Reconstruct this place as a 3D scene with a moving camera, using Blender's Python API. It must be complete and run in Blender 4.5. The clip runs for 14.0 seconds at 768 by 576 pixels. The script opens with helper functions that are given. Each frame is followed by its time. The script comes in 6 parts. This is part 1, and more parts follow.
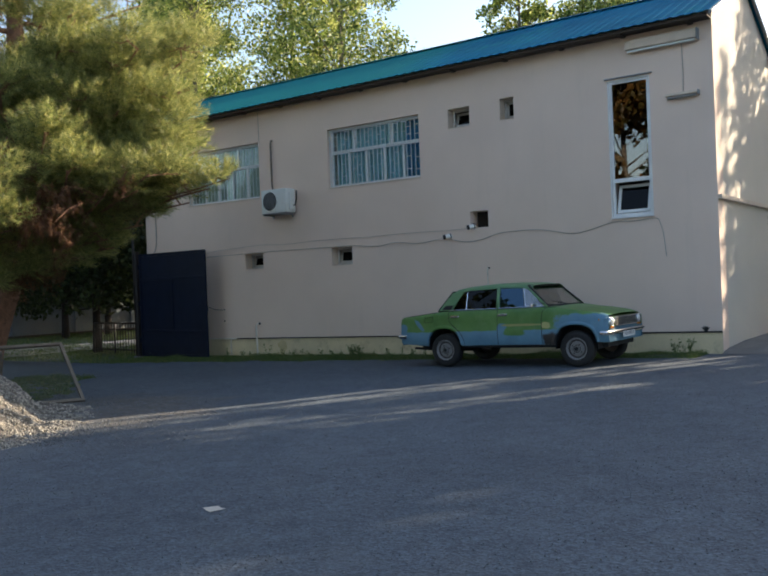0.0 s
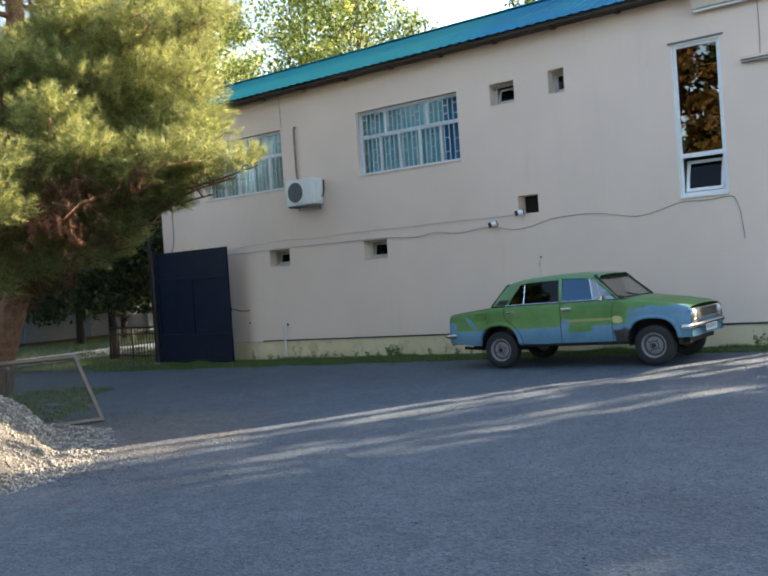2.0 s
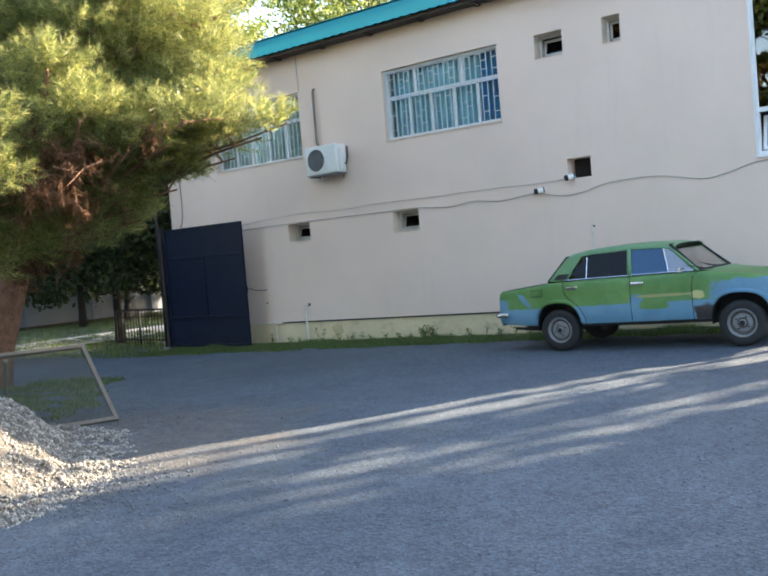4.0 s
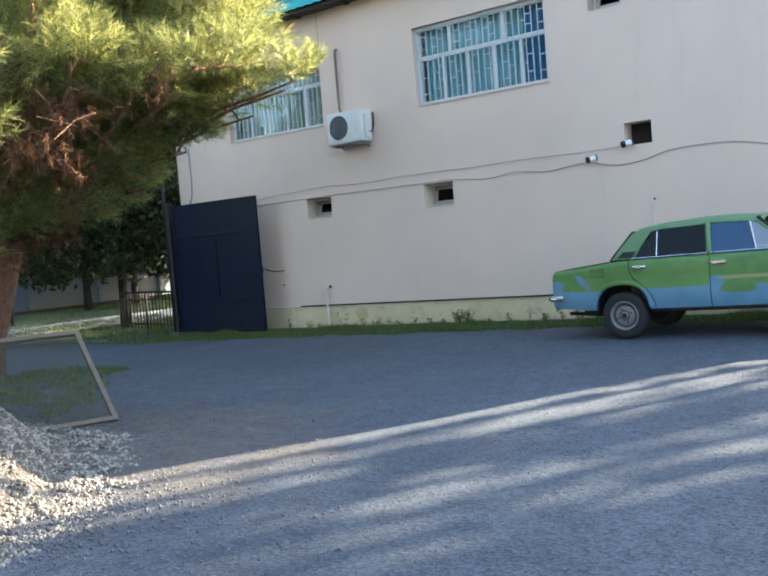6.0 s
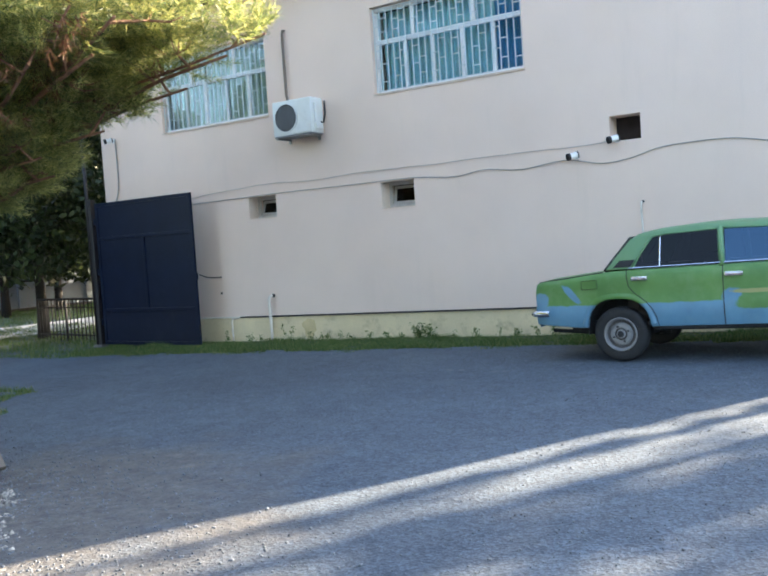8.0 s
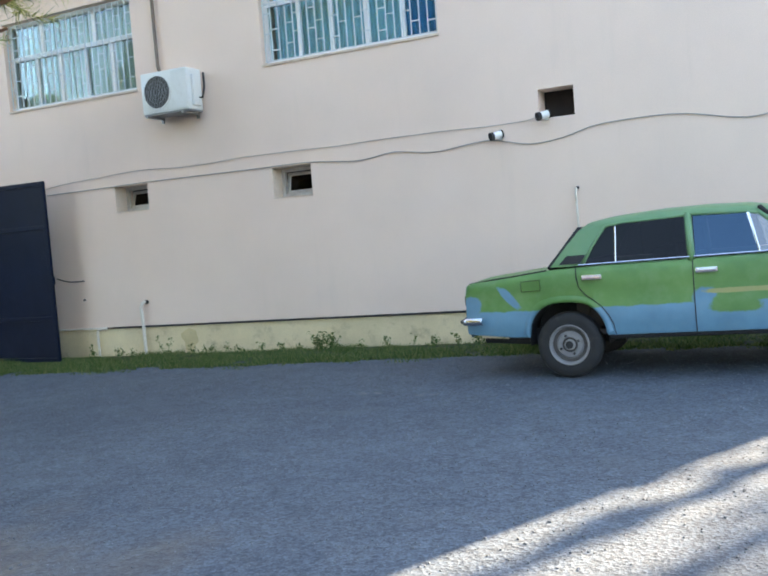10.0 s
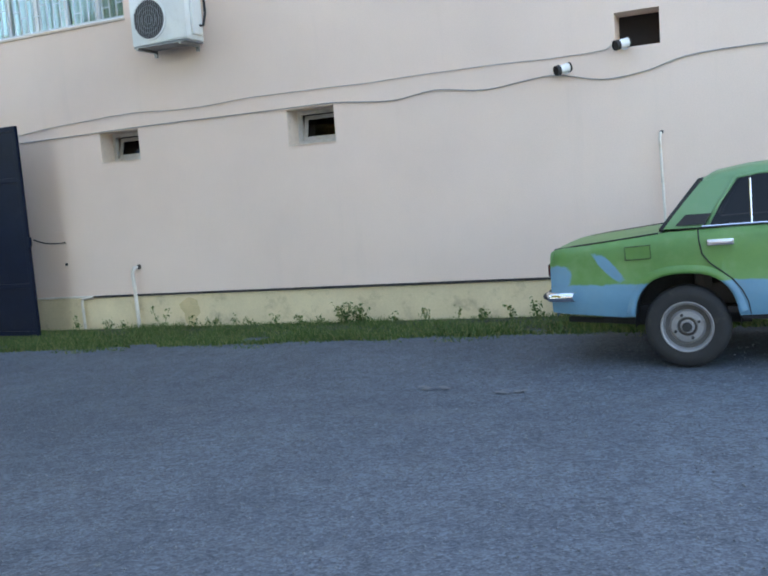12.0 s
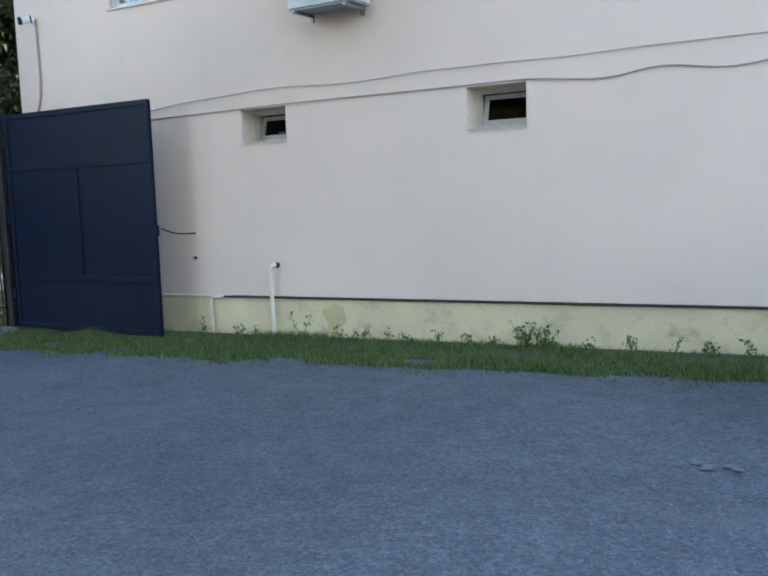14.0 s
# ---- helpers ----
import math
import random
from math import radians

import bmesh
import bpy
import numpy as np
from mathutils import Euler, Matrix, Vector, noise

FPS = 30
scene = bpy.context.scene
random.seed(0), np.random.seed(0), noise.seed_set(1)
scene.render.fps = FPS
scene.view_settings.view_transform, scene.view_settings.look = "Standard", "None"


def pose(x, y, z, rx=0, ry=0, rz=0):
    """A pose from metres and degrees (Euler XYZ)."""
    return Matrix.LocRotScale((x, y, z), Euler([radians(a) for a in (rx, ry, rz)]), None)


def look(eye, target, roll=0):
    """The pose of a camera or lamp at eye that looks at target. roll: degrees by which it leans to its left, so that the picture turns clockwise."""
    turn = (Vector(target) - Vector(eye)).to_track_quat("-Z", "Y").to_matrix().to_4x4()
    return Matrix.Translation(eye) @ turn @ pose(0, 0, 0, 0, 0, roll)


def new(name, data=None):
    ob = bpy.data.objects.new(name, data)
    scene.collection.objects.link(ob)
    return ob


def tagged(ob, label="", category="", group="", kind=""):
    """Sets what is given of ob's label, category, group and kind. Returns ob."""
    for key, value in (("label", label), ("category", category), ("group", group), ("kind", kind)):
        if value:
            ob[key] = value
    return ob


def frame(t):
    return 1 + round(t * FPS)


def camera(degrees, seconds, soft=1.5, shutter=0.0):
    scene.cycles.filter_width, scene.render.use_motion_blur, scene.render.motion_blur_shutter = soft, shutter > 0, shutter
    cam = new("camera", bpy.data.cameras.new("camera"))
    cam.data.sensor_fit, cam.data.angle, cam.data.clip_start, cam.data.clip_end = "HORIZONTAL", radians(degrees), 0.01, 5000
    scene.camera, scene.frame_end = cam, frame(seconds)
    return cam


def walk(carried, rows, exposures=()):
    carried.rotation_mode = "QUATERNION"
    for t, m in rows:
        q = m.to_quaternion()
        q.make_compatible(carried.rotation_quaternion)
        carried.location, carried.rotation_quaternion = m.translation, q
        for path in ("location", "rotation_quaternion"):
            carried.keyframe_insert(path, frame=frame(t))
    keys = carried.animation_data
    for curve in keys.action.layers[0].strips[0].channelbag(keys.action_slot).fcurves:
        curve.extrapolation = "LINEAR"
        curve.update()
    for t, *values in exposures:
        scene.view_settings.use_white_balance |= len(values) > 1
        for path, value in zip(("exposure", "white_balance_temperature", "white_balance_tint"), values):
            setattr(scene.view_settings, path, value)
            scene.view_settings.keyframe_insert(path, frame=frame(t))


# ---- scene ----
cam = camera(47.6, 14.0, soft=2.0)
PATH = [
    (0, (1.603, 0.702, 1.448), (0.437, 2.327, 1.445), -2.2),
    (0.5, (1.336, 0.949, 1.488), (0.343, 2.686, 1.476), -0.4),
    (1, (1.038, 1.222, 1.524), (-0.018, 2.921, 1.498), -1.3),
    (1.5, (0.711, 1.471, 1.501), (-0.41, 3.127, 1.478), -4.0),
    (2, (0.288, 1.62, 1.512), (-0.902, 3.228, 1.495), -3.9),
    (2.5, (-0.05, 1.863, 1.537), (-1.352, 3.381, 1.523), -4.2),
    (3, (-0.363, 2.059, 1.522), (-1.662, 3.58, 1.505), -4.8),
    (3.2, (-0.536, 2.136, 1.528), (-1.754, 3.723, 1.504), -5.0),
    (5.3, (-1.902, 3.103, 1.425), (-3.09, 4.709, 1.318), -4.9),
    (5.5, (-2.04, 3.211, 1.412), (-3.235, 4.811, 1.302), -4.9),
    (6, (-2.321, 3.461, 1.424), (-3.528, 5.053, 1.32), -4.6),
    (6.5, (-2.622, 3.764, 1.419), (-3.836, 5.351, 1.322), -4.8),
    (7, (-2.919, 4.016, 1.418), (-4.129, 5.606, 1.318), -4.6),
    (7.5, (-3.2, 4.373, 1.402), (-4.299, 6.041, 1.303), -4.0),
    (8, (-3.483, 4.647, 1.394), (-4.572, 6.322, 1.297), -3.8),
    (8.5, (-3.763, 5.088, 1.333), (-4.81, 6.79, 1.257), -3.4),
    (8.7, (-3.862, 5.276, 1.29), (-4.886, 6.992, 1.207), -2.9),
    (10.8, (-5.027, 6.64, 1.404), (-5.832, 8.465, 1.259), -5.1),
    (11, (-5.159, 6.774, 1.395), (-5.959, 8.6, 1.239), -4.9),
    (11.5, (-5.449, 7.087, 1.418), (-6.264, 8.904, 1.234), -5.1),
    (12, (-5.793, 7.363, 1.389), (-6.622, 9.169, 1.168), -4.3),
    (12.5, (-6.142, 7.656, 1.354), (-6.974, 9.459, 1.117), -3.0),
    (13, (-6.476, 7.951, 1.346), (-7.447, 9.677, 1.071), -2.2),
    (13.5, (-6.847, 8.203, 1.369), (-7.844, 9.912, 1.082), -0.6),
    (14, (-7.273, 8.458, 1.419), (-8.29, 10.166, 1.201), -2.0),
]
EXPOSURE = [(0.0, 1.22, 6980, 11), (1.0, 1.36, 6980, 11), (1.5, 2.12, 7030, 11), (2.0, 2.02, 7080, 11), (3.2, 2.29, 7030, 11), (5.3, 2.67, 6880, 11), (6.2, 2.55, 6780, 11), (6.8, 2.57, 6780, 11), (7.5, 2.79, 6830, 11), (8.7, 2.86, 6780, 11), (10.8, 2.99, 7530, 13), (11.5, 2.96, 7430, 12), (12.0, 2.99, 7180, 13), (12.5, 3.04, 8030, 13), (13.0, 3.14, 7130, 13), (13.5, 3.24, 7730, 13), (14.0, 3.04, 6830, 11)]
walk(cam, [(t, look(eye, target, roll)) for t, eye, target, roll in PATH], exposures=EXPOSURE)

# ---- world, sun, exposure ----
SUN_AZ, SUN_EL = radians(28.6), radians(23.5)      # azimuth from +y towards +x
SUN_DIR = Vector((math.sin(SUN_AZ) * math.cos(SUN_EL), math.cos(SUN_AZ) * math.cos(SUN_EL), math.sin(SUN_EL)))
world = bpy.data.worlds.new("world")
scene.world = world
world.use_nodes = True
wn = world.node_tree.nodes
sky = wn.new("ShaderNodeTexSky")
sky.sky_type = "NISHITA"
sky.sun_disc = False
sky.sun_elevation, sky.sun_rotation = SUN_EL, SUN_AZ
sky.air_density, sky.dust_density, sky.ozone_density = 1.0, 1.2, 1.0
wn["Background"].inputs["Strength"].default_value = 0.15
world.node_tree.links.new(sky.outputs[0], wn["Background"].inputs["Color"])
sun = new("sun", bpy.data.lights.new("sun", "SUN"))
sun.data.energy, sun.data.angle, sun.data.color = 5.0, radians(0.5), (1.0, 0.88, 0.70)
sun.matrix_world = look(SUN_DIR * 60, (0, 0, 0))

RNG = np.random.default_rng(7)


# ---- materials ----
def nodes_of(m):
    m.use_nodes = True
    return m.node_tree.nodes, m.node_tree.links, m.node_tree.nodes["Principled BSDF"]


def noise_node(n, l, coord, scale, detail=4.0, rough=0.6):
    k = n.new("ShaderNodeTexNoise")
    k.inputs["Scale"].default_value, k.inputs["Detail"].default_value, k.inputs["Roughness"].default_value = scale, detail, rough
    l.new(coord, k.inputs["Vector"])
    return k.outputs["Fac"]


def ramp(n, l, fac, stops):
    r = n.new("ShaderNodeValToRGB")
    while len(r.color_ramp.elements) < len(stops):
        r.color_ramp.elements.new(0.5)
    for e, (p, c) in zip(r.color_ramp.elements, stops):
        e.position, e.color = p, (*c, 1) if len(c) == 3 else c
    l.new(fac, r.inputs["Fac"])
    return r.outputs["Color"]


def mix(n, l, fac, a, b, mode="MIX"):
    k = n.new("ShaderNodeMix")
    k.data_type, k.blend_type = "RGBA", mode
    for sock, v in ((k.inputs[0], fac), (k.inputs[6], a), (k.inputs[7], b)):
        if isinstance(v, (int, float)):
            sock.default_value = v
        elif isinstance(v, tuple):
            sock.default_value = (*v, 1)
        else:
            l.new(v, sock)
    return k.outputs[2]


def calc(n, l, op, a, b=0.0, clamp=False):
    k = n.new("ShaderNodeMath")
    k.operation, k.use_clamp = op, clamp
    for sock, v in ((k.inputs[0], a), (k.inputs[1], b)):
        if isinstance(v, (int, float)):
            sock.default_value = v
        else:
            l.new(v, sock)
    return k.outputs[0]


def bumped(n, l, b, fac, strength, distance=0.01):
    k = n.new("ShaderNodeBump")
    k.inputs["Strength"].default_value, k.inputs["Distance"].default_value = strength, distance
    l.new(fac, k.inputs["Height"])
    l.new(k.outputs[0], b.inputs["Normal"])


def shade(c, f):
    return tuple(min(1.0, v * f) for v in c)


def mat(name, colour, rough=0.7, metal=0.0, var=0.12, scale=2.5, fine=70.0, bump=0.15, dist=0.004, spec=0.5, dirt=None, dirt_amount=0.5, dirt_scale=1.3):
    """A surface with wide and fine tone changes, fine relief and, if given, blotches of a second colour."""
    m = bpy.data.materials.new(name)
    n, l, b = nodes_of(m)
    co = n.new("ShaderNodeTexCoord").outputs["Object"]
    wide, small = noise_node(n, l, co, scale), noise_node(n, l, co, fine, 3.0)
    c = ramp(n, l, wide, [(0.3, shade(colour, 1 - var)), (0.7, shade(colour, 1 + var))])
    c = mix(n, l, 0.5 * min(1, var * 3), c, ramp(n, l, small, [(0.3, shade(colour, 0.72)), (0.7, shade(colour, 1.25))]))
    if dirt:
        d = noise_node(n, l, co, dirt_scale, 8.0, 0.7)
        c = mix(n, l, ramp(n, l, d, [(0.55, (0, 0, 0)), (0.75, (dirt_amount,) * 3)]), c, dirt)
    l.new(c, b.inputs["Base Color"])
    b.inputs["Roughness"].default_value, b.inputs["Metallic"].default_value = rough, metal
    b.inputs["Specular IOR Level"].default_value = spec
    if bump:
        bumped(n, l, b, small, bump, dist)
    return m


def leaf_mat(name, stops, gloss=0.5, through_light=0.45, sheen=0.3):
    """Leaves or needles: a tone for each of them, some light through."""
    m = bpy.data.materials.new(name)
    n, l, b = nodes_of(m)
    c = ramp(n, l, n.new("ShaderNodeNewGeometry").outputs["Random Per Island"], stops)
    l.new(c, b.inputs["Base Color"])
    b.inputs["Roughness"].default_value, b.inputs["Specular IOR Level"].default_value = gloss, sheen
    t = n.new("ShaderNodeBsdfTranslucent")
    l.new(c, t.inputs["Color"])
    k = n.new("ShaderNodeMixShader")
    k.inputs[0].default_value = through_light
    l.new(b.outputs[0], k.inputs[1])
    l.new(t.outputs[0], k.inputs[2])
    l.new(k.outputs[0], n["Material Output"].inputs["Surface"])
    return m


def glass_mat(name, tint, rough=0.02, clear=0.75, ior=1.5, gloss_tint=(1.0, 1.0, 1.0)):
    """A thin pane: partly clear, with a mirror-like gloss."""
    m = bpy.data.materials.new(name)
    n, l, b = nodes_of(m)
    g, t, k = n.new("ShaderNodeBsdfGlossy"), n.new("ShaderNodeBsdfTransparent"), n.new("ShaderNodeMixShader")
    f = n.new("ShaderNodeFresnel")
    f.inputs["IOR"].default_value = ior
    g.inputs["Roughness"].default_value, t.inputs["Color"].default_value = rough, (*tint, 1)
    g.inputs["Color"].default_value = (*gloss_tint, 1)
    l.new(calc(n, l, "ADD", f.outputs[0], 1 - clear, True), k.inputs[0])
    l.new(t.outputs[0], k.inputs[1])
    l.new(g.outputs[0], k.inputs[2])
    l.new(k.outputs[0], n["Material Output"].inputs["Surface"])
    return m


def ground_mat():
    m = bpy.data.materials.new("crushed_stone_asphalt")
    n, l, b = nodes_of(m)
    co = n.new("ShaderNodeTexCoord").outputs["Object"]
    grit = n.new("ShaderNodeTexVoronoi")
    grit.inputs["Scale"].default_value = 105.0
    l.new(co, grit.inputs["Vector"])
    grit2 = n.new("ShaderNodeTexVoronoi")
    grit2.inputs["Scale"].default_value = 42.0
    l.new(co, grit2.inputs["Vector"])
    stones = ramp(n, l, grit.outputs["Color"], [(0.1, (0.0316, 0.0366, 0.0459)), (0.55, (0.0698, 0.0851, 0.1020)), (0.93, (0.1358, 0.1653, 0.1969))])
    stones2 = ramp(n, l, grit2.outputs["Color"], [(0.2, (0.0465, 0.0554, 0.0632)), (0.9, (0.1023, 0.1277, 0.1550))])
    c = mix(n, l, 0.5, stones, stones2)
    wide = noise_node(n, l, co, 0.35, 5.0, 0.65)
    c = mix(n, l, 1.0, c, ramp(n, l, wide, [(0.3, (0.72, 0.73, 0.76)), (0.7, (1.18, 1.17, 1.14))]), "MULTIPLY")
    tracks = noise_node(n, l, co, 1.6, 6.0, 0.7)
    c = mix(n, l, ramp(n, l, tracks, [(0.56, (0, 0, 0)), (0.8, (0.55,) * 3)]), c, (0.10, 0.108, 0.112))
    # trodden earth beside the gravel heap
    sep = n.new("ShaderNodeSeparateXYZ")
    l.new(co, sep.inputs[0])
    dx = calc(n, l, "DIVIDE", calc(n, l, "ADD", sep.outputs[0], 8.3), 2.3)
    dy = calc(n, l, "DIVIDE", calc(n, l, "ADD", sep.outputs[1], -7.2), 2.6)
    r = calc(n, l, "ADD", calc(n, l, "MULTIPLY", dx, dx), calc(n, l, "MULTIPLY", dy, dy))
    r = calc(n, l, "ADD", r, calc(n, l, "MULTIPLY", calc(n, l, "SUBTRACT", noise_node(n, l, co, 1.2), 0.5), 2.2))
    earth = ramp(n, l, noise_node(n, l, co, 14.0, 6.0), [(0.3, (0.062, 0.053, 0.044)), (0.7, (0.15, 0.126, 0.10))])
    c = mix(n, l, ramp(n, l, r, [(0.35, (0.65,) * 3), (1.3, (0, 0, 0))]), c, earth)
    # packed patches, damp spots and dusty ones
    mottle = noise_node(n, l, co, 4.5, 8.0, 0.75)
    c = mix(n, l, 1.0, c, ramp(n, l, mottle, [(0.30, (0.84, 0.87, 0.90)), (0.5, (1.15, 1.15, 1.16)), (0.72, (1.42, 1.41, 1.40))]), "MULTIPLY")
    l.new(c, b.inputs["Base Color"])
    b.inputs["Roughness"].default_value, b.inputs["Specular IOR Level"].default_value = 0.82, 0.35
    h = calc(n, l, "ADD", calc(n, l, "ADD", grit2.outputs["Distance"], calc(n, l, "MULTIPLY", grit.outputs["Distance"], 0.5)), calc(n, l, "MULTIPLY", mottle, 1.6))
    bumped(n, l, b, h, 0.4, 0.012)
    return m


def wall_mat(name, colour, stain):
    m = bpy.data.materials.new(name)
    n, l, b = nodes_of(m)
    co = n.new("ShaderNodeTexCoord").outputs["Object"]
    c = ramp(n, l, noise_node(n, l, co, 0.55, 5.0, 0.6), [(0.3, shade(colour, 0.93)), (0.7, shade(colour, 1.05))])
    c = mix(n, l, 0.25, c, ramp(n, l, noise_node(n, l, co, 90.0, 3.0), [(0.3, shade(colour, 0.8)), (0.7, shade(colour, 1.15))]))
    runs = n.new("ShaderNodeMapping")
    runs.inputs["Scale"].default_value = (2.4, 2.4, 0.22)
    l.new(co, runs.inputs["Vector"])
    d = noise_node(n, l, runs.outputs[0], 1.6, 6.0, 0.7)
    c = mix(n, l, ramp(n, l, d, [(0.56, (0, 0, 0)), (0.8, (0.18,) * 3)]), c, stain)
    l.new(c, b.inputs["Base Color"])
    b.inputs["Roughness"].default_value, b.inputs["Specular IOR Level"].default_value = 0.88, 0.25
    h = calc(n, l, "ADD", noise_node(n, l, co, 120.0, 4.0), calc(n, l, "MULTIPLY", noise_node(n, l, co, 3.0, 4.0), 3.0))
    bumped(n, l, b, h, 0.25, 0.006)
    return m


M_GROUND = ground_mat()
M_WALL = wall_mat("beige_render", (0.79, 0.62, 0.52), (0.54, 0.45, 0.38))
M_WALL2 = wall_mat("cream_render", (0.66, 0.59, 0.51), (0.55, 0.50, 0.43))
M_REVEAL = mat("reveal_plaster", (0.66, 0.54, 0.44), 0.85, var=0.2, dirt=(0.20, 0.14, 0.09), dirt_amount=0.85, dirt_scale=5)
M_PLINTH = mat("yellow_plinth_paint", (0.70, 0.58, 0.37), 0.8, var=0.14, scale=1.2, dirt=(0.36, 0.29, 0.18), dirt_amount=0.9, dirt_scale=3.4, bump=0.3)
M_OCHRE = mat("ochre_patch_paint", (0.60, 0.475, 0.26), 0.8, var=0.15, scale=5, dirt=(0.3, 0.26, 0.16), dirt_scale=7)
# the teal blotches are part of the sunlit tone painted onto the blue sheet
M_ROOF = mat("blue_roof_sheet", (0.002, 0.125, 0.225), 0.7, 0.0, spec=0.03, var=0.18, scale=0.8, fine=30, bump=0.05, dirt=(0.006, 0.22, 0.20), dirt_amount=0.7, dirt_scale=0.5)
def sun_tinted_roof():
    """Grazing sun put into the colour: shaded blue towards the corner, lit teal towards the gate, with streaks down the
    slope.
    """
    n, l, b = nodes_of(M_ROOF)
    co = n.new("ShaderNodeTexCoord").outputs["Object"]
    sep = n.new("ShaderNodeSeparateXYZ")
    l.new(co, sep.inputs[0])
    # how far the painted sunlit teal replaces the shaded blue
    old = calc(n, l, "ADD", calc(n, l, "MULTIPLY", sep.outputs[0], -0.25), calc(n, l, "MULTIPLY", noise_node(n, l, co, 1.1, 6.0, 0.7), 1.0))
    fac = ramp(n, l, calc(n, l, "SUBTRACT", old, 2.0), [(0.3, (0, 0, 0)), (0.75, (0.75,) * 3)])
    was = b.inputs["Base Color"].links[0].from_socket
    l.new(mix(n, l, fac, was, (0.015, 0.185, 0.175)), b.inputs["Base Color"])


sun_tinted_roof()
M_SOFFIT = mat("dark_timber", (0.07, 0.055, 0.045), 0.85)
M_WHITE = mat("white_plastic", (0.78, 0.78, 0.77), 0.4, var=0.05, bump=0.03, dirt=(0.5, 0.48, 0.43), dirt_amount=0.3, dirt_scale=5)
M_PIPE = mat("cream_pipe_paint", (0.68, 0.62, 0.54), 0.6, var=0.12, scale=6, dirt=(0.36, 0.29, 0.22), dirt_amount=0.7, dirt_scale=9)
M_GRILLE = mat("white_painted_steel", (0.60, 0.66, 0.68), 0.45, var=0.06, bump=0.05, dirt=(0.45, 0.42, 0.38), dirt_amount=0.4, dirt_scale=9)
M_GLASS = glass_mat("window_glass", (0.83, 0.92, 0.94), 0.015, 0.992, 1.30, (0.74, 0.82, 0.86))
M_TALLGLASS = glass_mat("tinted_window_glass", (0.35, 0.30, 0.26), 0.01, 0.93)
# curtain blues include the sky's reflection in the panes, put into the cloth colour
M_CURTAIN = mat("sky_tinted_curtain", (0.36, 0.62, 0.68), 0.9, var=0.15, scale=4, dirt=(0.55, 0.62, 0.60), dirt_amount=0.6, dirt_scale=2.0)
M_CURTAIN3 = mat("pale_green_grey_curtain", (0.60, 0.62, 0.50), 0.9, var=0.15, scale=4, dirt=(0.42, 0.47, 0.36), dirt_amount=0.6, dirt_scale=2.0)
M_CURTAIN2 = mat("deep_sky_tinted_curtain", (0.05, 0.24, 0.44), 0.9, var=0.15, scale=4)
# near-black that carries the shade of unlit rooms and recesses; also lens faces
M_DARK = mat("dark_shade_and_lens", (0.035, 0.032, 0.03), 0.9)
# brown taken down to near-black: the hole's deep shade as colour
M_HOLESHADE = mat("dark_hole_shade", (0.022, 0.016, 0.014), 0.9, var=0.3, scale=8)
M_GATE = mat("navy_gate_paint", (0.0042, 0.0095, 0.027), 0.42, 0.0, spec=0.14, var=0.3, scale=3, fine=40, bump=0.06, dirt=(0.013, 0.021, 0.040), dirt_amount=0.6, dirt_scale=2.2)
M_POST = mat("dark_brown_post_paint", (0.014, 0.011, 0.013), 0.55, var=0.25, scale=6)
M_BLACK = mat("black_rubber", (0.018, 0.018, 0.019), 0.75, var=0.2, scale=10, dirt=(0.09, 0.075, 0.06), dirt_amount=0.4, dirt_scale=8)
M_DUSTY = mat("dusty_white_frame", (0.52, 0.49, 0.455), 0.6, var=0.2, scale=9, dirt=(0.24, 0.19, 0.15), dirt_amount=0.7, dirt_scale=11)
M_CABLE = mat("grey_cable", (0.33, 0.30, 0.27), 0.7)
M_THINCABLE = mat("pale_grey_cable", (0.42, 0.37, 0.33), 0.7)
M_LAGGING = mat("brown_pipe_lagging", (0.20, 0.155, 0.125), 0.8, var=0.25, scale=9)
M_PAVE = mat("worn_grey_paving", (0.15, 0.148, 0.145), 0.9, var=0.3, scale=1.8, bump=0.5, dirt=(0.10, 0.095, 0.085), dirt_amount=0.7, dirt_scale=2.5)
M_AC = mat("white_enamel", (0.70, 0.72, 0.70), 0.4, var=0.05, bump=0.02, dirt=(0.45, 0.42, 0.36), dirt_amount=0.4, dirt_scale=3)
M_GREYPLASTIC = mat("grey_plastic", (0.22, 0.23, 0.24), 0.5)
M_STEEL = mat("grey_steel", (0.36, 0.35, 0.33), 0.45, 0.8, var=0.15, dirt=(0.22, 0.13, 0.08), dirt_amount=0.4, dirt_scale=12)
M_CHROME = mat("chrome", (0.75, 0.76, 0.78), 0.16, 1.0, var=0.06, bump=0.0)
M_RIM = mat("silver_wheel_paint", (0.26, 0.255, 0.255), 0.5, 0.2, var=0.12, scale=9, dirt=(0.16, 0.12, 0.09), dirt_amount=0.7, dirt_scale=14)
M_CARGLASS = glass_mat("car_glass", (0.55, 0.58, 0.57), 0.01, 0.86)
M_CARTINT = glass_mat("tinted_car_glass", (0.05, 0.055, 0.055), 0.01, 1.0, 1.28)
# the strong blue gloss colour paints a blue reflection into this pane
M_DOORGLASS = glass_mat("front_door_glass", (0.05, 0.055, 0.055), 0.01, 0.93, 1.36, (0.4, 0.7, 1.0))
M_RIMDARK = mat("dark_wheel_dish", (0.07, 0.065, 0.06), 0.7, var=0.3, scale=14)
M_SEAT = mat("dark_seat_cloth", (0.05, 0.04, 0.035), 0.95, var=0.2)
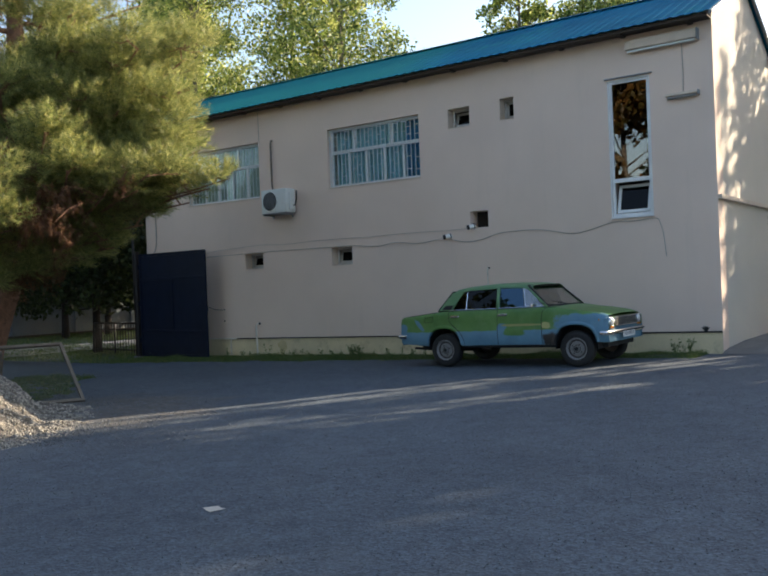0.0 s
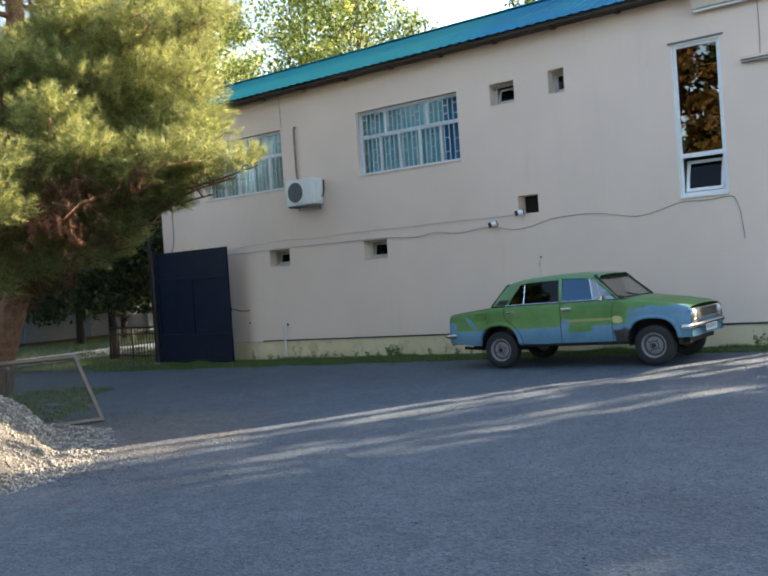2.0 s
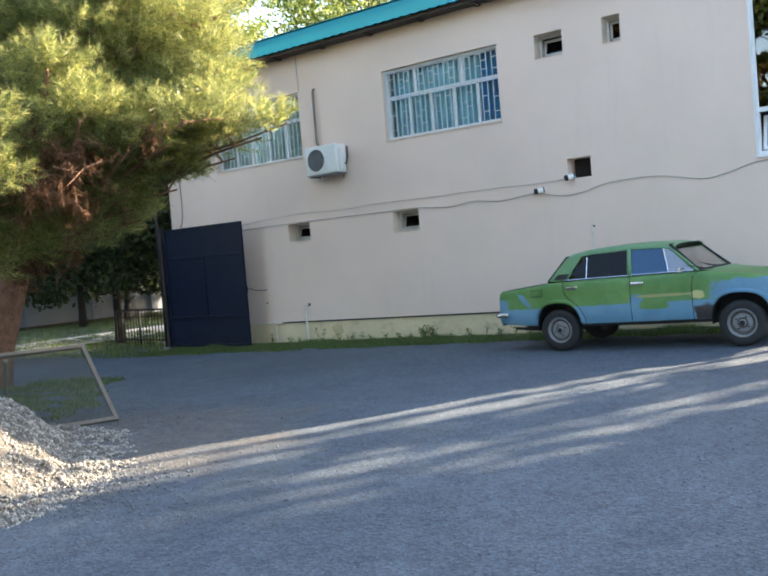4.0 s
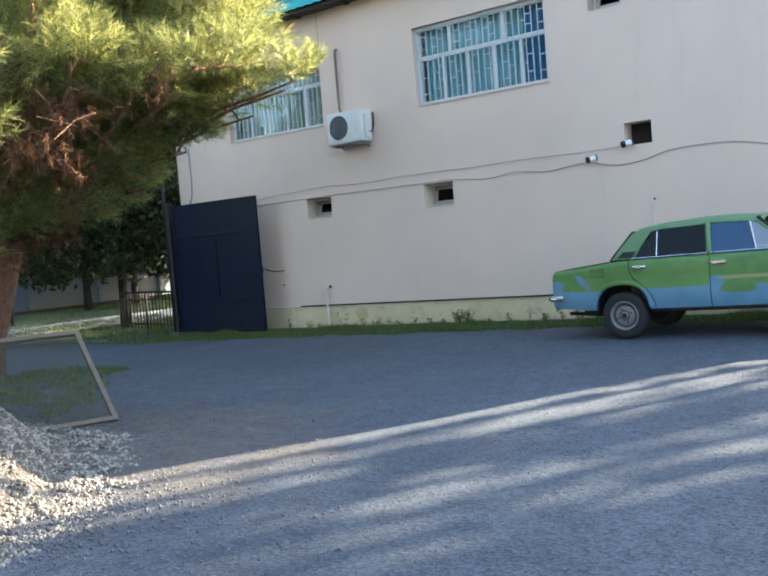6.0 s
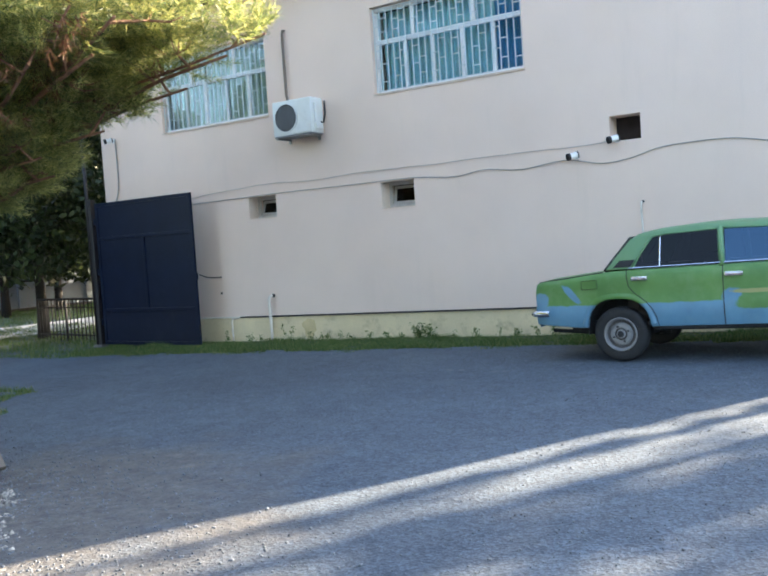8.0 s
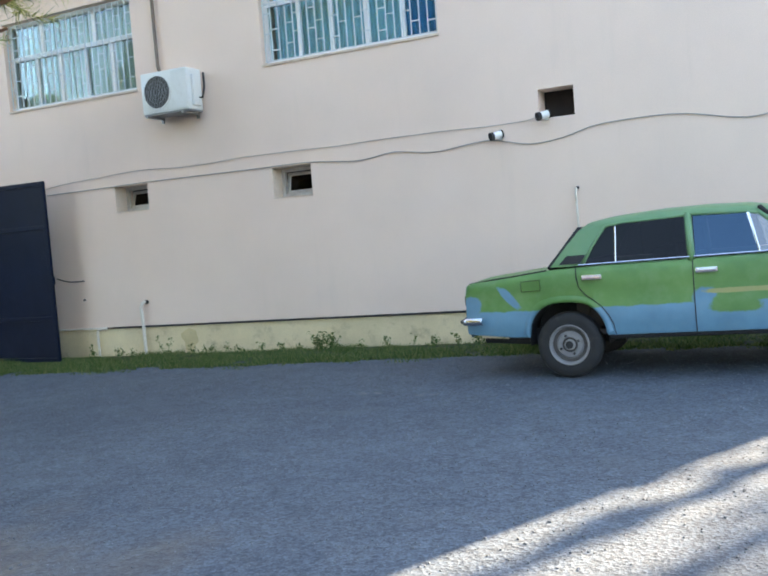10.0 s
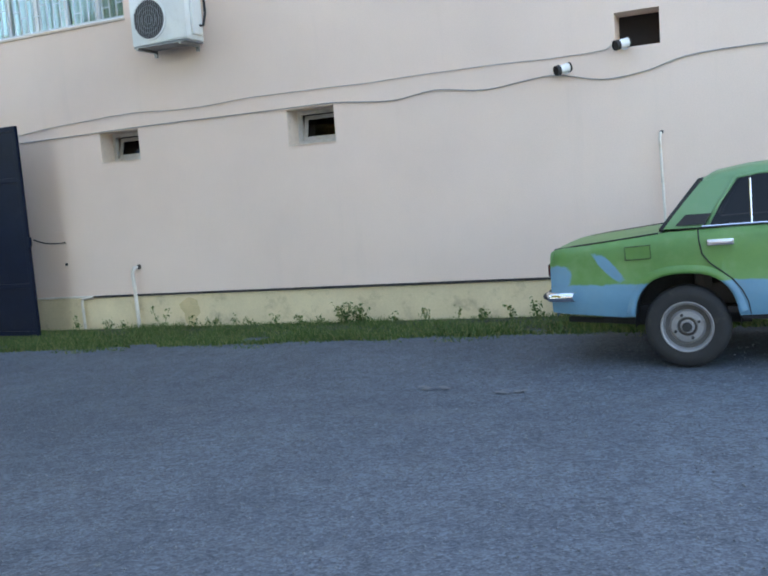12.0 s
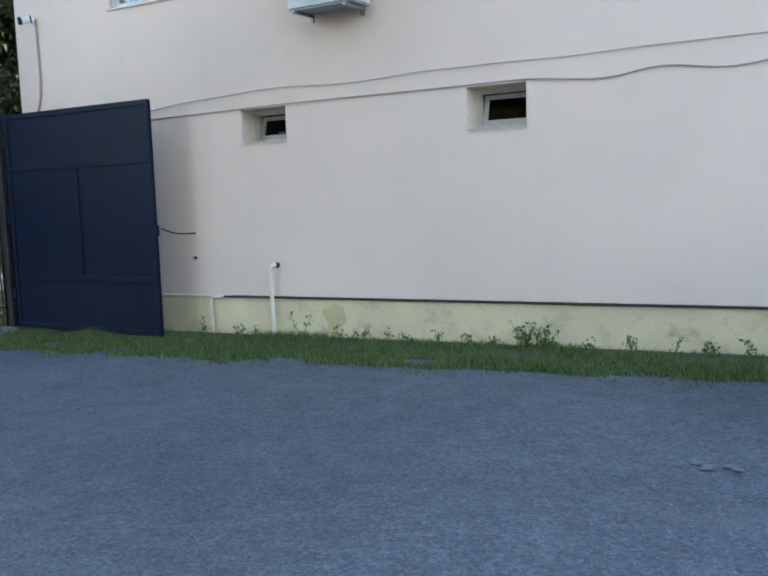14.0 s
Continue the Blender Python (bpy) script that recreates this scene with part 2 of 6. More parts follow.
M_LAMP = mat("headlamp_lens", (0.65, 0.67, 0.66), 0.12, 0.3, var=0.08, fine=120, bump=0.3)
M_AMBER = mat("amber_lens", (0.55, 0.20, 0.03), 0.2)
M_REDLENS = mat("red_lens", (0.09, 0.012, 0.012), 0.25)
M_CONCRETE = mat("grey_concrete", (0.36, 0.35, 0.33), 0.9, var=0.18, scale=1.5, bump=0.4, dirt=(0.2, 0.19, 0.17), dirt_amount=0.5)
M_PALEPATH = mat("pale_concrete_path", (0.40, 0.385, 0.36), 0.9, var=0.15, scale=1.0, bump=0.3)
M_BACKWALL = mat("grey_blue_yard_wall", (0.19, 0.22, 0.25), 0.9, var=0.15, scale=0.7, bump=0.3, dirt=(0.2, 0.21, 0.22), dirt_amount=0.5)
M_TIMBER = mat("weathered_timber", (0.17, 0.14, 0.11), 0.85, var=0.22, scale=6, fine=45, bump=0.4, dirt=(0.12, 0.1, 0.08), dirt_amount=0.5, dirt_scale=6)
M_BROWNGATE = mat("brown_gate_paint", (0.10, 0.045, 0.02), 0.55, var=0.2, scale=5)
M_BROWNDOOR = mat("dark_brown_door_varnish", (0.03, 0.016, 0.01), 0.5, var=0.3, scale=7)
M_BARK = mat("pine_bark", (0.25, 0.13, 0.08), 0.95, var=0.55, scale=9, fine=24, bump=1.0, dist=0.05, dirt=(0.05, 0.032, 0.026), dirt_amount=1.0, dirt_scale=12)
M_BARK2 = mat("grey_bark", (0.13, 0.115, 0.095), 0.95, var=0.3, scale=5, fine=30, bump=0.9, dist=0.02)
M_BARKDARK = mat("dark_bark", (0.035, 0.030, 0.026), 0.95, var=0.4, scale=6, fine=30, bump=0.9, dist=0.02)
M_NEEDLE = leaf_mat("pine_needles", [(0.0, (0.04, 0.080, 0.034)), (0.4, (0.21, 0.25, 0.080)), (0.8, (0.46, 0.45, 0.145)), (1.0, (0.62, 0.55, 0.24))], 0.36, 0.64, 0.5)
M_DEADNEEDLE = leaf_mat("dead_needles", [(0.0, (0.08, 0.035, 0.018)), (1.0, (0.24, 0.115, 0.055))], 0.7, 0.3)
M_LEAF = leaf_mat("poplar_leaves", [(0.0, (0.06, 0.105, 0.03)), (0.45, (0.22, 0.29, 0.065)), (0.8, (0.46, 0.49, 0.13)), (1.0, (0.68, 0.66, 0.27))], 0.38, 0.56, 0.5)
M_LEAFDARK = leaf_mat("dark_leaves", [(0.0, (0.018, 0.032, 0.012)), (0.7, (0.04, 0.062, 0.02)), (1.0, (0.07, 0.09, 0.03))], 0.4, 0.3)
M_LEAFORANGE = leaf_mat("autumn_leaves", [(0.0, (0.05, 0.05, 0.015)), (0.5, (0.11, 0.075, 0.02)), (1.0, (0.22, 0.11, 0.03))], 0.5, 0.4)
M_GRASS = leaf_mat("grass_blades", [(0.0, (0.045, 0.10, 0.025)), (0.6, (0.105, 0.175, 0.048)), (1.0, (0.27, 0.27, 0.11))], 0.6, 0.3)
M_PAPER = mat("white_paper", (0.50, 0.46, 0.40), 0.8, var=0.06)


def stone_mat():
    m = bpy.data.materials.new("grey_gravel")
    n, l, b = nodes_of(m)
    co = n.new("ShaderNodeTexCoord").outputs["Object"]
    c = ramp(n, l, n.new("ShaderNodeNewGeometry").outputs["Random Per Island"], [(0.0, (0.06, 0.053, 0.047)), (0.4, (0.22, 0.20, 0.17)), (0.8, (0.47, 0.42, 0.335)), (1.0, (0.58, 0.52, 0.42))])
    c = mix(n, l, 0.35, c, ramp(n, l, noise_node(n, l, co, 60.0), [(0.3, (0.16, 0.15, 0.13)), (0.7, (0.38, 0.36, 0.33))]))
    l.new(c, b.inputs["Base Color"])
    b.inputs["Roughness"].default_value = 0.9
    return m


M_STONE = stone_mat()
M_CHIP = mat("grey_blue_chippings", (0.15, 0.16, 0.17), 0.9, var=0.8, scale=9, fine=60, bump=0.2)
M_FINES = mat("gravel_fines", (0.12, 0.105, 0.088), 0.95, var=0.3, scale=6, fine=45, bump=1.0, dist=0.02, dirt=(0.08, 0.07, 0.06), dirt_amount=0.8, dirt_scale=9)


def screen_mat():
    m = bpy.data.materials.new("fine_wire_netting")
    n, l, b = nodes_of(m)
    b.inputs["Base Color"].default_value, b.inputs["Roughness"].default_value = (0.045, 0.05, 0.04, 1), 0.8
    t, k = n.new("ShaderNodeBsdfTransparent"), n.new("ShaderNodeMixShader")
    k.inputs[0].default_value = 0.46
    l.new(t.outputs[0], k.inputs[1])
    l.new(b.outputs[0], k.inputs[2])
    l.new(k.outputs[0], n["Material Output"].inputs["Surface"])
    return m


M_SCREEN = screen_mat()


def car_mat():
    """Brushed-on green over an old blue coat, with bare filler patches; x from the rear axle forwards, z up."""
    m = bpy.data.materials.new("patchy_green_and_blue_paint")
    n, l, b = nodes_of(m)
    co = n.new("ShaderNodeTexCoord").outputs["Object"]
    sep = n.new("ShaderNodeSeparateXYZ")
    l.new(co, sep.inputs[0])
    x, y, z = sep.outputs
    wob = calc(n, l, "MULTIPLY", calc(n, l, "SUBTRACT", noise_node(n, l, co, 5.0, 6.0, 0.7), 0.5), 0.06)
    green = ramp(n, l, noise_node(n, l, co, 3.0, 6.0), [(0.3, (0.070, 0.180, 0.042)), (0.7, (0.12, 0.255, 0.062))])
    blue = ramp(n, l, noise_node(n, l, co, 4.0, 6.0), [(0.3, (0.085, 0.205, 0.30)), (0.7, (0.125, 0.275, 0.375))])
    pale = (0.15, 0.29, 0.16)

    def blob(cx, cz, rx, rz, slant=0.0, edge=0.2):
        u = calc(n, l, "DIVIDE", calc(n, l, "ADD", calc(n, l, "ADD", x, -cx), calc(n, l, "MULTIPLY", calc(n, l, "ADD", z, -cz), slant)), rx)
        v = calc(n, l, "DIVIDE", calc(n, l, "ADD", z, -cz), rz)
        d = calc(n, l, "POWER", calc(n, l, "ADD", calc(n, l, "POWER", calc(n, l, "ABSOLUTE", u), 3.0), calc(n, l, "POWER", calc(n, l, "ABSOLUTE", v), 3.0)), 0.333)
        d = calc(n, l, "ADD", d, calc(n, l, "MULTIPLY", calc(n, l, "SUBTRACT", noise_node(n, l, co, 7.0, 8.0, 0.7), 0.5), 1.1))
        return ramp(n, l, d, [(1 - edge, (1, 1, 1)), (1.0, (0, 0, 0))])

    near = ramp(n, l, calc(n, l, "ADD", calc(n, l, "MULTIPLY", y, -1.0), -0.55), [(0.0, (0, 0, 0)), (0.1, (1, 1, 1))])
    low = calc(n, l, "ADD", z, wob)
    c = mix(n, l, ramp(n, l, low, [(0.600, (1, 1, 1)), (0.612, (0, 0, 0))]), green, blue)
    for cx, cz, rx, rz, colour in ((-0.50, 0.725, 0.055, 0.11, blue), (-0.87, 0.67, 0.10, 0.09, blue), (2.60, 0.71, 0.56, 0.14, blue),
                                   (1.13, 0.64, 0.10, 0.09, blue), (1.36, 0.58, 0.22, 0.075, green), (1.5, 0.69, 0.40, 0.022, (0.30, 0.29, 0.11)),
                                   (1.93, 0.675, 0.09, 0.055, (0.42, 0.40, 0.16)),
                                   (2.02, 0.44, 0.16, 0.12, (0.035, 0.03, 0.03))):
        c = mix(n, l, mix(n, l, 1.0, blob(cx, cz, rx, rz, 0.85 if cx == -0.50 else 0.0), near, "MULTIPLY"), c, colour)
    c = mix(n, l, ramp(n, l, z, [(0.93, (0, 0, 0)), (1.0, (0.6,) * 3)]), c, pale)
    dust = noise_node(n, l, co, 6.0, 8.0, 0.7)
    c = mix(n, l, ramp(n, l, dust, [(0.5, (0, 0, 0)), (0.85, (0.28,) * 3)]), c, (0.22, 0.24, 0.19))
    l.new(c, b.inputs["Base Color"])
    b.inputs["Roughness"].default_value = 0.42
    bumped(n, l, b, noise_node(n, l, co, 25.0, 4.0), 0.08, 0.004)
    return m


M_CAR = car_mat()


# ---- building helpers ----
def gz(x):
    """Height of the yard, which falls gently towards the gate."""
    return 0.02 * (max(-17.5, min(0.0, x)) + 7.0)


class Geo:
    """Vertices and faces of one mesh."""

    def __init__(self):
        self.v, self.f = [], []

    def add(self, verts, faces):
        k = len(self.v)
        self.v += [tuple(p) for p in verts]
        self.f += [tuple(k + i for i in f) for f in faces]
        return self

    def box(self, x0, x1, y0, y1, z0, z1, m=None):
        p = [Vector((x, y, z)) for x in (x0, x1) for y in (y0, y1) for z in (z0, z1)]
        if m:
            p = [m @ q for q in p]
        return self.add(p, [(0, 1, 3, 2), (4, 6, 7, 5), (0, 4, 5, 1), (2, 3, 7, 6), (0, 2, 6, 4), (1, 5, 7, 3)])

    def quad(self, a, b, c, d):
        return self.add([a, b, c, d], [(0, 1, 2, 3)])

    def tube(self, pts, radii, sides=10, cap=True):
        """A round bar along points."""
        pts = [Vector(p) for p in pts]
        radii = [radii] * len(pts) if isinstance(radii, (int, float)) else radii
        k, ref = len(self.v), None
        for i, p in enumerate(pts):
            d = (pts[min(i + 1, len(pts) - 1)] - pts[max(i - 1, 0)]).normalized()
            if ref is None:
                ref = d.cross(Vector((0.31, 0.17, 0.93)) if abs(d.z) < 0.9 else Vector((1, 0.1, 0))).normalized()
            ref = (ref - d * ref.dot(d)).normalized()
            side = d.cross(ref)
            for s in range(sides):
                a = 2 * math.pi * s / sides
                self.v.append(tuple(p + (ref * math.cos(a) + side * math.sin(a)) * radii[i]))
        for i in range(len(pts) - 1):
            for s in range(sides):
                a, b = k + i * sides + s, k + i * sides + (s + 1) % sides
                self.f.append((a, b, b + sides, a + sides))
        if cap:
            self.f.append(tuple(k + s for s in reversed(range(sides))))
            self.f.append(tuple(k + (len(pts) - 1) * sides + s for s in range(sides)))
        return self

    def lathe(self, prof, centre, axis, sides=28):
        """A profile of (radius, along) turned round an axis through centre."""
        axis = Vector(axis).normalized()
        u = axis.orthogonal().normalized()
        w, k = axis.cross(u), len(self.v)
        for r, h in prof:
            for s in range(sides):
                a = 2 * math.pi * s / sides
                self.v.append(tuple(Vector(centre) + axis * h + (u * math.cos(a) + w * math.sin(a)) * r))
        for i in range(len(prof) - 1):
            for s in range(sides):
                a, b = k + i * sides + s, k + i * sides + (s + 1) % sides
                self.f.append((a, b, b + sides, a + sides))
        return self

    def grid(self, rows):
        """Rows of points of one length, joined to a sheet."""
        k, w = len(self.v), len(rows[0])
        for r in rows:
            self.v += [tuple(p) for p in r]
        for i in range(len(rows) - 1):
            for j in range(w - 1):
                a = k + i * w + j
                self.f.append((a, a + 1, a + w + 1, a + w))
        return self


def mesh_of(name, geo, material, bevel=0.0, smooth=False):
    me = bpy.data.meshes.new(name)
    me.from_pydata(geo.v, [], geo.f)
    if bevel:
        bm = bmesh.new()
        bm.from_mesh(me)
        bmesh.ops.remove_doubles(bm, verts=bm.verts, dist=1e-5)
        edges = [e for e in bm.edges if len(e.link_faces) == 2 and e.calc_face_angle(0) > 0.5]
        bmesh.ops.bevel(bm, geom=edges, offset=bevel, segments=2, profile=0.6, affect="EDGES", clamp_overlap=True)
        bm.to_mesh(me)
        bm.free()
    bm = bmesh.new()
    bm.from_mesh(me)
    bmesh.ops.recalc_face_normals(bm, faces=bm.faces)
    bm.to_mesh(me)
    bm.free()
    me.materials.append(material)
    if smooth:
        me.shade_smooth()
        if bevel or smooth == "edges":
            me.set_sharp_from_angle(angle=radians(35))
    return me


def part(name, geo, material, parent=None, label="", bevel=0.0, smooth=False):
    ob = new(name, mesh_of(name, geo, material, bevel, smooth))
    if parent:
        ob.parent = parent
    return tagged(ob, label)


def thing(name, label, category, at=(0, 0, 0), group="", kind=""):
    ob = new(name)
    ob.empty_display_size = 0.1
    ob.location = at
    return tagged(ob, label, category, group, kind)


def cloud(name, verts, size, material, parent=None, label="", kind=""):
    """One mesh of many small faces with `size` corners each."""
    me = bpy.data.meshes.new(name)
    n = len(verts)
    me.vertices.add(n)
    me.vertices.foreach_set("co", np.ascontiguousarray(verts, dtype=np.float32).ravel())
    me.loops.add(n)
    me.loops.foreach_set("vertex_index", np.arange(n, dtype=np.int32))
    me.polygons.add(n // size)
    me.polygons.foreach_set("loop_start", np.arange(0, n, size, dtype=np.int32))
    me.update(calc_edges=True)
    me.materials.append(material)
    ob = new(name, me)
    if parent:
        ob.parent = parent
    return tagged(ob, label, kind=kind)


def unit(n):
    d = RNG.normal(size=(n, 3))
    return d / np.linalg.norm(d, axis=1, keepdims=True)


def leaves(centres, size, flat=0.0):
    """Rhombic leaves, four corners each, at the centres."""
    n = len(centres)
    a = unit(n)
    a[:, 2] *= 1 - flat
    a /= np.linalg.norm(a, axis=1, keepdims=True)
    b = np.cross(a, unit(n))
    b /= np.linalg.norm(b, axis=1, keepdims=True) + 1e-9
    s = (size * RNG.uniform(0.6, 1.3, n))[:, None]
    fold = np.cross(a, b) * s * 0.18
    return np.stack([centres - a * s, centres - b * s * 0.62 + fold, centres + a * s, centres + b * s * 0.62 + fold], 1).reshape(-1, 3)


def needles(base, way, length, width, per):
    """Tufts of `per` thin needles that fan out round a way."""
    n = len(base)
    base, way = np.repeat(base, per, 0), np.repeat(way, per, 0)
    d = way * RNG.uniform(0.5, 1.1, (n * per, 1)) + unit(n * per) * 0.75
    d /= np.linalg.norm(d, axis=1, keepdims=True)
    side = np.cross(d, unit(n * per))
    side /= np.linalg.norm(side, axis=1, keepdims=True) + 1e-9
    ln = length * RNG.uniform(0.6, 1.15, (n * per, 1))
    foot = base + way * RNG.uniform(-0.05, 0.05, (n * per, 1))
    return np.stack([foot - side * width, foot + side * width, foot + d * ln], 1).reshape(-1, 3)


# ---- ground ----
def yard_z(x, y):
    """The yard's slope with its shallow bumps."""
    return gz(x) + (0.016 * noise.noise(Vector((x * 0.6, y * 0.6, 0))) if -17 < x < 4 and -4.5 < y < 15 else 0.0)


def make_ground():
    xs = [-600, -200, -80, -45, -34, -28, -24, -20] + [-17.5 + 0.5 * i for i in range(44)] + [5, 8, 12, 20, 45, 100, 250, 600]
    ys = [-600, -200, -60, -25, -10] + [-5 + 0.5 * i for i in range(54)] + [24, 28, 35, 45, 60, 120, 300, 600]
    g = Geo()
    rows = []
    for y in ys:
        rows.append([(x, y, yard_z(x, y)) for x in xs])
    g.grid(rows)
    tagged(part("ground", g, M_GROUND, smooth=True), "grey yard of compacted crushed stone and worn asphalt", "ground", kind="structure")


make_ground()


def box_wall(name, place, u0, u1, v0, v1, thick, holes, material, label, top=None):
    """A wall with real openings. place(u, v, d): a point u along, v up, d into the wall. top(u): an uneven upper edge."""
    us = sorted({u0, u1, *[h[0] for h in holes], *[h[1] for h in holes]})
    vs = sorted({v0, v1, *[h[2] for h in holes], *[h[3] for h in holes]})
    g = Geo()
    inside = lambda u, v: any(h[0] < u < h[1] and h[2] < v < h[3] for h in holes)
    for a, b in zip(us, us[1:]):
        for c, d in zip(vs, vs[1:]):
            if not inside((a + b) / 2, (c + d) / 2):
                for depth in (0, thick):
                    g.quad(*[place(u, v, depth) for u, v in ((a, c), (b, c), (b, d), (a, d))])
    for a, b, c, d in [*holes, (u0, u1, v0, v1)]:
        for p, q in (((a, c), (b, c)), ((b, c), (b, d)), ((b, d), (a, d)), ((a, d), (a, c))):
            g.quad(place(*p, 0), place(*q, 0), place(*q, thick), place(*p, thick))
    return tagged(part(name, g, material), label, "wall", kind="structure")


# ---- the building: front wall ----
XL, XR, YF = -17.15, -2.35, 16.0
W1, W2 = (-15.45, -12.93, 3.70, 5.02), (-10.80, -8.32, 3.72, 5.03)
TALL, S1, S2 = (-4.20, -3.46, 2.55, 5.00), (-7.61, -7.10, 4.61, 5.02), (-6.42, -6.11, 4.62, 5.05)
HOLE, V1, V2 = (-7.17, -6.76, 2.56, 2.89), (-13.51, -12.90, 1.99, 2.367), (-10.80, -10.20, 1.965, 2.37)
front = lambda u, v, d: (u, YF + d, v)
wall_front = box_wall("wall_south", front, XL, XR, -0.5, 5.92, 0.38, [W1, W2, TALL, S1, S2, HOLE, V1, V2], M_WALL,
                      "beige rendered two-storey facade with small deep openings")


def line_z(x):
    return 0.38 + 0.0135 * (x + 8)


def make_plinth():
    g, n = Geo(), 40
    xs = [XL + (XR - XL) * i / n for i in range(n + 1)]
    g.grid([[(x, y, z) for x, y, z in ((x, YF - 0.003, -0.5), (x, YF - 0.022, -0.5), (x, YF - 0.022 + 0.003 * math.sin(x * 9), line_z(x) - 0.01), (x, YF - 0.003, line_z(x) + 0.004))] for x in xs])
    p = tagged(part("plinth", g, M_PLINTH), "yellow painted plinth band, stained and scuffed", "plinth", kind="structure")
    o = Geo()
    pts = [(-12.36 + 0.12 * math.cos(a) * (1 + 0.35 * math.sin(3 * a) + 0.2 * math.cos(7 * a)), YF - 0.029, 0.09 + 0.21 * math.sin(a) * (1 + 0.1 * math.cos(2 * a))) for a in [k * math.pi / 12 for k in range(24)]]
    o.add(pts, [tuple(range(24))])
    part("paint_patch", o, M_OCHRE, p, "darker ochre repair patch")


make_plinth()


# ---- the wing's side wall and the rest of the shell ----
side = lambda u, v, d: (XR - d, u, v)
DOOR_A, DOOR_B, SHOP = (19.75, 21.9, 0.28, 2.68), (22.55, 24.4, 0.28, 2.66), (26.9, 38.9, 0.45, 2.40)
WIN_A, WIN_B, WIN_C, WIN_D = (22.2, 24.65, 2.92, 5.08), (27.2, 29.0, 2.75, 4.95), (31.6, 33.2, 2.75, 4.95), (36.0, 37.6, 2.75, 4.95)
box_wall("wall_east", side, 16.38, 43.5, -0.5, 5.92, 0.38, [DOOR_A, DOOR_B, SHOP, WIN_A, WIN_B, WIN_C, WIN_D], M_WALL2, "cream rendered side wall dappled with low sun")
EAVE_Z, RIDGE_Z = 5.92, 6.98
RIDGES = [18.2 + 5.1 * k for k in range(5)]


def make_gables():
    for k, y in enumerate(RIDGES):
        g = Geo()
        a, b = y - 2.2, y + 2.2
        for x0, x1 in ((XR - 0.3, XR),):
            g.add([(x0, a, EAVE_Z), (x0, b, EAVE_Z), (x0, y, RIDGE_Z), (x1, a, EAVE_Z), (x1, b, EAVE_Z), (x1, y, RIDGE_Z)],
                  [(0, 1, 2), (3, 5, 4), (0, 3, 4, 1), (1, 4, 5, 2), (2, 5, 3, 0)])
        tagged(part("wall_gable_%d" % (k + 1), g, M_WALL2), "cream rendered gable end under the roof", "wall", kind="structure")


make_gables()
shell = Geo().box(XL, XL + 0.35, 16.38, 20.6, -0.5, 5.92).box(XL + 0.35, -9.6, 20.3, 20.6, -0.5, 5.92).box(-9.6, -9.3, 20.3, 43.5, -0.5, 5.92).box(-9.3, XR, 43.5, 43.8, -0.5, 5.92)
tagged(part("wall_north", shell, M_WALL2), "plain rendered back walls of the building", "wall", kind="structure")
# partitions and floor get the rooms' darkness as their colour
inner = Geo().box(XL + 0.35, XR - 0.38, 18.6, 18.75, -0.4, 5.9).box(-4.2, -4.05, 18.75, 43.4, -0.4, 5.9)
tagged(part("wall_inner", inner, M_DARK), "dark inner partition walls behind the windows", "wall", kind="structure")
tagged(part("floor", Geo().box(XL + 0.35, XR - 0.38, 16.38, 18.6, 2.66, 2.8), M_DARK), "upper floor slab inside, coloured near-black for room shade", "floor", kind="structure")


def roof_sheet(y_eave, z_eave, y_ridge, z_ridge, x0, x1, wave=0.2, depth=0.015):
    """Ribbed sheet from eave to ridge, with thickness."""
    up, n = Geo(), int((x1 - x0) / wave)
    rows_top, rows_low = [], []
    for k, (fy, dz) in enumerate(((0, 0), (0.5, 0), (1, 0))):
        y, z = y_eave + (y_ridge - y_eave) * fy, z_eave + (z_ridge - z_eave) * fy
        top = []
        for i in range(n):
            x = x0 + (x1 - x0) * i / n
            for q, h in ((0.0, 0), (0.38, 0), (0.5, depth), (0.82, depth), (0.94, 0)):
                top.append((x + q * wave, y, z + h))
        rows_top.append(top)
        rows_low.append([(x, yy, zz - 0.006) for x, yy, zz in top])
    up.grid(rows_top)
    up.grid(rows_low)
    up.grid([rows_top[0], rows_low[0]])
    return up


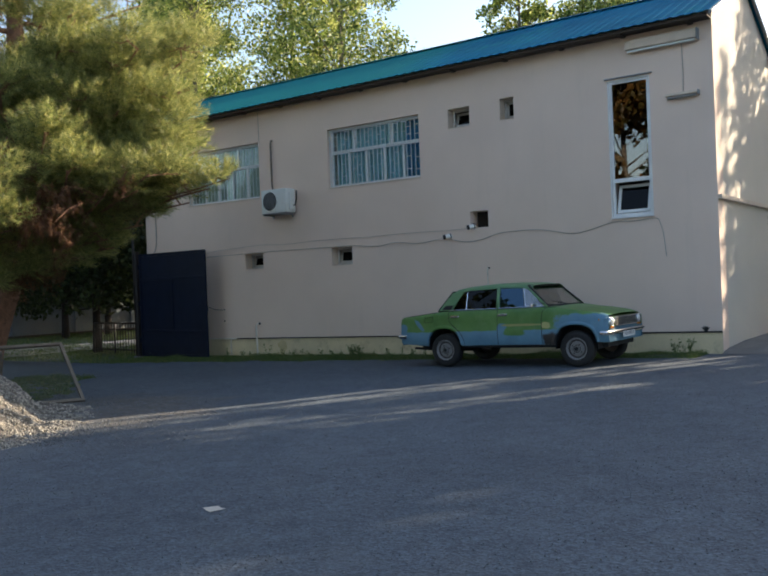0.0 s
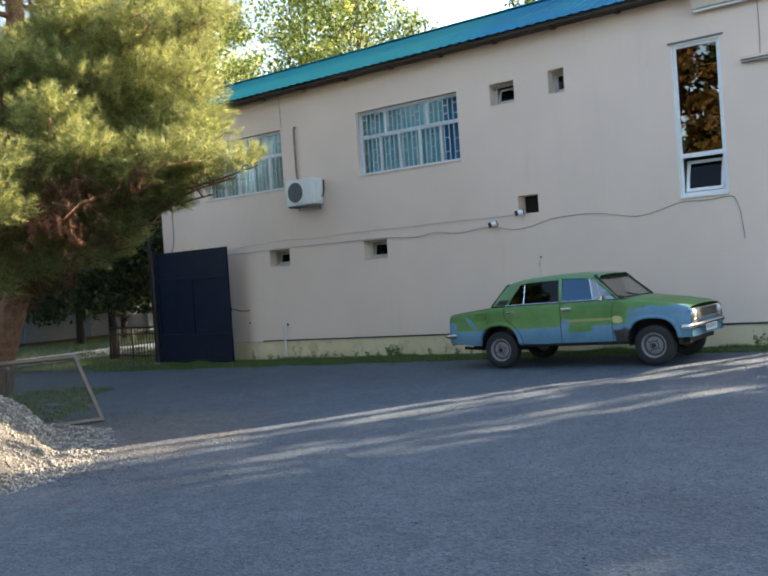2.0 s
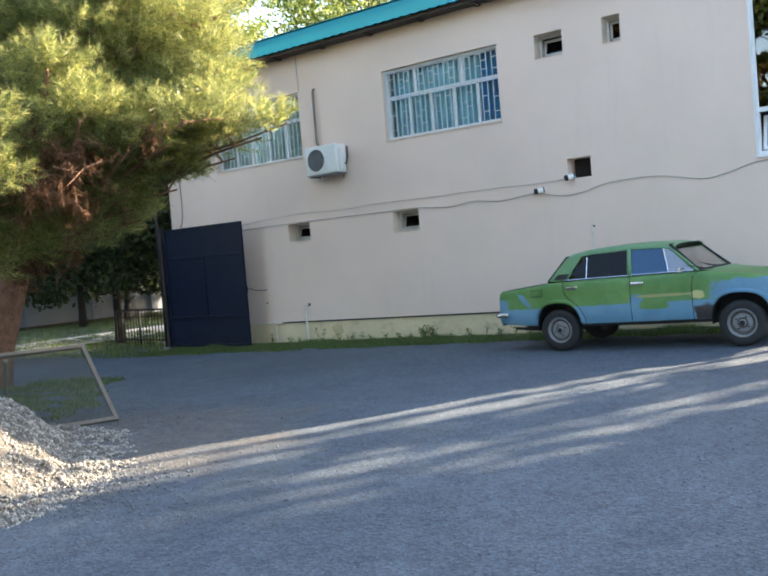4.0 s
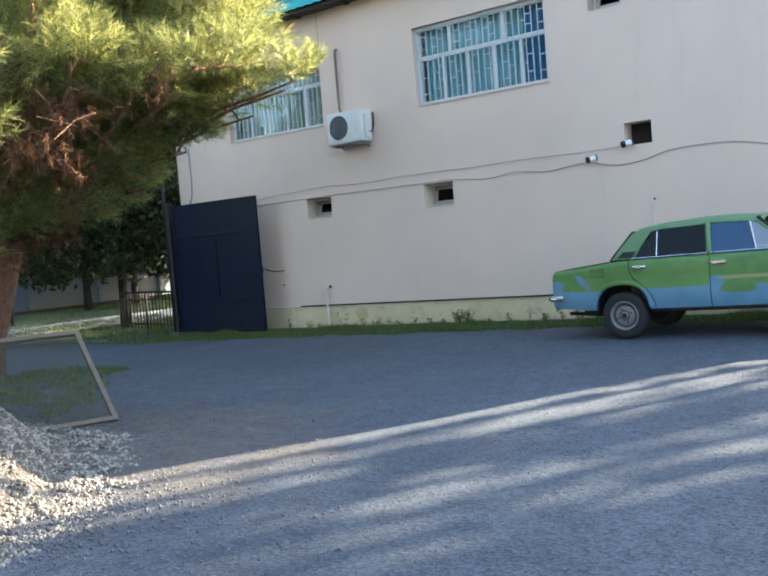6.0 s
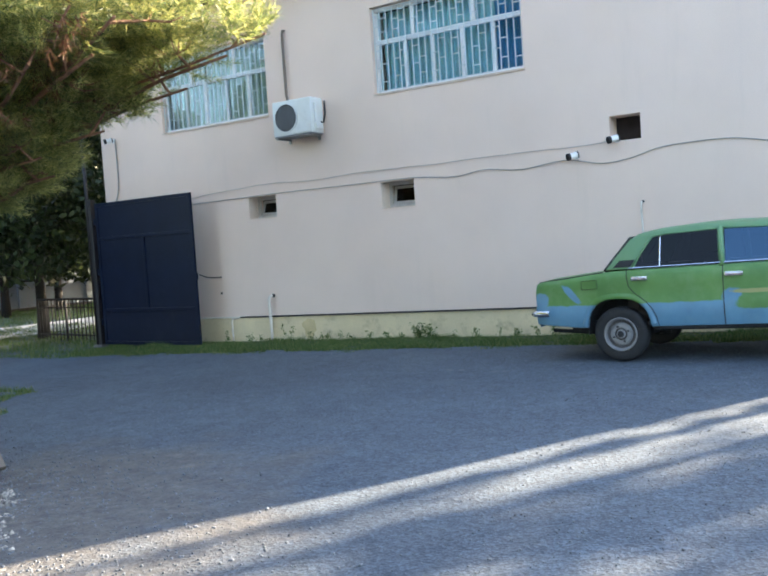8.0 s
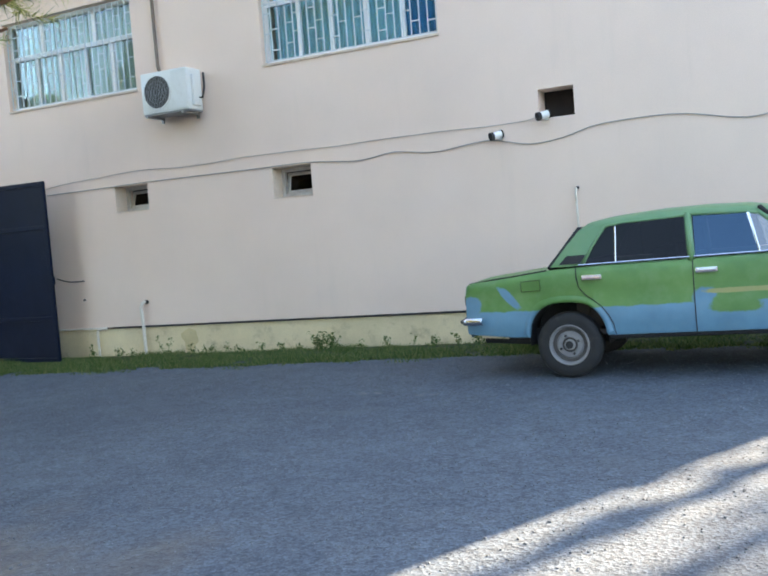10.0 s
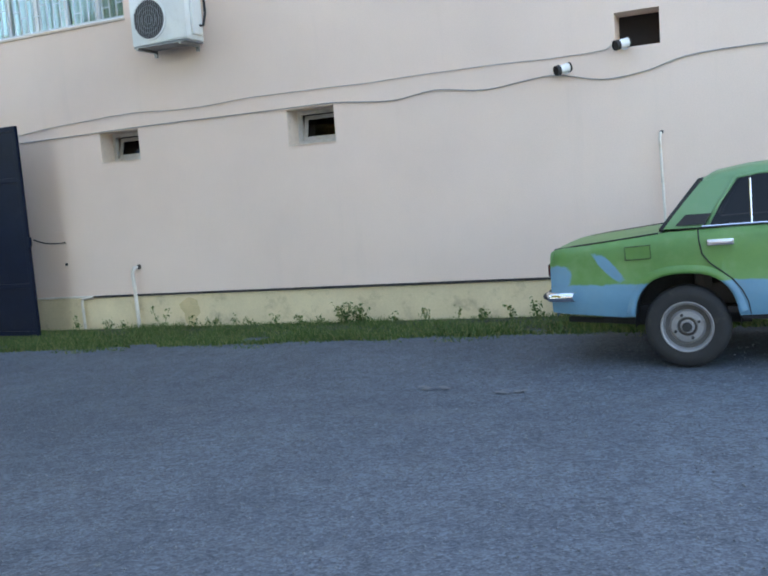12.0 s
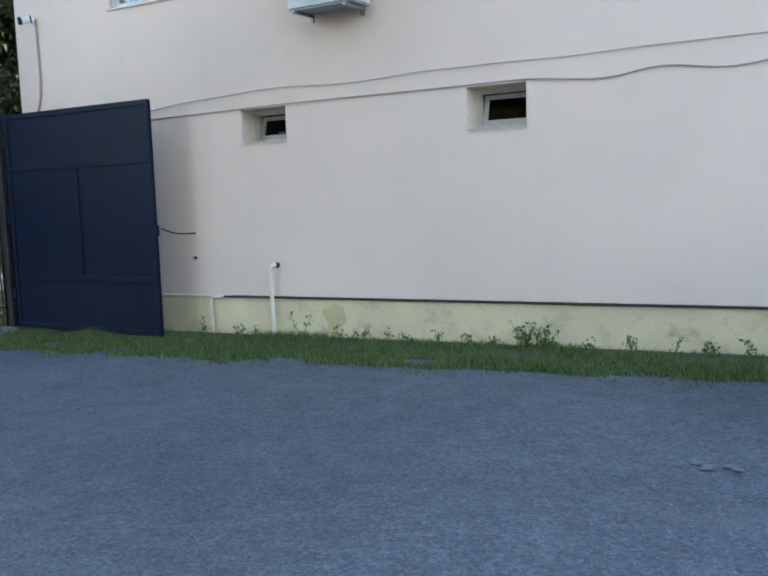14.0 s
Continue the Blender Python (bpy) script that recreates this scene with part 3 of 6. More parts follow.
def make_roofs():
    for k, y in enumerate(RIDGES):
        x0 = -17.7 if k == 0 else -9.7
        roof = thing("roof_%d" % (k + 1), "blue ribbed metal gable roof, weathered and streaked", "roof", kind="structure")
        ye, ze = (15.58, 5.80) if k == 0 else (y - 2.3, 5.93)
        part("roof_slope", roof_sheet(ye, ze, y, RIDGE_Z + 0.03, x0, XR + 0.1), M_ROOF, roof)
        part("roof_slope", roof_sheet(y + 2.3, 5.93, y, RIDGE_Z + 0.03, x0, XR + 0.1), M_ROOF, roof)
        r = Geo().add([(x, y + dy, RIDGE_Z + 0.06 + dz) for x in (x0, XR + 0.1) for dy, dz in ((-0.14, -0.045), (0, 0.012), (0.14, -0.045))], [(0, 1, 4, 3), (1, 2, 5, 4)])
        part("ridge_cap", r, M_ROOF, roof)
        rake = Geo()
        for s in (-1, 1):
            lo = (ye if s < 0 else y + 2.3, ze if s < 0 else 5.93)
            rake.tube([(XR + 0.09, lo[0], lo[1] - 0.03), (XR + 0.09, y, RIDGE_Z - 0.01)], 0.035, 6)
        part("rake_trim", rake, M_GREYPLASTIC, roof, "dark grey edge trim")
    eave = thing("eave", "dark timber eave boards and rafter ends under the roof edge", "eave", kind="structure")
    part("fascia", Geo().box(-17.6, XR + 0.02, 15.66, 15.69, 5.745, 5.795), M_SOFFIT, eave)
    part("soffit", Geo().box(-17.6, XR, 15.69, YF - 0.002, 5.765, 5.785), M_SOFFIT, eave)
    for i in range(13):
        x = -16.9 + 1.18 * i
        part("rafter", Geo().box(x, x + 0.09, 15.70, YF - 0.002, 5.735, 5.762), M_SOFFIT, eave, bevel=0.004)
    for k in range(4):
        y = (RIDGES[k] + RIDGES[k + 1]) / 2
        tagged(part("roof_valley", Geo().box(-9.6, XR - 0.01, y - 0.4, y + 0.4, 5.925, 5.96), M_GREYPLASTIC), "grey sheet valley gutter between two roofs", "gutter", kind="structure")
    gut = Geo().tube([(XR + 0.11, 20.1 + 1.0 * i, 5.86 + 0.015 * math.sin(i * 1.7)) for i in range(23)], 0.075, 8)
    g = thing("gutter_pipe", "grey wrapped gutter pipe along the side wall top", "pipe", kind="structure")
    part("pipe", gut, M_STEEL, g, smooth=True)
    part("loop", Geo().tube([(XR + 0.1, 22.3 + 0.28 * math.sin(a), 5.62 + 0.2 * math.cos(a)) for a in [k * 0.5 for k in range(12)]], 0.02, 6), M_BLACK, g)
    led = Geo().box(XR - 0.01, XR + 0.07, 16.0, 26.3, 2.72, 2.80)
    tagged(part("ledge", led, M_REVEAL, bevel=0.01), "narrow string course along the side wall", "trim", kind="structure")


make_roofs()


# ---- windows ----
def window_frame(parent, x0, x1, z0, z1, y, w=0.05, d=0.06, material=None, name="window_frame"):
    g = Geo()
    g.box(x0, x1, y, y + d, z0, z0 + w).box(x0, x1, y, y + d, z1 - w, z1)
    g.box(x0, x0 + w, y, y + d, z0 + w, z1 - w).box(x1 - w, x1, y, y + d, z0 + w, z1 - w)
    return part(name, g, material or M_WHITE, parent, bevel=0.004)


def curtain(parent, x0, x1, z0, z1, y, material, name="curtain", seed=0):
    n = int((x1 - x0) / 0.018)
    rows = []
    for z in (z0, (z0 + z1) / 2, z1):
        rows.append([(x0 + (x1 - x0) * i / n, y + 0.028 * math.sin(i * 0.62 + seed + 0.7 * math.sin(i * 0.13)), z) for i in range(n + 1)])
    return part(name, Geo().grid(rows), material, parent, smooth=True)


def barred_window(index, o, cloth, last):
    x0, x1, z0, z1 = o
    w = thing("window_%d" % index, "wide white window with a white steel bar grille before %s curtains" % ("pale grey-green" if index == 1 else "blue"), "window", kind="structure")
    yg = YF + 0.12
    window_frame(w, x0, x1, z0, z1, yg, 0.055, 0.07)
    width, zt = x1 - x0, z1 - 0.40 * (z1 - z0)
    part("transom", Geo().box(x0 + 0.05, x1 - 0.05, yg, yg + 0.06, zt - 0.035, zt + 0.035), M_WHITE, w, bevel=0.004)
    for f, lo, hi in ((0.27, zt, z1), (0.68, zt, z1), (0.21, z0, zt), (0.40, z0, zt), (0.60, z0, zt), (0.80, z0, zt)):
        x = x0 + f * width
        part("mullion", Geo().box(x - 0.028, x + 0.028, yg, yg + 0.06, lo + 0.04, hi - 0.04), M_WHITE, w, bevel=0.004)
    pane = part("pane", Geo().box(x0 + 0.05, x1 - 0.05, yg + 0.028, yg + 0.034, z0 + 0.05, z1 - 0.05), M_GLASS, w)
    pane.visible_shadow = False
    curtain(w, x0 + 0.04, x0 + 0.62 * width, z0 + 0.03, z1 - 0.03, yg + 0.20, cloth)
    curtain(w, x0 + 0.60 * width, x0 + 0.80 * width, z0 + 0.03, z1 - 0.03, yg + 0.22, cloth, seed=2)
    curtain(w, x0 + 0.79 * width, x1 - 0.04, z0 + 0.03, z1 - 0.03, yg + 0.19, last, seed=4)
    part("window_sill", Geo().box(x0 - 0.01, x1 + 0.01, YF - 0.018, yg, z0 - 0.03, z0 - 0.004), M_REVEAL, w, bevel=0.005)
    grille = part("grille", Geo().box(x0 + 0.01, x1 - 0.01, YF + 0.05, YF + 0.062, z0 + 0.03, z0 + 0.042).box(x0 + 0.01, x1 - 0.01, YF + 0.05, YF + 0.062, z1 - 0.042, z1 - 0.03).box(x0 + 0.01, x1 - 0.01, YF + 0.05, YF + 0.062, zt - 0.02, zt - 0.006), M_GRILLE, w, "white welded bar grille")
    rnd, n = random.Random(index), 22
    step = (width - 0.06) / n
    upright = mesh_of("bar", Geo().box(-0.005, 0.005, YF + 0.045, YF + 0.061, z0 + 0.042, z1 - 0.042), M_GRILLE)
    for i in range(n + 1):
        b = new("bar", upright)
        b.location.x = x0 + 0.03 + step * i
        b.parent = grille
    for lo, hi in ((z0, zt), (zt, z1)):
        for i in range(n):
            if i % 3 == 2:
                continue
            for f in ((0.26, 0.6) if i % 2 else (0.45, 0.78)):
                z = lo + (hi - lo) * (f + rnd.uniform(-0.05, 0.05))
                xx = x0 + 0.03 + step * i
                part("cross_bar", Geo().box(xx + 0.008, xx + step - 0.008, YF + 0.047, YF + 0.059, z - 0.007, z + 0.007), M_GRILLE, grille)


barred_window(1, W1, M_CURTAIN3, M_CURTAIN3)
# blue cloth here carries the reflected sky in its colour
barred_window(2, W2, M_CURTAIN, M_CURTAIN2)


def vent_window(index, o, deep, tilt):
    """A small white window set deep in the wall, its sash tilted in from the top."""
    x0, x1, z0, z1 = o
    w = thing("window_%d" % index, "small white tilted window set deep in the facade", "window", kind="structure")
    y = YF + deep
    # plaster facing of the recess
    f = Geo().box(x0, x0 + 0.006, YF + 0.004, y + 0.02, z0, z1).box(x1 - 0.006, x1, YF + 0.004, y + 0.02, z0, z1).box(x0, x1, YF + 0.004, y + 0.02, z1 - 0.006, z1).box(x0, x1, YF - 0.012, y + 0.02, z0, z0 + 0.012)
    part("reveal", f, M_REVEAL, w, "worn plaster lining")
    window_frame(w, x0 + 0.006, x1 - 0.006, z0 + 0.012, z1 - 0.006, y, 0.045, 0.055, M_DUSTY)
    sx0, sx1, sz0, sz1 = x0 + 0.055, x1 - 0.055, z0 + 0.06, z1 - 0.055
    m = Matrix.Translation((0, y + 0.03, sz0)) @ Matrix.Rotation(-radians(tilt), 4, "X") @ Matrix.Translation((0, 0, -sz0))
    g, d = Geo(), 0.045
    for a, b, c, e in ((sx0, sx1, sz0, sz0 + 0.045), (sx0, sx1, sz1 - 0.04, sz1), (sx0, sx0 + 0.04, sz0, sz1), (sx1 - 0.04, sx1, sz0, sz1)):
        g.box(a, b, 0, d, c, e, m)
    sash = part("sash", g, M_DUSTY, w, bevel=0.003)
    p = part("pane", Geo().box(sx0 + 0.03, sx1 - 0.03, 0.02, 0.026, sz0 + 0.03, sz1 - 0.03, m), M_CARTINT, sash)
    p.visible_shadow = False
    # added black sheet: the unlit room as plain colour
    part("backing", Geo().box(x0 + 0.01, x1 - 0.01, y + 0.30, y + 0.31, z0, z1), M_DARK, w, "near-black sheet standing in for the unlit room")


vent_window(3, V1, 0.23, 16)
vent_window(4, V2, 0.23, 12)
vent_window(5, S1, 0.20, 16)
vent_window(6, S2, 0.20, 0)


def tall_window():
    x0, x1, z0, z1 = TALL
    w = thing("window_7", "tall narrow white stairwell window with dark reflecting glass and an open lower sash", "window", kind="structure")
    window_frame(w, x0 - 0.012, x1 + 0.012, z0 - 0.012, z1 + 0.012, YF - 0.012, 0.02, 0.03, name="window_trim")
    window_frame(w, x0 + 0.01, x1 - 0.01, z0 + 0.01, z1 - 0.01, YF + 0.022, 0.042, 0.06)
    zt = 3.20
    part("transom", Geo().box(x0 + 0.05, x1 - 0.05, YF + 0.02, YF + 0.08, zt - 0.035, zt + 0.035), M_WHITE, w, bevel=0.004)
    p = part("pane", Geo().box(x0 + 0.055, x1 - 0.055, YF + 0.045, YF + 0.052, zt + 0.03, z1 - 0.055), M_TALLGLASS, w)
    p.visible_shadow = False
    m = Matrix.Translation((0, YF + 0.05, z0 + 0.07)) @ Matrix.Rotation(-radians(17), 4, "X")
    g, h = Geo(), zt - z0 - 0.12
    for a, b, c, e in ((x0 + 0.07, x1 - 0.07, 0, 0.05), (x0 + 0.07, x1 - 0.07, h - 0.05, h), (x0 + 0.07, x0 + 0.12, 0, h), (x1 - 0.12, x1 - 0.07, 0, h)):
        g.box(a, b, 0, 0.05, c, e, m)
    sash = part("sash", g, M_WHITE, w, "tilted white sash", bevel=0.004)
    part("pane", Geo().box(x0 + 0.11, x1 - 0.11, 0.02, 0.027, 0.045, h - 0.045, m), M_CARTINT, sash).visible_shadow = False
    part("head_flashing", Geo().box(x0 - 0.06, x1 + 0.07, YF - 0.05, YF - 0.002, z1 + 0.032, z1 + 0.05), M_GREYPLASTIC, w, "thin grey drip strip")
    part("window_sill", Geo().box(x0 - 0.02, x1 + 0.02, YF - 0.035, YF - 0.002, z0 - 0.036, z0 - 0.014), M_WHITE, w, bevel=0.004)
    # added black sheet in place of the stairwell's shade
    part("backing", Geo().box(x0 - 0.3, x1 + 0.3, YF + 1.2, YF + 1.22, z0 - 0.3, z1 + 0.3), M_DARK, w, "near-black sheet standing in for the unlit stairwell")


tall_window()
hole = Geo().box(HOLE[0], HOLE[1], YF + 0.30, YF + 0.33, HOLE[2], HOLE[3])
tagged(part("wall_hole_back", hole, M_HOLESHADE), "rough back of a square hole in the facade, coloured near-black for shade", "opening", kind="structure")


def side_window(index, o, bars):
    y0, y1, z0, z1 = o
    w = thing("window_%d" % index, "tall dark-framed side window with narrow panes", "window", kind="structure")
    x = XR - 0.14
    g = Geo()
    for a, b, c, d in ((y0, y1, z0, z0 + 0.07), (y0, y1, z1 - 0.07, z1), (y0, y0 + 0.07, z0, z1), (y1 - 0.07, y1, z0, z1)):
        g.box(x, x + 0.07, a, b, c, d)
    part("window_frame", g, M_GREYPLASTIC, w)
    for i in range(1, bars):
        y = y0 + (y1 - y0) * i / bars
        part("mullion", Geo().box(x, x + 0.06, y - 0.05, y + 0.05, z0 + 0.07, z1 - 0.07), M_WHITE, w, bevel=0.005)
    part("transom", Geo().box(x + 0.003, x + 0.057, y0 + 0.07, y1 - 0.07, z0 + 0.32 * (z1 - z0), z0 + 0.32 * (z1 - z0) + 0.07), M_WHITE, w)
    part("pane", Geo().box(x + 0.02, x + 0.028, y0 + 0.06, y1 - 0.06, z0 + 0.06, z1 - 0.06), M_CARTINT, w).visible_shadow = False
    # added black sheet so the pane reads as an unlit room
    part("backing", Geo().box(x - 0.3, x - 0.29, y0, y1, z0, z1), M_DARK, w, "near-black sheet standing in for the unlit room")


side_window(8, WIN_A, 3)
for k, o in enumerate((WIN_B, WIN_C, WIN_D)):
    side_window(9 + k, o, 2)


side_window(12, SHOP, 7)


def side_door():
    y0, y1, z0, z1 = DOOR_B
    d = thing("door_2", "dark brown wooden door set in a deep side doorway", "door", kind="structure")
    x = XR - 0.30
    part("door_leaf", Geo().box(x, x + 0.045, y0 + 0.05, y1 - 0.05, z0, z1 - 0.05), M_BROWNDOOR, d, bevel=0.004)
    part("door_frame", Geo().box(x - 0.01, x + 0.07, y0, y0 + 0.05, z0, z1).box(x - 0.01, x + 0.07, y1 - 0.05, y1, z0, z1).box(x - 0.01, x + 0.07, y0 + 0.05, y1 - 0.05, z1 - 0.05, z1), M_BROWNDOOR, d)
    for a, b in ((0.45, 1.25), (1.4, 2.4)):
        for q in (0.14, 0.98):
            part("door_panel", Geo().box(x + 0.047, x + 0.06, y0 + q, y0 + q + 0.72, a, b), M_BROWNDOOR, d, bevel=0.006)


side_door()


def entrance():
    y0, y1, z0, z1 = DOOR_A
    d = thing("door_1", "white glazed entrance door with dark panes and a transom light", "door", kind="structure")
    x = XR - 0.12
    g = Geo().box(x, x + 0.08, y0, y1, z1 - 0.07, z1).box(x, x + 0.08, y0, y0 + 0.08, z0, z1).box(x, x + 0.08, y1 - 0.08, y1, z0, z1).box(x, x + 0.08, y0, y1, 2.22, 2.30)
    for f in (0.36, 0.66):
        y = y0 + (y1 - y0) * f
        g.box(x + 0.02, x + 0.065, y - 0.035, y + 0.035, z0, z1)
    part("door_frame", g, M_WHITE, d)
    part("lower_panel", Geo().box(x + 0.015, x + 0.05, y0 + 0.08, y1 - 0.08, z0, 0.85), M_WHITE, d, bevel=0.004)
    part("pane", Geo().box(x + 0.03, x + 0.037, y0 + 0.08, y1 - 0.08, 0.85, z1 - 0.07), M_CARTINT, d)
    # added black sheet in place of the hallway's shade
    part("backing", Geo().box(x - 0.2, x - 0.19, y0, y1, z0, z1), M_DARK, d, "near-black sheet standing in for the unlit hallway")
    part("door_handle", Geo().tube([(x + 0.08, y0 + 1.35, 1.1), (x + 0.14, y0 + 1.35, 1.1), (x + 0.14, y0 + 1.47, 1.1)], 0.012, 8), M_STEEL, d)
    step = thing("entrance_steps", "two grey concrete steps before the side entrance", "steps", kind="structure")
    part("step", Geo().box(XR + 0.01, XR + 1.02, 19.9, 25.2, 0.0, 0.20), M_CONCRETE, step, bevel=0.012)
    part("step", Geo().box(XR + 0.01, XR + 0.82, 20.2, 25.0, 0.20, 0.34), M_CONCRETE, step, bevel=0.012)
    pave = Geo().grid([[(XR + 0.005 + u, y, z) for u in (0, 0.8, 1.6, 1.62)] for y, z in ((15.85, gz(-2) + 0.01), (16.3, 0.17), (17.5, 0.22), (19.5, 0.23), (30, 0.23))])
    tagged(part("pavement", pave, M_PAVE), "sloping grey concrete walk along the side wall", "pavement", kind="structure")


entrance()


def balcony():
    b = thing("balcony", "concrete balcony with a dark wrought-iron railing", "balcony")
    x0, x1, y0, y1, z = XR + 0.003, -0.72, 26.4, 40.0, 2.66
    part("slab", Geo().box(x0, x1, y0, y1, z - 0.16, z), M_CONCRETE, b, bevel=0.01)
    rail = part("railing", Geo().tube([(x0 + 0.05, y0 + 0.05, z + 1.05), (x1 - 0.05, y0 + 0.05, z + 1.05), (x1 - 0.05, y1, z + 1.05)], 0.022, 6).tube([(x0 + 0.05, y0 + 0.05, z + 0.12), (x1 - 0.05, y0 + 0.05, z + 0.12), (x1 - 0.05, y1, z + 0.12)], 0.016, 6).tube([(x0 + 0.05, y0 + 0.05, z + 0.86), (x1 - 0.05, y0 + 0.05, z + 0.86), (x1 - 0.05, y1, z + 0.86)], 0.012, 6), M_POST, b, "dark iron railing")
    bow = mesh_of("baluster", Geo().tube([(0, 0, 0), (0.0, -0.0, 0.18), (0.02, -0.09, 0.38), (0, -0.01, 0.7), (0, 0, 1.05)], 0.010, 5), M_POST)
    for i in range(14):
        o = new("baluster", bow)
        o.location = (x0 + 0.08 + (x1 - x0 - 0.16) * i / 13, y0 + 0.05, z)
        o.parent = rail
    for i in range(60):
        o = new("baluster", bow)
        o.location, o.rotation_euler.z = (x1 - 0.05, y0 + 0.2 + 0.225 * i, z), radians(90)
        o.parent = rail
    for y in (29.5, 34.5, 39.5):
        part("column", Geo().box(x1 - 0.35, x1 - 0.1, y, y + 0.25, gz(0), z - 0.16), M_WALL2, b, bevel=0.01)
    # near-black end wall: the shade under the balcony put into its colour
    part("rear_wall", Geo().box(x0 - 0.36, x0 + 0.9, 39.9, 40.0, gz(-2), z - 0.17), M_DARK, b)


balcony()


# ---- fixtures on the front wall ----
def air_conditioner(at, turn, label, group="air conditioners on the walls"):
    """Outdoor unit: front towards local -y, back at y = 0."""
    w, d, h = 0.77, 0.32, 0.55
    a = thing("air_conditioner", label, "air conditioner", group=group)
    part("casing", Geo().box(-w / 2, w / 2, -d, 0, 0, h), M_AC, a, "white enamel casing", bevel=0.018, smooth=True)
    fx, fz, r = -w / 2 + 0.27, h / 2, 0.215
    part("fan_ring", Geo().lathe([(r + 0.02, -0.001), (r + 0.02, 0.012), (r, 0.014), (r, 0.0)], (fx, -d, fz), (0, -1, 0), 32), M_AC, a)
    # flat black disc painted as the shaded depth behind the fan
    part("fan_recess", Geo().lathe([(0.001, 0.002), (r, 0.002)], (fx, -d, fz), (0, -1, 0), 32), M_DARK, a)
    fan = Geo().lathe([(0.001, 0.006), (0.05, 0.006), (0.05, 0.002)], (fx, -d, fz), (0, -1, 0), 16)
    for k in range(3):
        t = k * 2 * math.pi / 3
        fan.add([(fx + q * math.cos(t + s), -d - 0.004 - e, fz + q * math.sin(t + s)) for q, s, e in ((0.05, 0, 0), (0.19, -0.25, 0.003), (0.2, 0.5, 0.0), (0.05, 0.9, 0))], [(0, 1, 2, 3)])
    part("fan", fan, M_BLACK, a)
    gr = Geo()
    for k in range(15):
        o = -0.196 + 0.028 * k
        s = math.sqrt(max(0.0, r * r - o * o))
        gr.box(fx + o - 0.003, fx + o + 0.003, -d - 0.016, -d - 0.010, fz - s, fz + s)
    part("front_panel", Geo().box(fx + r + 0.035, w / 2 - 0.012, -d - 0.007, -d - 0.001, 0.02, h - 0.02), M_AC, a, bevel=0.003)
    part("base_pan", Geo().box(-w / 2 + 0.01, w / 2 - 0.01, -d + 0.01, -0.01, -0.022, -0.003), M_GREYPLASTIC, a, "grey base pan")
    for q in (0.05, 0.10, 0.15):
        gr.tube([(fx + q * math.cos(t), -d - 0.014, fz + q * math.sin(t)) for t in [j * math.pi / 10 for j in range(21)]], 0.0035, 5, cap=False)
    part("fan_guard", gr, M_GREYPLASTIC, a)
    part("service_cover", Geo().box(w / 2 + 0.001, w / 2 + 0.045, -0.24, -0.06, 0.05, 0.46), M_AC, a, bevel=0.015)
    part("valve", Geo().tube([(w / 2 + 0.03, -0.12, 0.16), (w / 2 + 0.09, -0.12, 0.15), (w / 2 + 0.08, -0.05, 0.3), (w / 2 + 0.05, -0.012, 0.5)], 0.014, 6), M_BLACK, a)
    for x in (-0.3, 0.3):
        part("bracket", Geo().box(x - 0.018, x + 0.018, -d - 0.03, -0.002, -0.052, -0.025).box(x - 0.018, x + 0.018, -0.03, -0.002, -0.10, -0.03), M_STEEL, a, "rusty wall bracket")
    a.matrix_basis = Matrix.Translation(at) @ Matrix.Rotation(radians(turn), 4, "Z")
    return a


ac = air_conditioner((-12.16, YF - 0.045, 3.25), 0, "white outdoor air conditioner unit on wall brackets")
for y, z in ((26.2, 4.95), (30.6, 4.9), (35.2, 4.9)):
    air_conditioner((XR + 0.04, y, z), 90, "white outdoor air conditioner unit high on the side wall")


def pipe_thing(name, label, pts, r, material, cap=None):
    p = thing(name, label, "pipe")
    part("pipe", Geo().tube(pts, r, 10), material, p, smooth="edges")
    if cap:
        part("cap", Geo().tube(cap, r * 1.25, 10), M_BLACK, p, "black pipe end")
    return p


pipe_thing("refrigerant_pipe", "grey insulated pipe rising from the air conditioner", [(-12.43, YF - 0.05, 3.75), (-12.49, YF - 0.04, 3.95), (-12.50, YF - 0.035, 4.5), (-12.50, YF - 0.035, 4.92), (-12.49, YF - 0.03, 4.99), (-12.47, YF + 0.05, 5.01)], 0.024, M_LAGGING)
pipe_thing("water_pipe", "white pipe with a bent top rising from the grass", [(-13.135, YF - 0.07, gz(-12.9) - 0.05), (-13.15, YF - 0.07, 0.50), (-13.16, YF - 0.068, 0.61), (-13.14, YF - 0.05, 0.665), (-13.105, YF - 0.01, 0.68)], 0.024, M_PIPE, [(-13.095, YF - 0.03, 0.675), (-13.095, YF - 0.002, 0.675)])
pipe_thing("drain_pipe", "short white pipe bent along the plinth", [(-14.03, YF - 0.06, gz(-14) - 0.05), (-14.04, YF - 0.06, 0.23), (-14.03, YF - 0.055, 0.285), (-13.97, YF - 0.05, 0.30), (-13.87, YF - 0.045, 0.305)], 0.018, M_PIPE)
pipe_thing("vent_pipe", "thin white pipe with a black top behind the car", [(-6.76, YF - 0.06, -0.02), (-6.77, YF - 0.06, 1.0), (-6.79, YF - 0.06, 1.68), (-6.785, YF - 0.045, 1.735), (-6.775, YF - 0.02, 1.745)], 0.0135, M_PIPE, [(-6.775, YF - 0.045, 1.74), (-6.775, YF - 0.005, 1.745)])
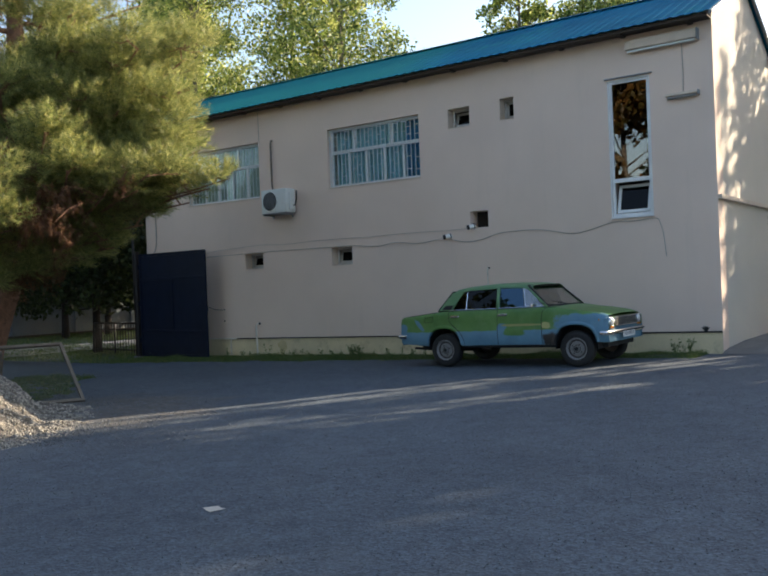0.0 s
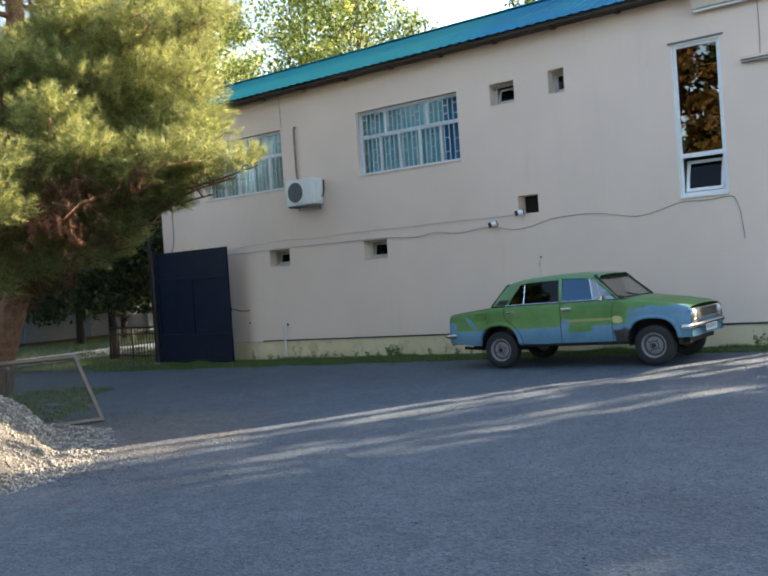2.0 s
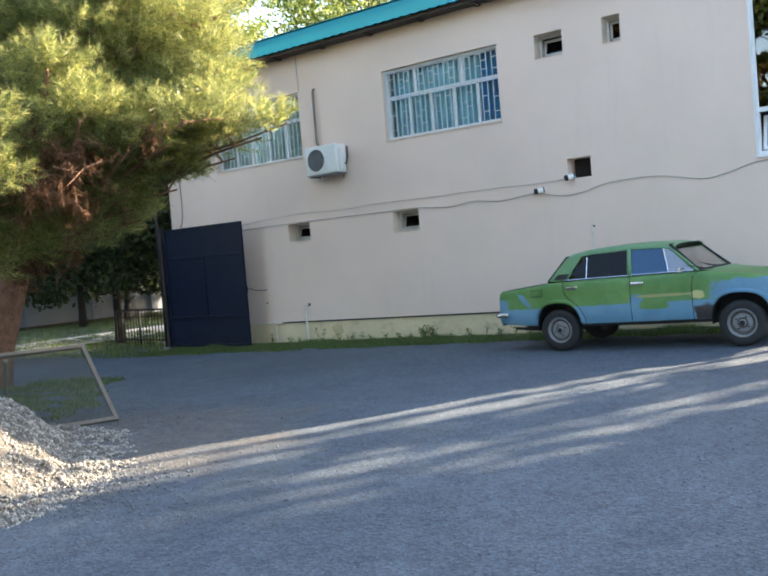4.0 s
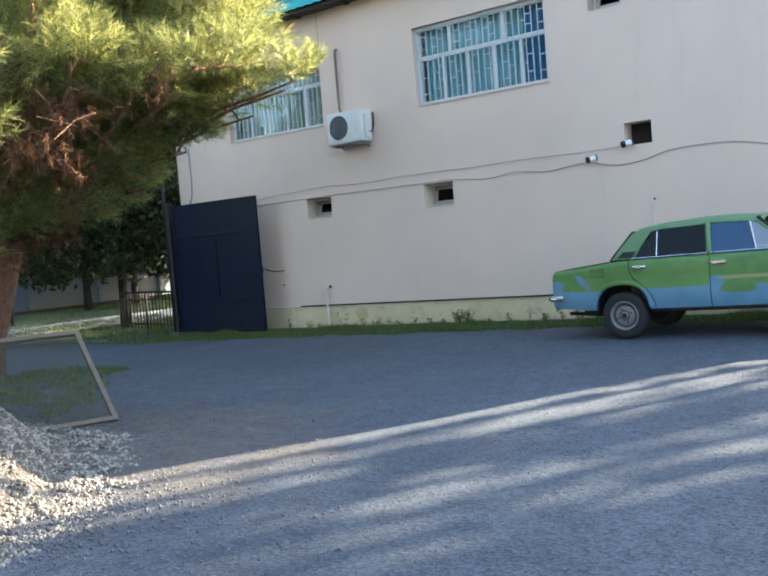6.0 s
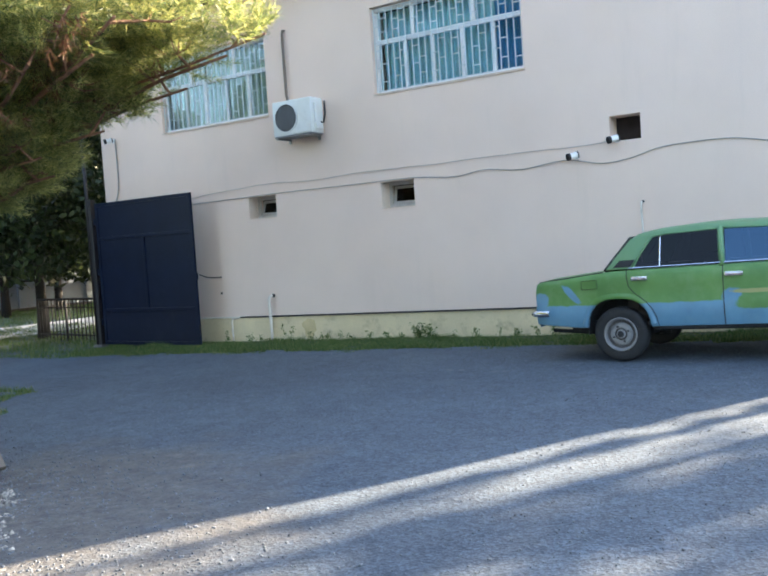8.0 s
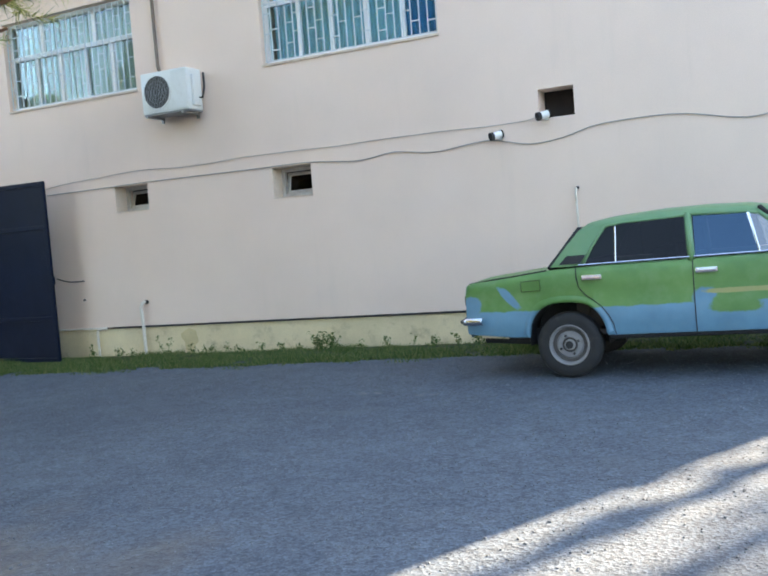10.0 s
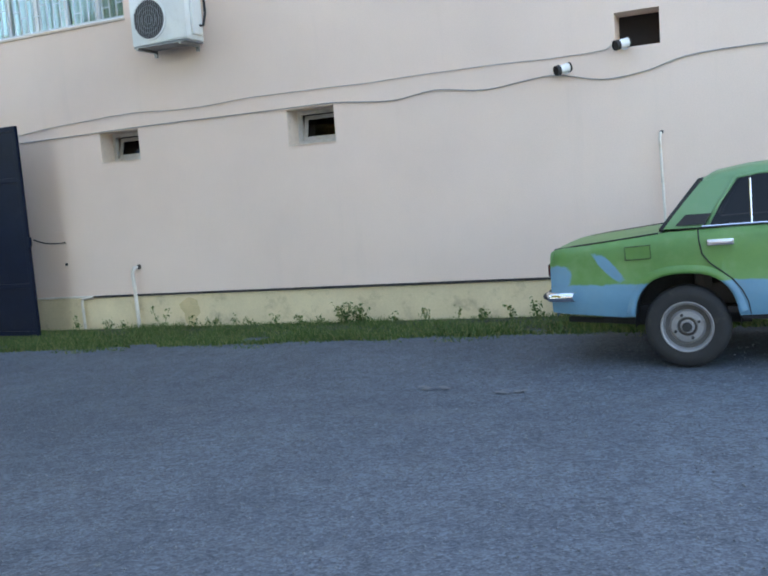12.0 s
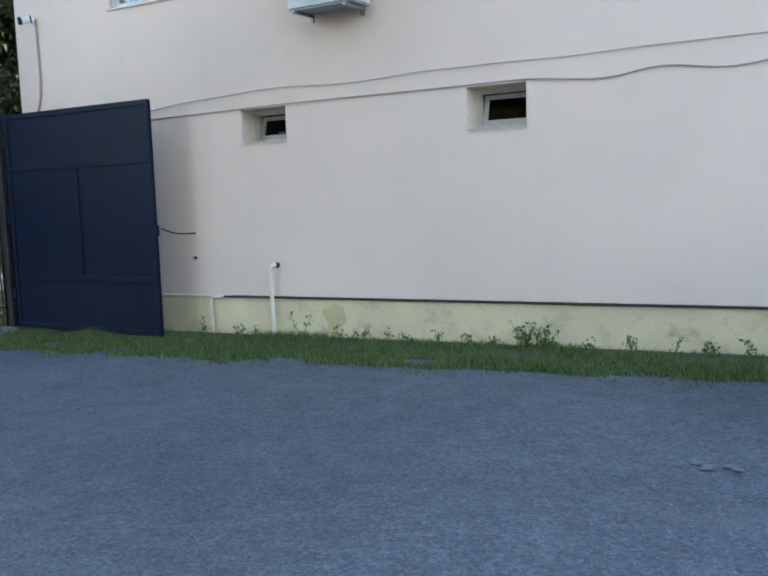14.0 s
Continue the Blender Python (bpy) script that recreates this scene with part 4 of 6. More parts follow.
pipe_thing("plinth_cable", "black cable pipe running along the plinth", [(x, YF - 0.035, line_z(x) + 0.012) for x in [-13.85 + 0.5 * i for i in range(24)]], 0.014, M_BLACK)
pipe_thing("plinth_trunking", "thin white trunking on the plinth beside the gate", [(x, YF - 0.032, line_z(x) + 0.014) for x in (-16.9, -16.0, -15.0, -13.75)], 0.014, M_PIPE)


def wall_cable(label, pts, r=0.0055, material=None):
    p = [Vector(q) for q in pts]
    fine = []
    for i in range(len(p) - 1):
        a, b, c, d = p[max(0, i - 1)], p[i], p[i + 1], p[min(len(p) - 1, i + 2)]
        for u in (0.0, 0.25, 0.5, 0.75):
            fine.append(0.5 * (2 * b + (c - a) * u + (2 * a - 5 * b + 4 * c - d) * u * u + (3 * b - a - 3 * c + d) * u ** 3))
    c = Geo().tube(fine + [p[-1]], r, 6)
    return tagged(part("wall_cable", c, material or M_CABLE, smooth=True), label, "cable")


def wavy(a, b, n, amp, seed):
    rnd = random.Random(seed)
    return [(a[0] + (b[0] - a[0]) * i / n, YF - 0.012, a[1] + (b[1] - a[1]) * i / n + rnd.uniform(-amp, amp)) for i in range(n + 1)]


wall_cable("thin grey cable drooping across the facade", wavy((-14.9, 2.46), (-13.66, 2.54), 3, 0.012, 1) + wavy((-13.3, 2.54), (-7.3, 2.56), 12, 0.016, 2) + [(-7.2, YF - 0.02, 2.60)], 0.0042, M_THINCABLE)
wall_cable("wavy grey cable running the length of the facade",
           [(x, YF - 0.012, z) for x, z in ((-14.85, 2.36), (-13.56, 2.375), (-12.83, 2.385), (-11.92, 2.385), (-10.84, 2.385), (-10.19, 2.385), (-9.5, 2.33), (-9.0, 2.385), (-8.45, 2.325), (-7.8, 2.385),
                                            (-7.3, 2.29), (-6.9, 2.32), (-6.55, 2.41), (-6.1, 2.435), (-5.6, 2.42), (-5.0, 2.305), (-4.6, 2.36), (-4.2, 2.46), (-3.8, 2.45), (-3.42, 2.475), (-3.34, 2.38), (-3.29, 2.2), (-3.25, 1.79))], 0.0062)
wall_cable("thin cable hanging below the gable lamp", [(-2.86, YF - 0.012, 5.44), (-2.85, YF - 0.012, 5.0), (-2.86, YF - 0.012, 4.61)], 0.006)
wall_cable("thin cable from the eave to the window", [(-12.90, YF - 0.008, 5.75), (-12.89, YF - 0.008, 5.04)], 0.006)
wall_cable("short black cable hooked beside the gate", [(-14.46, 15.66, 1.10), (-14.42, 15.82, 1.04), (-14.32, YF - 0.02, 1.025), (-14.28, YF - 0.01, 1.035), (-14.26, YF - 0.01, 1.02)], 0.009, M_BLACK)
wall_cable("cable conduit beside the gate column", [(-16.74, YF - 0.012, 3.75), (-16.73, YF - 0.012, 3.1), (-16.76, YF - 0.012, 2.75), (-16.85, YF - 0.02, 2.55)], 0.014)
tagged(part("wall_bolt", Geo().tube([(-14.28, YF - 0.02, 0.745), (-14.28, YF - 0.001, 0.745)], 0.018, 8), M_BLACK), "small black bolt in the facade", "bolt")


def bullet_camera(at, way, label):
    """Security camera; at is on the wall, way the direction it looks."""
    c = thing("security_camera", label, "security camera", group="security cameras on the facade")
    f = Vector(way).normalized()
    b = Vector(at) + Vector((0, -0.13, 0))
    part("mount", Geo().tube([at, Vector(at) + Vector((0, -0.02, 0))], 0.045, 12).tube([Vector(at), b + Vector((0, 0, 0.02))], 0.016, 8), M_WHITE, c)
    part("body", Geo().lathe([(0.001, -0.075), (0.038, -0.075), (0.043, -0.065), (0.043, 0.065), (0.038, 0.07)], b, f, 20), M_WHITE, c, "white metal body", smooth="edges")
    part("hood", Geo().lathe([(0.048, 0.045), (0.048, 0.085), (0.042, 0.085)], b, f, 20), M_BLACK, c, "black hood")
    part("lens", Geo().lathe([(0.043, 0.071), (0.018, 0.073), (0.016, 0.068), (0.001, 0.068)], b, f, 20), M_DARK, c, "dark lens face")
    part("collar", Geo().lathe([(0.047, -0.072), (0.047, -0.052)], b, f, 20), M_BLACK, c)


bullet_camera((-7.64, YF - 0.002, 2.42), (-0.72, -0.68, -0.22), "white bullet security camera on the facade")
bullet_camera((-7.08, YF - 0.002, 2.58), (-0.72, -0.68, -0.22), "white bullet security camera below a square hole")
bullet_camera((-16.78, YF - 0.002, 3.72), (-0.5, -0.8, -0.2), "small dark security camera above the gate column")


def strip_light(label, x0, x1, z0, z1, deep, lens):
    s = thing("strip_light", label, "wall lamp")
    part("housing", Geo().box(x0, x1, YF - deep, YF - 0.003, z0 + 0.05, z1), M_REVEAL, s, bevel=0.012)
    part("end_cap", Geo().box(x1 + 0.002, x1 + 0.02, YF - deep - 0.01, YF - 0.003, z0 + 0.02, z1), M_GREYPLASTIC, s)
    part("tube", Geo().tube([(x0 + 0.03, YF - deep * 0.7, z0 + 0.02), (x1 - 0.03, YF - deep * 0.7, z0 + 0.02)], 0.022, 10), lens, s)


strip_light("beige fluorescent strip lamp under the eave", -3.82, -2.58, 5.43, 5.64, 0.14, M_AC)
strip_light("small weathered strip lamp on the facade", -3.15, -2.60, 4.50, 4.60, 0.09, M_STEEL)
crown = Geo()
for k in range(5):
    a = -0.9 + 0.45 * k
    crown.tube([(-2.62, YF - 0.03, 0.485), (-2.62 + 0.085 * math.sin(a), YF - 0.05, 0.50 + 0.075 * math.cos(a))], [0.02, 0.006], 6)
tagged(part("iron_hook", crown, M_BLACK), "small black iron hook near the facade corner", "hook")


# ---- the gate ----
def gate():
    x0, x1, z0, z1, y = -16.98, -14.48, -0.13, 2.54, 15.60
    g = thing("metal_gate", "dark navy painted steel gate leaf standing open against the facade", "gate")
    fr = Geo()
    for a, b, c, d in ((x0, x1, z0, z0 + 0.06), (x0, x1, z1 - 0.06, z1), (x0, x0 + 0.06, z0 + 0.06, z1 - 0.06), (x1 - 0.06, x1, z0 + 0.06, z1 - 0.06), (x0 + 0.06, x1 - 0.06, 1.84, 1.90), (x0 + 0.06, x1 - 0.06, 0.49, 0.55)):
        fr.box(a, b, y - 0.025, y + 0.025, c, d)
    fr.box(-15.76, -15.70, y - 0.025, y + 0.025, 0.55, 1.84)
    part("gate_frame", fr, M_GATE, g, bevel=0.005)
    for a, b, c, d in ((x0 + 0.06, x1 - 0.06, 1.90, z1 - 0.06), (x0 + 0.06, -15.76, 0.55, 1.84), (-15.70, x1 - 0.06, 0.55, 1.84), (x0 + 0.06, x1 - 0.06, z0 + 0.06, 0.49)):
        n = 14
        rows = [[(a + (b - a) * i / n, y - 0.006 + 0.006 * noise.noise(Vector((a + i * 0.4, zz * 2, 3))), zz) for i in range(n + 1)] for zz in [c + (d - c) * j / 8 for j in range(9)]]
        part("panel", Geo().grid(rows).grid([[(p[0], p[1] + 0.004, p[2]) for p in r] for r in rows]), M_GATE, g, smooth=True)
    for z in (0.3, 1.25, 2.2):
        part("hinge", Geo().tube([(x0 - 0.03, y - 0.02, z - 0.06), (x0 - 0.03, y - 0.02, z + 0.06)], 0.024, 10), M_GATE, g)
    part("latch", Geo().box(x1 - 0.002, x1 + 0.03, y - 0.03, y + 0.02, 1.02, 1.14), M_GATE, g, bevel=0.006)
    p = thing("gate_post", "dark brown steel gate column with a tall thin pole", "post")
    part("column", Geo().box(-17.13, -17.045, y - 0.06, y + 0.05, gz(-17.2) - 0.1, 2.62), M_POST, p, bevel=0.008)
    part("pole", Geo().tube([(-17.185, y - 0.02, gz(-17) - 0.1), (-17.19, y - 0.02, 2.5), (-17.20, y - 0.02, 4.4)], 0.034, 10), M_POST, p, smooth=True)
    part("footing", Geo().box(-17.26, -17.03, y - 0.09, y + 0.07, gz(-17) - 0.1, gz(-17) + 0.07), M_PAVE, p, "grey concrete footing", bevel=0.02)


gate()


# ---- the car: x forwards from the rear axle, y across, z up from the ground ----
def lerp_table(table, x):
    for (a, p), (b, q) in zip(table, table[1:]):
        if x <= b:
            f = max(0.0, (x - a) / (b - a))
            return p + (q - p) * f
    return table[-1][1]


def ramp01(v, a, b):
    return max(0.0, min(1.0, (v - a) / (b - a)))


def shape_body(root, wanted):
    """Lower the roof, boot and bonnet lines a little, rake the windscreen and shorten the nose."""
    for ob in [o for c in root.children if wanted(c) for o in (c, *c.children)]:
        for v in ob.data.vertices:
            x, y, z = v.co
            low = ramp01(z, 0.62, 0.92)
            drop = 0.048 * ramp01(z, 0.62, 1.38) + low * (0.035 * ramp01(-x, 0.1, 0.93) + 0.06 * ramp01(x, 1.95, 3.05))
            rake = 0.085 * ramp01(x, 1.28, 1.45) * ramp01(z, 0.90, 0.98) * (1 - ramp01(x, 2.0, 2.3))
            nose = 0.32 * max(0.0, x - 2.80) + (0.04 * ramp01(x, 2.8, 3.0))
            v.co = (x + rake - nose, y, z - drop)


def make_car():
    base = 2.424
    top = [(-0.93, 0.905), (-0.89, 0.928), (-0.5, 0.948), (-0.12, 0.972), (0.2, 0.985), (1.8, 0.99), (1.98, 0.985), (2.5, 0.95), (2.95, 0.885), (3.06, 0.86), (3.10, 0.82)]
    wide = [(-0.93, 0.735), (-0.86, 0.765), (-0.4, 0.79), (0.4, 0.805), (1.8, 0.805), (2.6, 0.79), (2.98, 0.765), (3.10, 0.75)]
    car = thing("parked_car", "old small sedan, patchy green over blue paint, parked beside the facade", "car")

    def sill(x):
        z = 0.355 if -0.3 < x < 2.75 else (0.36 + 0.04 * max(0.0, (-0.45 - x) / 0.45) if x < 0 else 0.38)
        for c, r in ((0.0, 0.345), (base, 0.355)):
            d = abs(x - c)
            if d < r:
                z = max(z, 0.285 + r * (1 - (d / r) ** 2.6) ** (1 / 2.6) * 1.10)
        return z

    xs = sorted({round(-0.93 + 4.03 * i / 90, 4) for i in range(91)} | {round(c + s * 0.35 * math.sin(k * math.pi / 16), 4) for c in (0, base) for s in (-1, 1) for k in range(9)})

    def section(x, s):
        w, zt, zb = lerp_table(wide, x), lerp_table(top, x), sill(x)
        pts = [(w - 0.055, zb), (w - 0.012, zb + 0.012)]
        for f, dw, zc in ((0.20, 0.0, 0.45), (0.34, 0.006, 0.600), (0.40, -0.004, 0.622), (0.66, -0.010, 0.79), (0.88, -0.026, zt - 0.07)):
            pts.append((w + dw, max(zc, zb + 0.012 + 0.02 * f)))
        pts += [(w - 0.048, zt - 0.022), (w - 0.075, zt - 0.006)]
        return [(x, s * a, z) for a, z in pts]

    rows = {s: [section(x, s) for x in xs] for s in (-1, 1)}
    # side skins, split into wings and doors
    bounds = [(-0.93, 0.36, "rear_wing"), (0.36, 1.06, "rear_door"), (1.06, 1.86, "front_door"), (1.86, 3.10, "front_wing")]
    snap = lambda v: min(xs, key=lambda q: abs(q - v))
    for s in (-1, 1):
        for a, b, name in bounds:
            picked = [r for x, r in zip(xs, rows[s]) if snap(a) <= x <= snap(b)]
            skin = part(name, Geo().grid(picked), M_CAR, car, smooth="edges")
            if name.endswith("door"):
                hx = a - 0.19 if name == "rear_door" else a + 0.03
                y = s * 0.807
                part("door_handle", Geo().box(hx, hx + 0.15, y - s * 0.02, y + s * 0.022, 0.868, 0.892).box(hx - 0.01, hx + 0.16, y - s * 0.02, y + s * 0.004, 0.858, 0.902), M_CHROME, skin, "chrome door handle", bevel=0.006)
    for s in (-1, 1):
        for x in (0.36, 1.06, 1.86):
            pts = [(px, py + s * 0.0015, pz) for px, py, pz in section(x, s)]
            if x == 0.36:
                edge = [(0.98, 0.105), (0.90, 0.108), (0.80, 0.125), (0.73, 0.175), (0.68, 0.235), (0.62, 0.305), (0.54, 0.365), (0.46, 0.400), (0.37, 0.415)]
                pts = [(px, s * (lerp_table([(0.30, 0.778), (0.45, 0.803), (0.61, 0.808), (0.79, 0.794), (0.915, 0.778), (0.99, 0.755)], pz) + 0.0015), pz) for pz, px in edge]
            part("door_seam", Geo().tube(pts, 0.0045, 5), M_BLACK, car, "dark door gap")
        part("sill_seam", Geo().tube([(x, s * (lerp_table(wide, x) - 0.028), sill(x) + 0.03) for x in (0.42, 1.0, 1.5, 1.86)], 0.0045, 5), M_BLACK, car)
        part("boot_seam", Geo().tube([(x, s * (lerp_table(wide, x) - 0.072), lerp_table(top, x) - 0.003) for x in (-0.90, -0.7, -0.5, -0.3, -0.16)], 0.006, 5), M_BLACK, car, "dark gap round the boot lid")
        for c, r in ((0.0, 0.345), (base, 0.355)):
            arc = [(c + r * math.cos(math.pi * k / 20)) for k in range(21)]
            keep = [x for x in arc if abs(x - c) < r * 0.995]
            flange = [[(c + (x - c) * g1, s * (lerp_table(wide, x) + out), 0.285 + (sill(x) - 0.285) * g1) for x in keep] for g1, out in ((1.0, -0.03), (1.0, 0.012), (1.05, 0.016), (1.11, 0.010), (1.16, -0.006))]
            part("arch_lip", Geo().grid(flange), M_CAR, car, "painted wheel arch flange", smooth=True)
    # bonnet, boot lid, nose and tail
    def deck(a, b, crown):
        out = []
        for x in [a + (b - a) * i / 14 for i in range(15)]:
            w, zt = lerp_table(wide, x) - 0.075, lerp_table(top, x) - 0.006
            out.append([(x, w * u, zt + crown * (1 - u * u)) for u in (-1, -0.93, -0.6, -0.2, 0.2, 0.6, 0.93, 1)])
        return Geo().grid(out)
    part("bonnet", deck(1.98, 3.06, 0.03), M_CAR, car, smooth=True)
    part("boot_lid", deck(-0.93, -0.14, 0.02), M_CAR, car, smooth=True)
    part("scuttle", Geo().grid([[(x, y, z) for y in (-0.73, 0.0, 0.73)] for x, z in ((1.80, 0.998), (1.99, 0.992))]), M_CAR, car)
    part("parcel_shelf", Geo().box(-0.16, 0.25, -0.7, 0.7, 0.90, 0.94), M_SEAT, car)
    for x, name, z0 in ((-0.931, "tail_panel", 0.38), (3.085, "nose_panel", 0.38)):
        w = lerp_table(wide, x) - 0.002
        zt = lerp_table(top, x)
        sgn = -1 if x < 0 else 1
        part(name, Geo().grid([[(x - sgn * 0.03 * abs(u), w * u, z) for u in (-1, -0.6, 0, 0.6, 1)] for z in (z0, 0.6, zt - 0.01)]), M_CAR, car)
    # roof and pillars
    yb, yr = 0.735, 0.585
    line = [(0.12, 1.325), (0.20, 1.372), (0.40, 1.402), (0.8, 1.424), (1.15, 1.424), (1.42, 1.405), (1.56, 1.375)]
    roof = []
    for x, z in line:
        roof.append([(x, yr * u * (1.02 if 0.3 < x < 1.5 else 0.99), z + dz) for u, dz in ((-1.045, -0.062), (-1.03, -0.035), (-0.93, -0.006), (-0.6, 0.008), (0, 0.016), (0.6, 0.008), (0.93, -0.006), (1.03, -0.035), (1.045, -0.062))])
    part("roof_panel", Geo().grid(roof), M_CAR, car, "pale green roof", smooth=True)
    for s in (-1, 1):
        low = lambda x: (x, s * yb, 0.988)
        high = lambda x: (x, s * yr * 1.045, lerp_table(line, x) - 0.06)
        # broad rear pillar
        p = Geo()
        out = [[(-0.14, s * 0.70, 0.99), low(-0.02), low(0.13)], [(-0.02, s * 0.665, 1.13), (0.10, s * 0.688, 1.14), (0.235, s * 0.682, 1.15)], [(0.115, s * 0.60, 1.315), (0.20, s * yr * 1.045, 1.325), high(0.36)]]
        p.grid(out).grid([[(x, y - s * 0.03, z) for x, y, z in r] for r in out])
        part("rear_pillar", p, M_CAR, car, smooth=True)
        part("vent_grille", Geo().add([(-0.045, s * 0.734, 1.008), (0.145, s * 0.744, 1.010), (0.192, s * 0.722, 1.085), (0.025, s * 0.712, 1.085)], [(0, 1, 2, 3)]), M_BLACK, car, "black air outlet on the rear pillar")
        for a, b, w in (((1.05, s * yb, 0.96), (1.03, s * yr * 1.04, lerp_table(line, 1.03) - 0.05), 0.030), ((1.86, s * 0.725, 0.988), (1.47, s * yr * 1.02, 1.345), 0.022)):
            part("pillar", Geo().tube([a, ((a[0] + b[0]) / 2, (a[1] + b[1]) / 2 + s * 0.012, (a[2] + b[2]) / 2), b], w, 8), M_CAR, car, smooth=True)
        trim = Geo().tube([(0.13, s * (yb + 0.012), 0.994), (1.04, s * (yb + 0.012), 0.998)], 0.008, 6).tube([(1.07, s * (yb + 0.012), 0.998), (1.84, s * (yb + 0.006), 1.0)], 0.008, 6)
        trim.tube([(0.44, s * yb, 0.99), (0.44, s * (yr + 0.05), 1.31)], 0.007, 6).tube([(1.48, s * (yb - 0.003), 0.99), (1.42, s * (yr + 0.035), 1.335)], 0.009, 6)
        part("window_trim", trim, M_CHROME, car, "thin chrome window strips")
        frame_bar = Geo().tube([(0.16, s * yb, 0.99), (0.245, s * 0.676, 1.16), (0.355, s * 0.622, 1.325), (0.5, s * 0.615, 1.345), (1.02, s * 0.612, 1.36)], 0.014, 6).tube([(1.07, s * 0.612, 1.36), (1.40, s * 0.612, 1.345), (1.50, s * 0.615, 1.32), (1.83, s * 0.725, 0.99)], 0.014, 6)
        part("window_surround", frame_bar, M_CAR, car, smooth=True)
        for pts in (((0.14, yb - 0.004, 0.988), (0.435, yb - 0.004, 0.988), (0.435, 0.622, 1.34), (0.365, 0.622, 1.325)), ((0.445, yb - 0.004, 0.988), (1.03, yb - 0.004, 0.988), (1.02, 0.612, 1.36), (0.445, 0.622, 1.34)),
                    ((1.08, yb - 0.004, 0.988), (1.475, yb - 0.004, 0.988), (1.415, 0.615, 1.345), (1.07, 0.612, 1.36)), ((1.485, yb - 0.004, 0.988), (1.83, yb - 0.01, 0.99), (1.50, 0.615, 1.325), (1.425, 0.613, 1.34))):
            pane = Geo().add([(x, s * y, z) for x, y, z in pts], [tuple(range(len(pts)))])
            part("side_window", pane, M_CARTINT if pts[0][0] < 1.0 else (M_DOORGLASS if pts[0][0] < 1.3 else M_CARGLASS), car, "dark side glass").visible_shadow = False
    ws = Geo().grid([[(x, y * u, z) for u in (-1, -0.5, 0, 0.5, 1)] for x, y, z in ((1.86, 0.70, 1.0), (1.68, 0.645, 1.18), (1.50, 0.585, 1.365))])
    part("windscreen", ws, M_CARGLASS, car, smooth=True).visible_shadow = False
    rs = Geo().grid([[(x, y * u, z) for u in (-1, -0.5, 0, 0.5, 1)] for x, y, z in ((-0.135, 0.68, 0.988), (-0.02, 0.64, 1.14), (0.115, 0.585, 1.318))])
    part("rear_window", rs, M_CARGLASS, car, smooth=True).visible_shadow = False
    for pts in (((1.865, -0.71, 1.0), (1.495, -0.60, 1.372), (1.495, 0.60, 1.372), (1.865, 0.71, 1.0), (1.865, -0.71, 1.0)), ((-0.14, -0.69, 0.988), (0.12, -0.595, 1.322), (0.12, 0.595, 1.322), (-0.14, 0.69, 0.988), (-0.14, -0.69, 0.988))):
        part("window_rubber", Geo().tube(pts, 0.02, 6), M_BLACK, car, "black rubber round the screen")
    for y in (-0.45, 0.15):
        part("wiper", Geo().tube([(1.93, y + 0.1, 0.99), (1.87, y + 0.05, 1.005), (1.80, y - 0.36, 1.06)], 0.008, 5).tube([(1.84, y - 0.05, 1.02), (1.765, y - 0.5, 1.09)], 0.006, 5), M_BLACK, car)
    part("door_mirror", Geo().box(1.66, 1.70, -0.92, -0.78, 0.985, 1.06), M_CHROME, car, "small chrome door mirror", bevel=0.01)
    # interior
    part("cabin_floor", Geo().box(-0.1, 1.95, -0.7, 0.7, 0.37, 0.41), M_SEAT, car)
    part("dashboard", Geo().box(1.62, 1.84, -0.68, 0.68, 0.72, 0.95), M_SEAT, car, bevel=0.03)
    part("steering_wheel", Geo().lathe([(0.19, -0.008), (0.2, 0.0), (0.19, 0.008)], (1.5, 0.34, 0.93), (-0.85, 0, 0.5), 24), M_BLACK, car)
    for y in (-0.36, 0.36):
        part("front_seat", Geo().box(0.85, 1.30, y - 0.24, y + 0.24, 0.42, 0.58).box(0.72, 0.86, y - 0.24, y + 0.24, 0.50, 1.10), M_SEAT, car, bevel=0.05, smooth=True)
    part("rear_seat", Geo().box(0.15, 0.60, -0.64, 0.64, 0.42, 0.58).box(0.05, 0.18, -0.64, 0.64, 0.5, 1.02), M_SEAT, car, bevel=0.05, smooth=True)
    # bumpers, grille, lamps, plate
    for x, s in ((-0.995, -1), (3.15, 1)):
        w = 0.80
        bar = Geo()
        us = [k / 10 for k in range(-10, 11)]
        rows2 = [[(x - s * (0.012 * q + 0.05 * abs(u) ** 8), w * u, 0.53 + dz) for u in us] for q, dz in ((1.5, -0.034), (0, -0.022), (-0.6, 0.0), (0, 0.022), (1.5, 0.034))]
        part("bumper", bar.grid(rows2), M_CHROME, car, "dull chrome bumper", smooth=True)
        part("bumper_strip", Geo().tube([(x + s * 0.012 - s * 0.05 * abs(u) ** 8, w * u, 0.53) for u in us], 0.014, 6), M_BLACK, car)
        for e in (-1, 1):
            bend = [(x - s * 0.035, 0.775), (x - s * 0.055, 0.815), (x - s * 0.09, 0.835), (x - s * 0.15, 0.842), (x - s * 0.24, 0.838)]
            part("bumper_end", Geo().grid([[(px - 0.012 * q * s, e * (py - 0.014 * q), 0.53 + dz) for px, py in bend] for q, dz in ((1.8, -0.034), (0.3, -0.024), (-0.4, 0.0), (0.3, 0.024), (1.8, 0.034))]), M_CHROME, car, "chrome wrap-round bumper end", smooth=True)
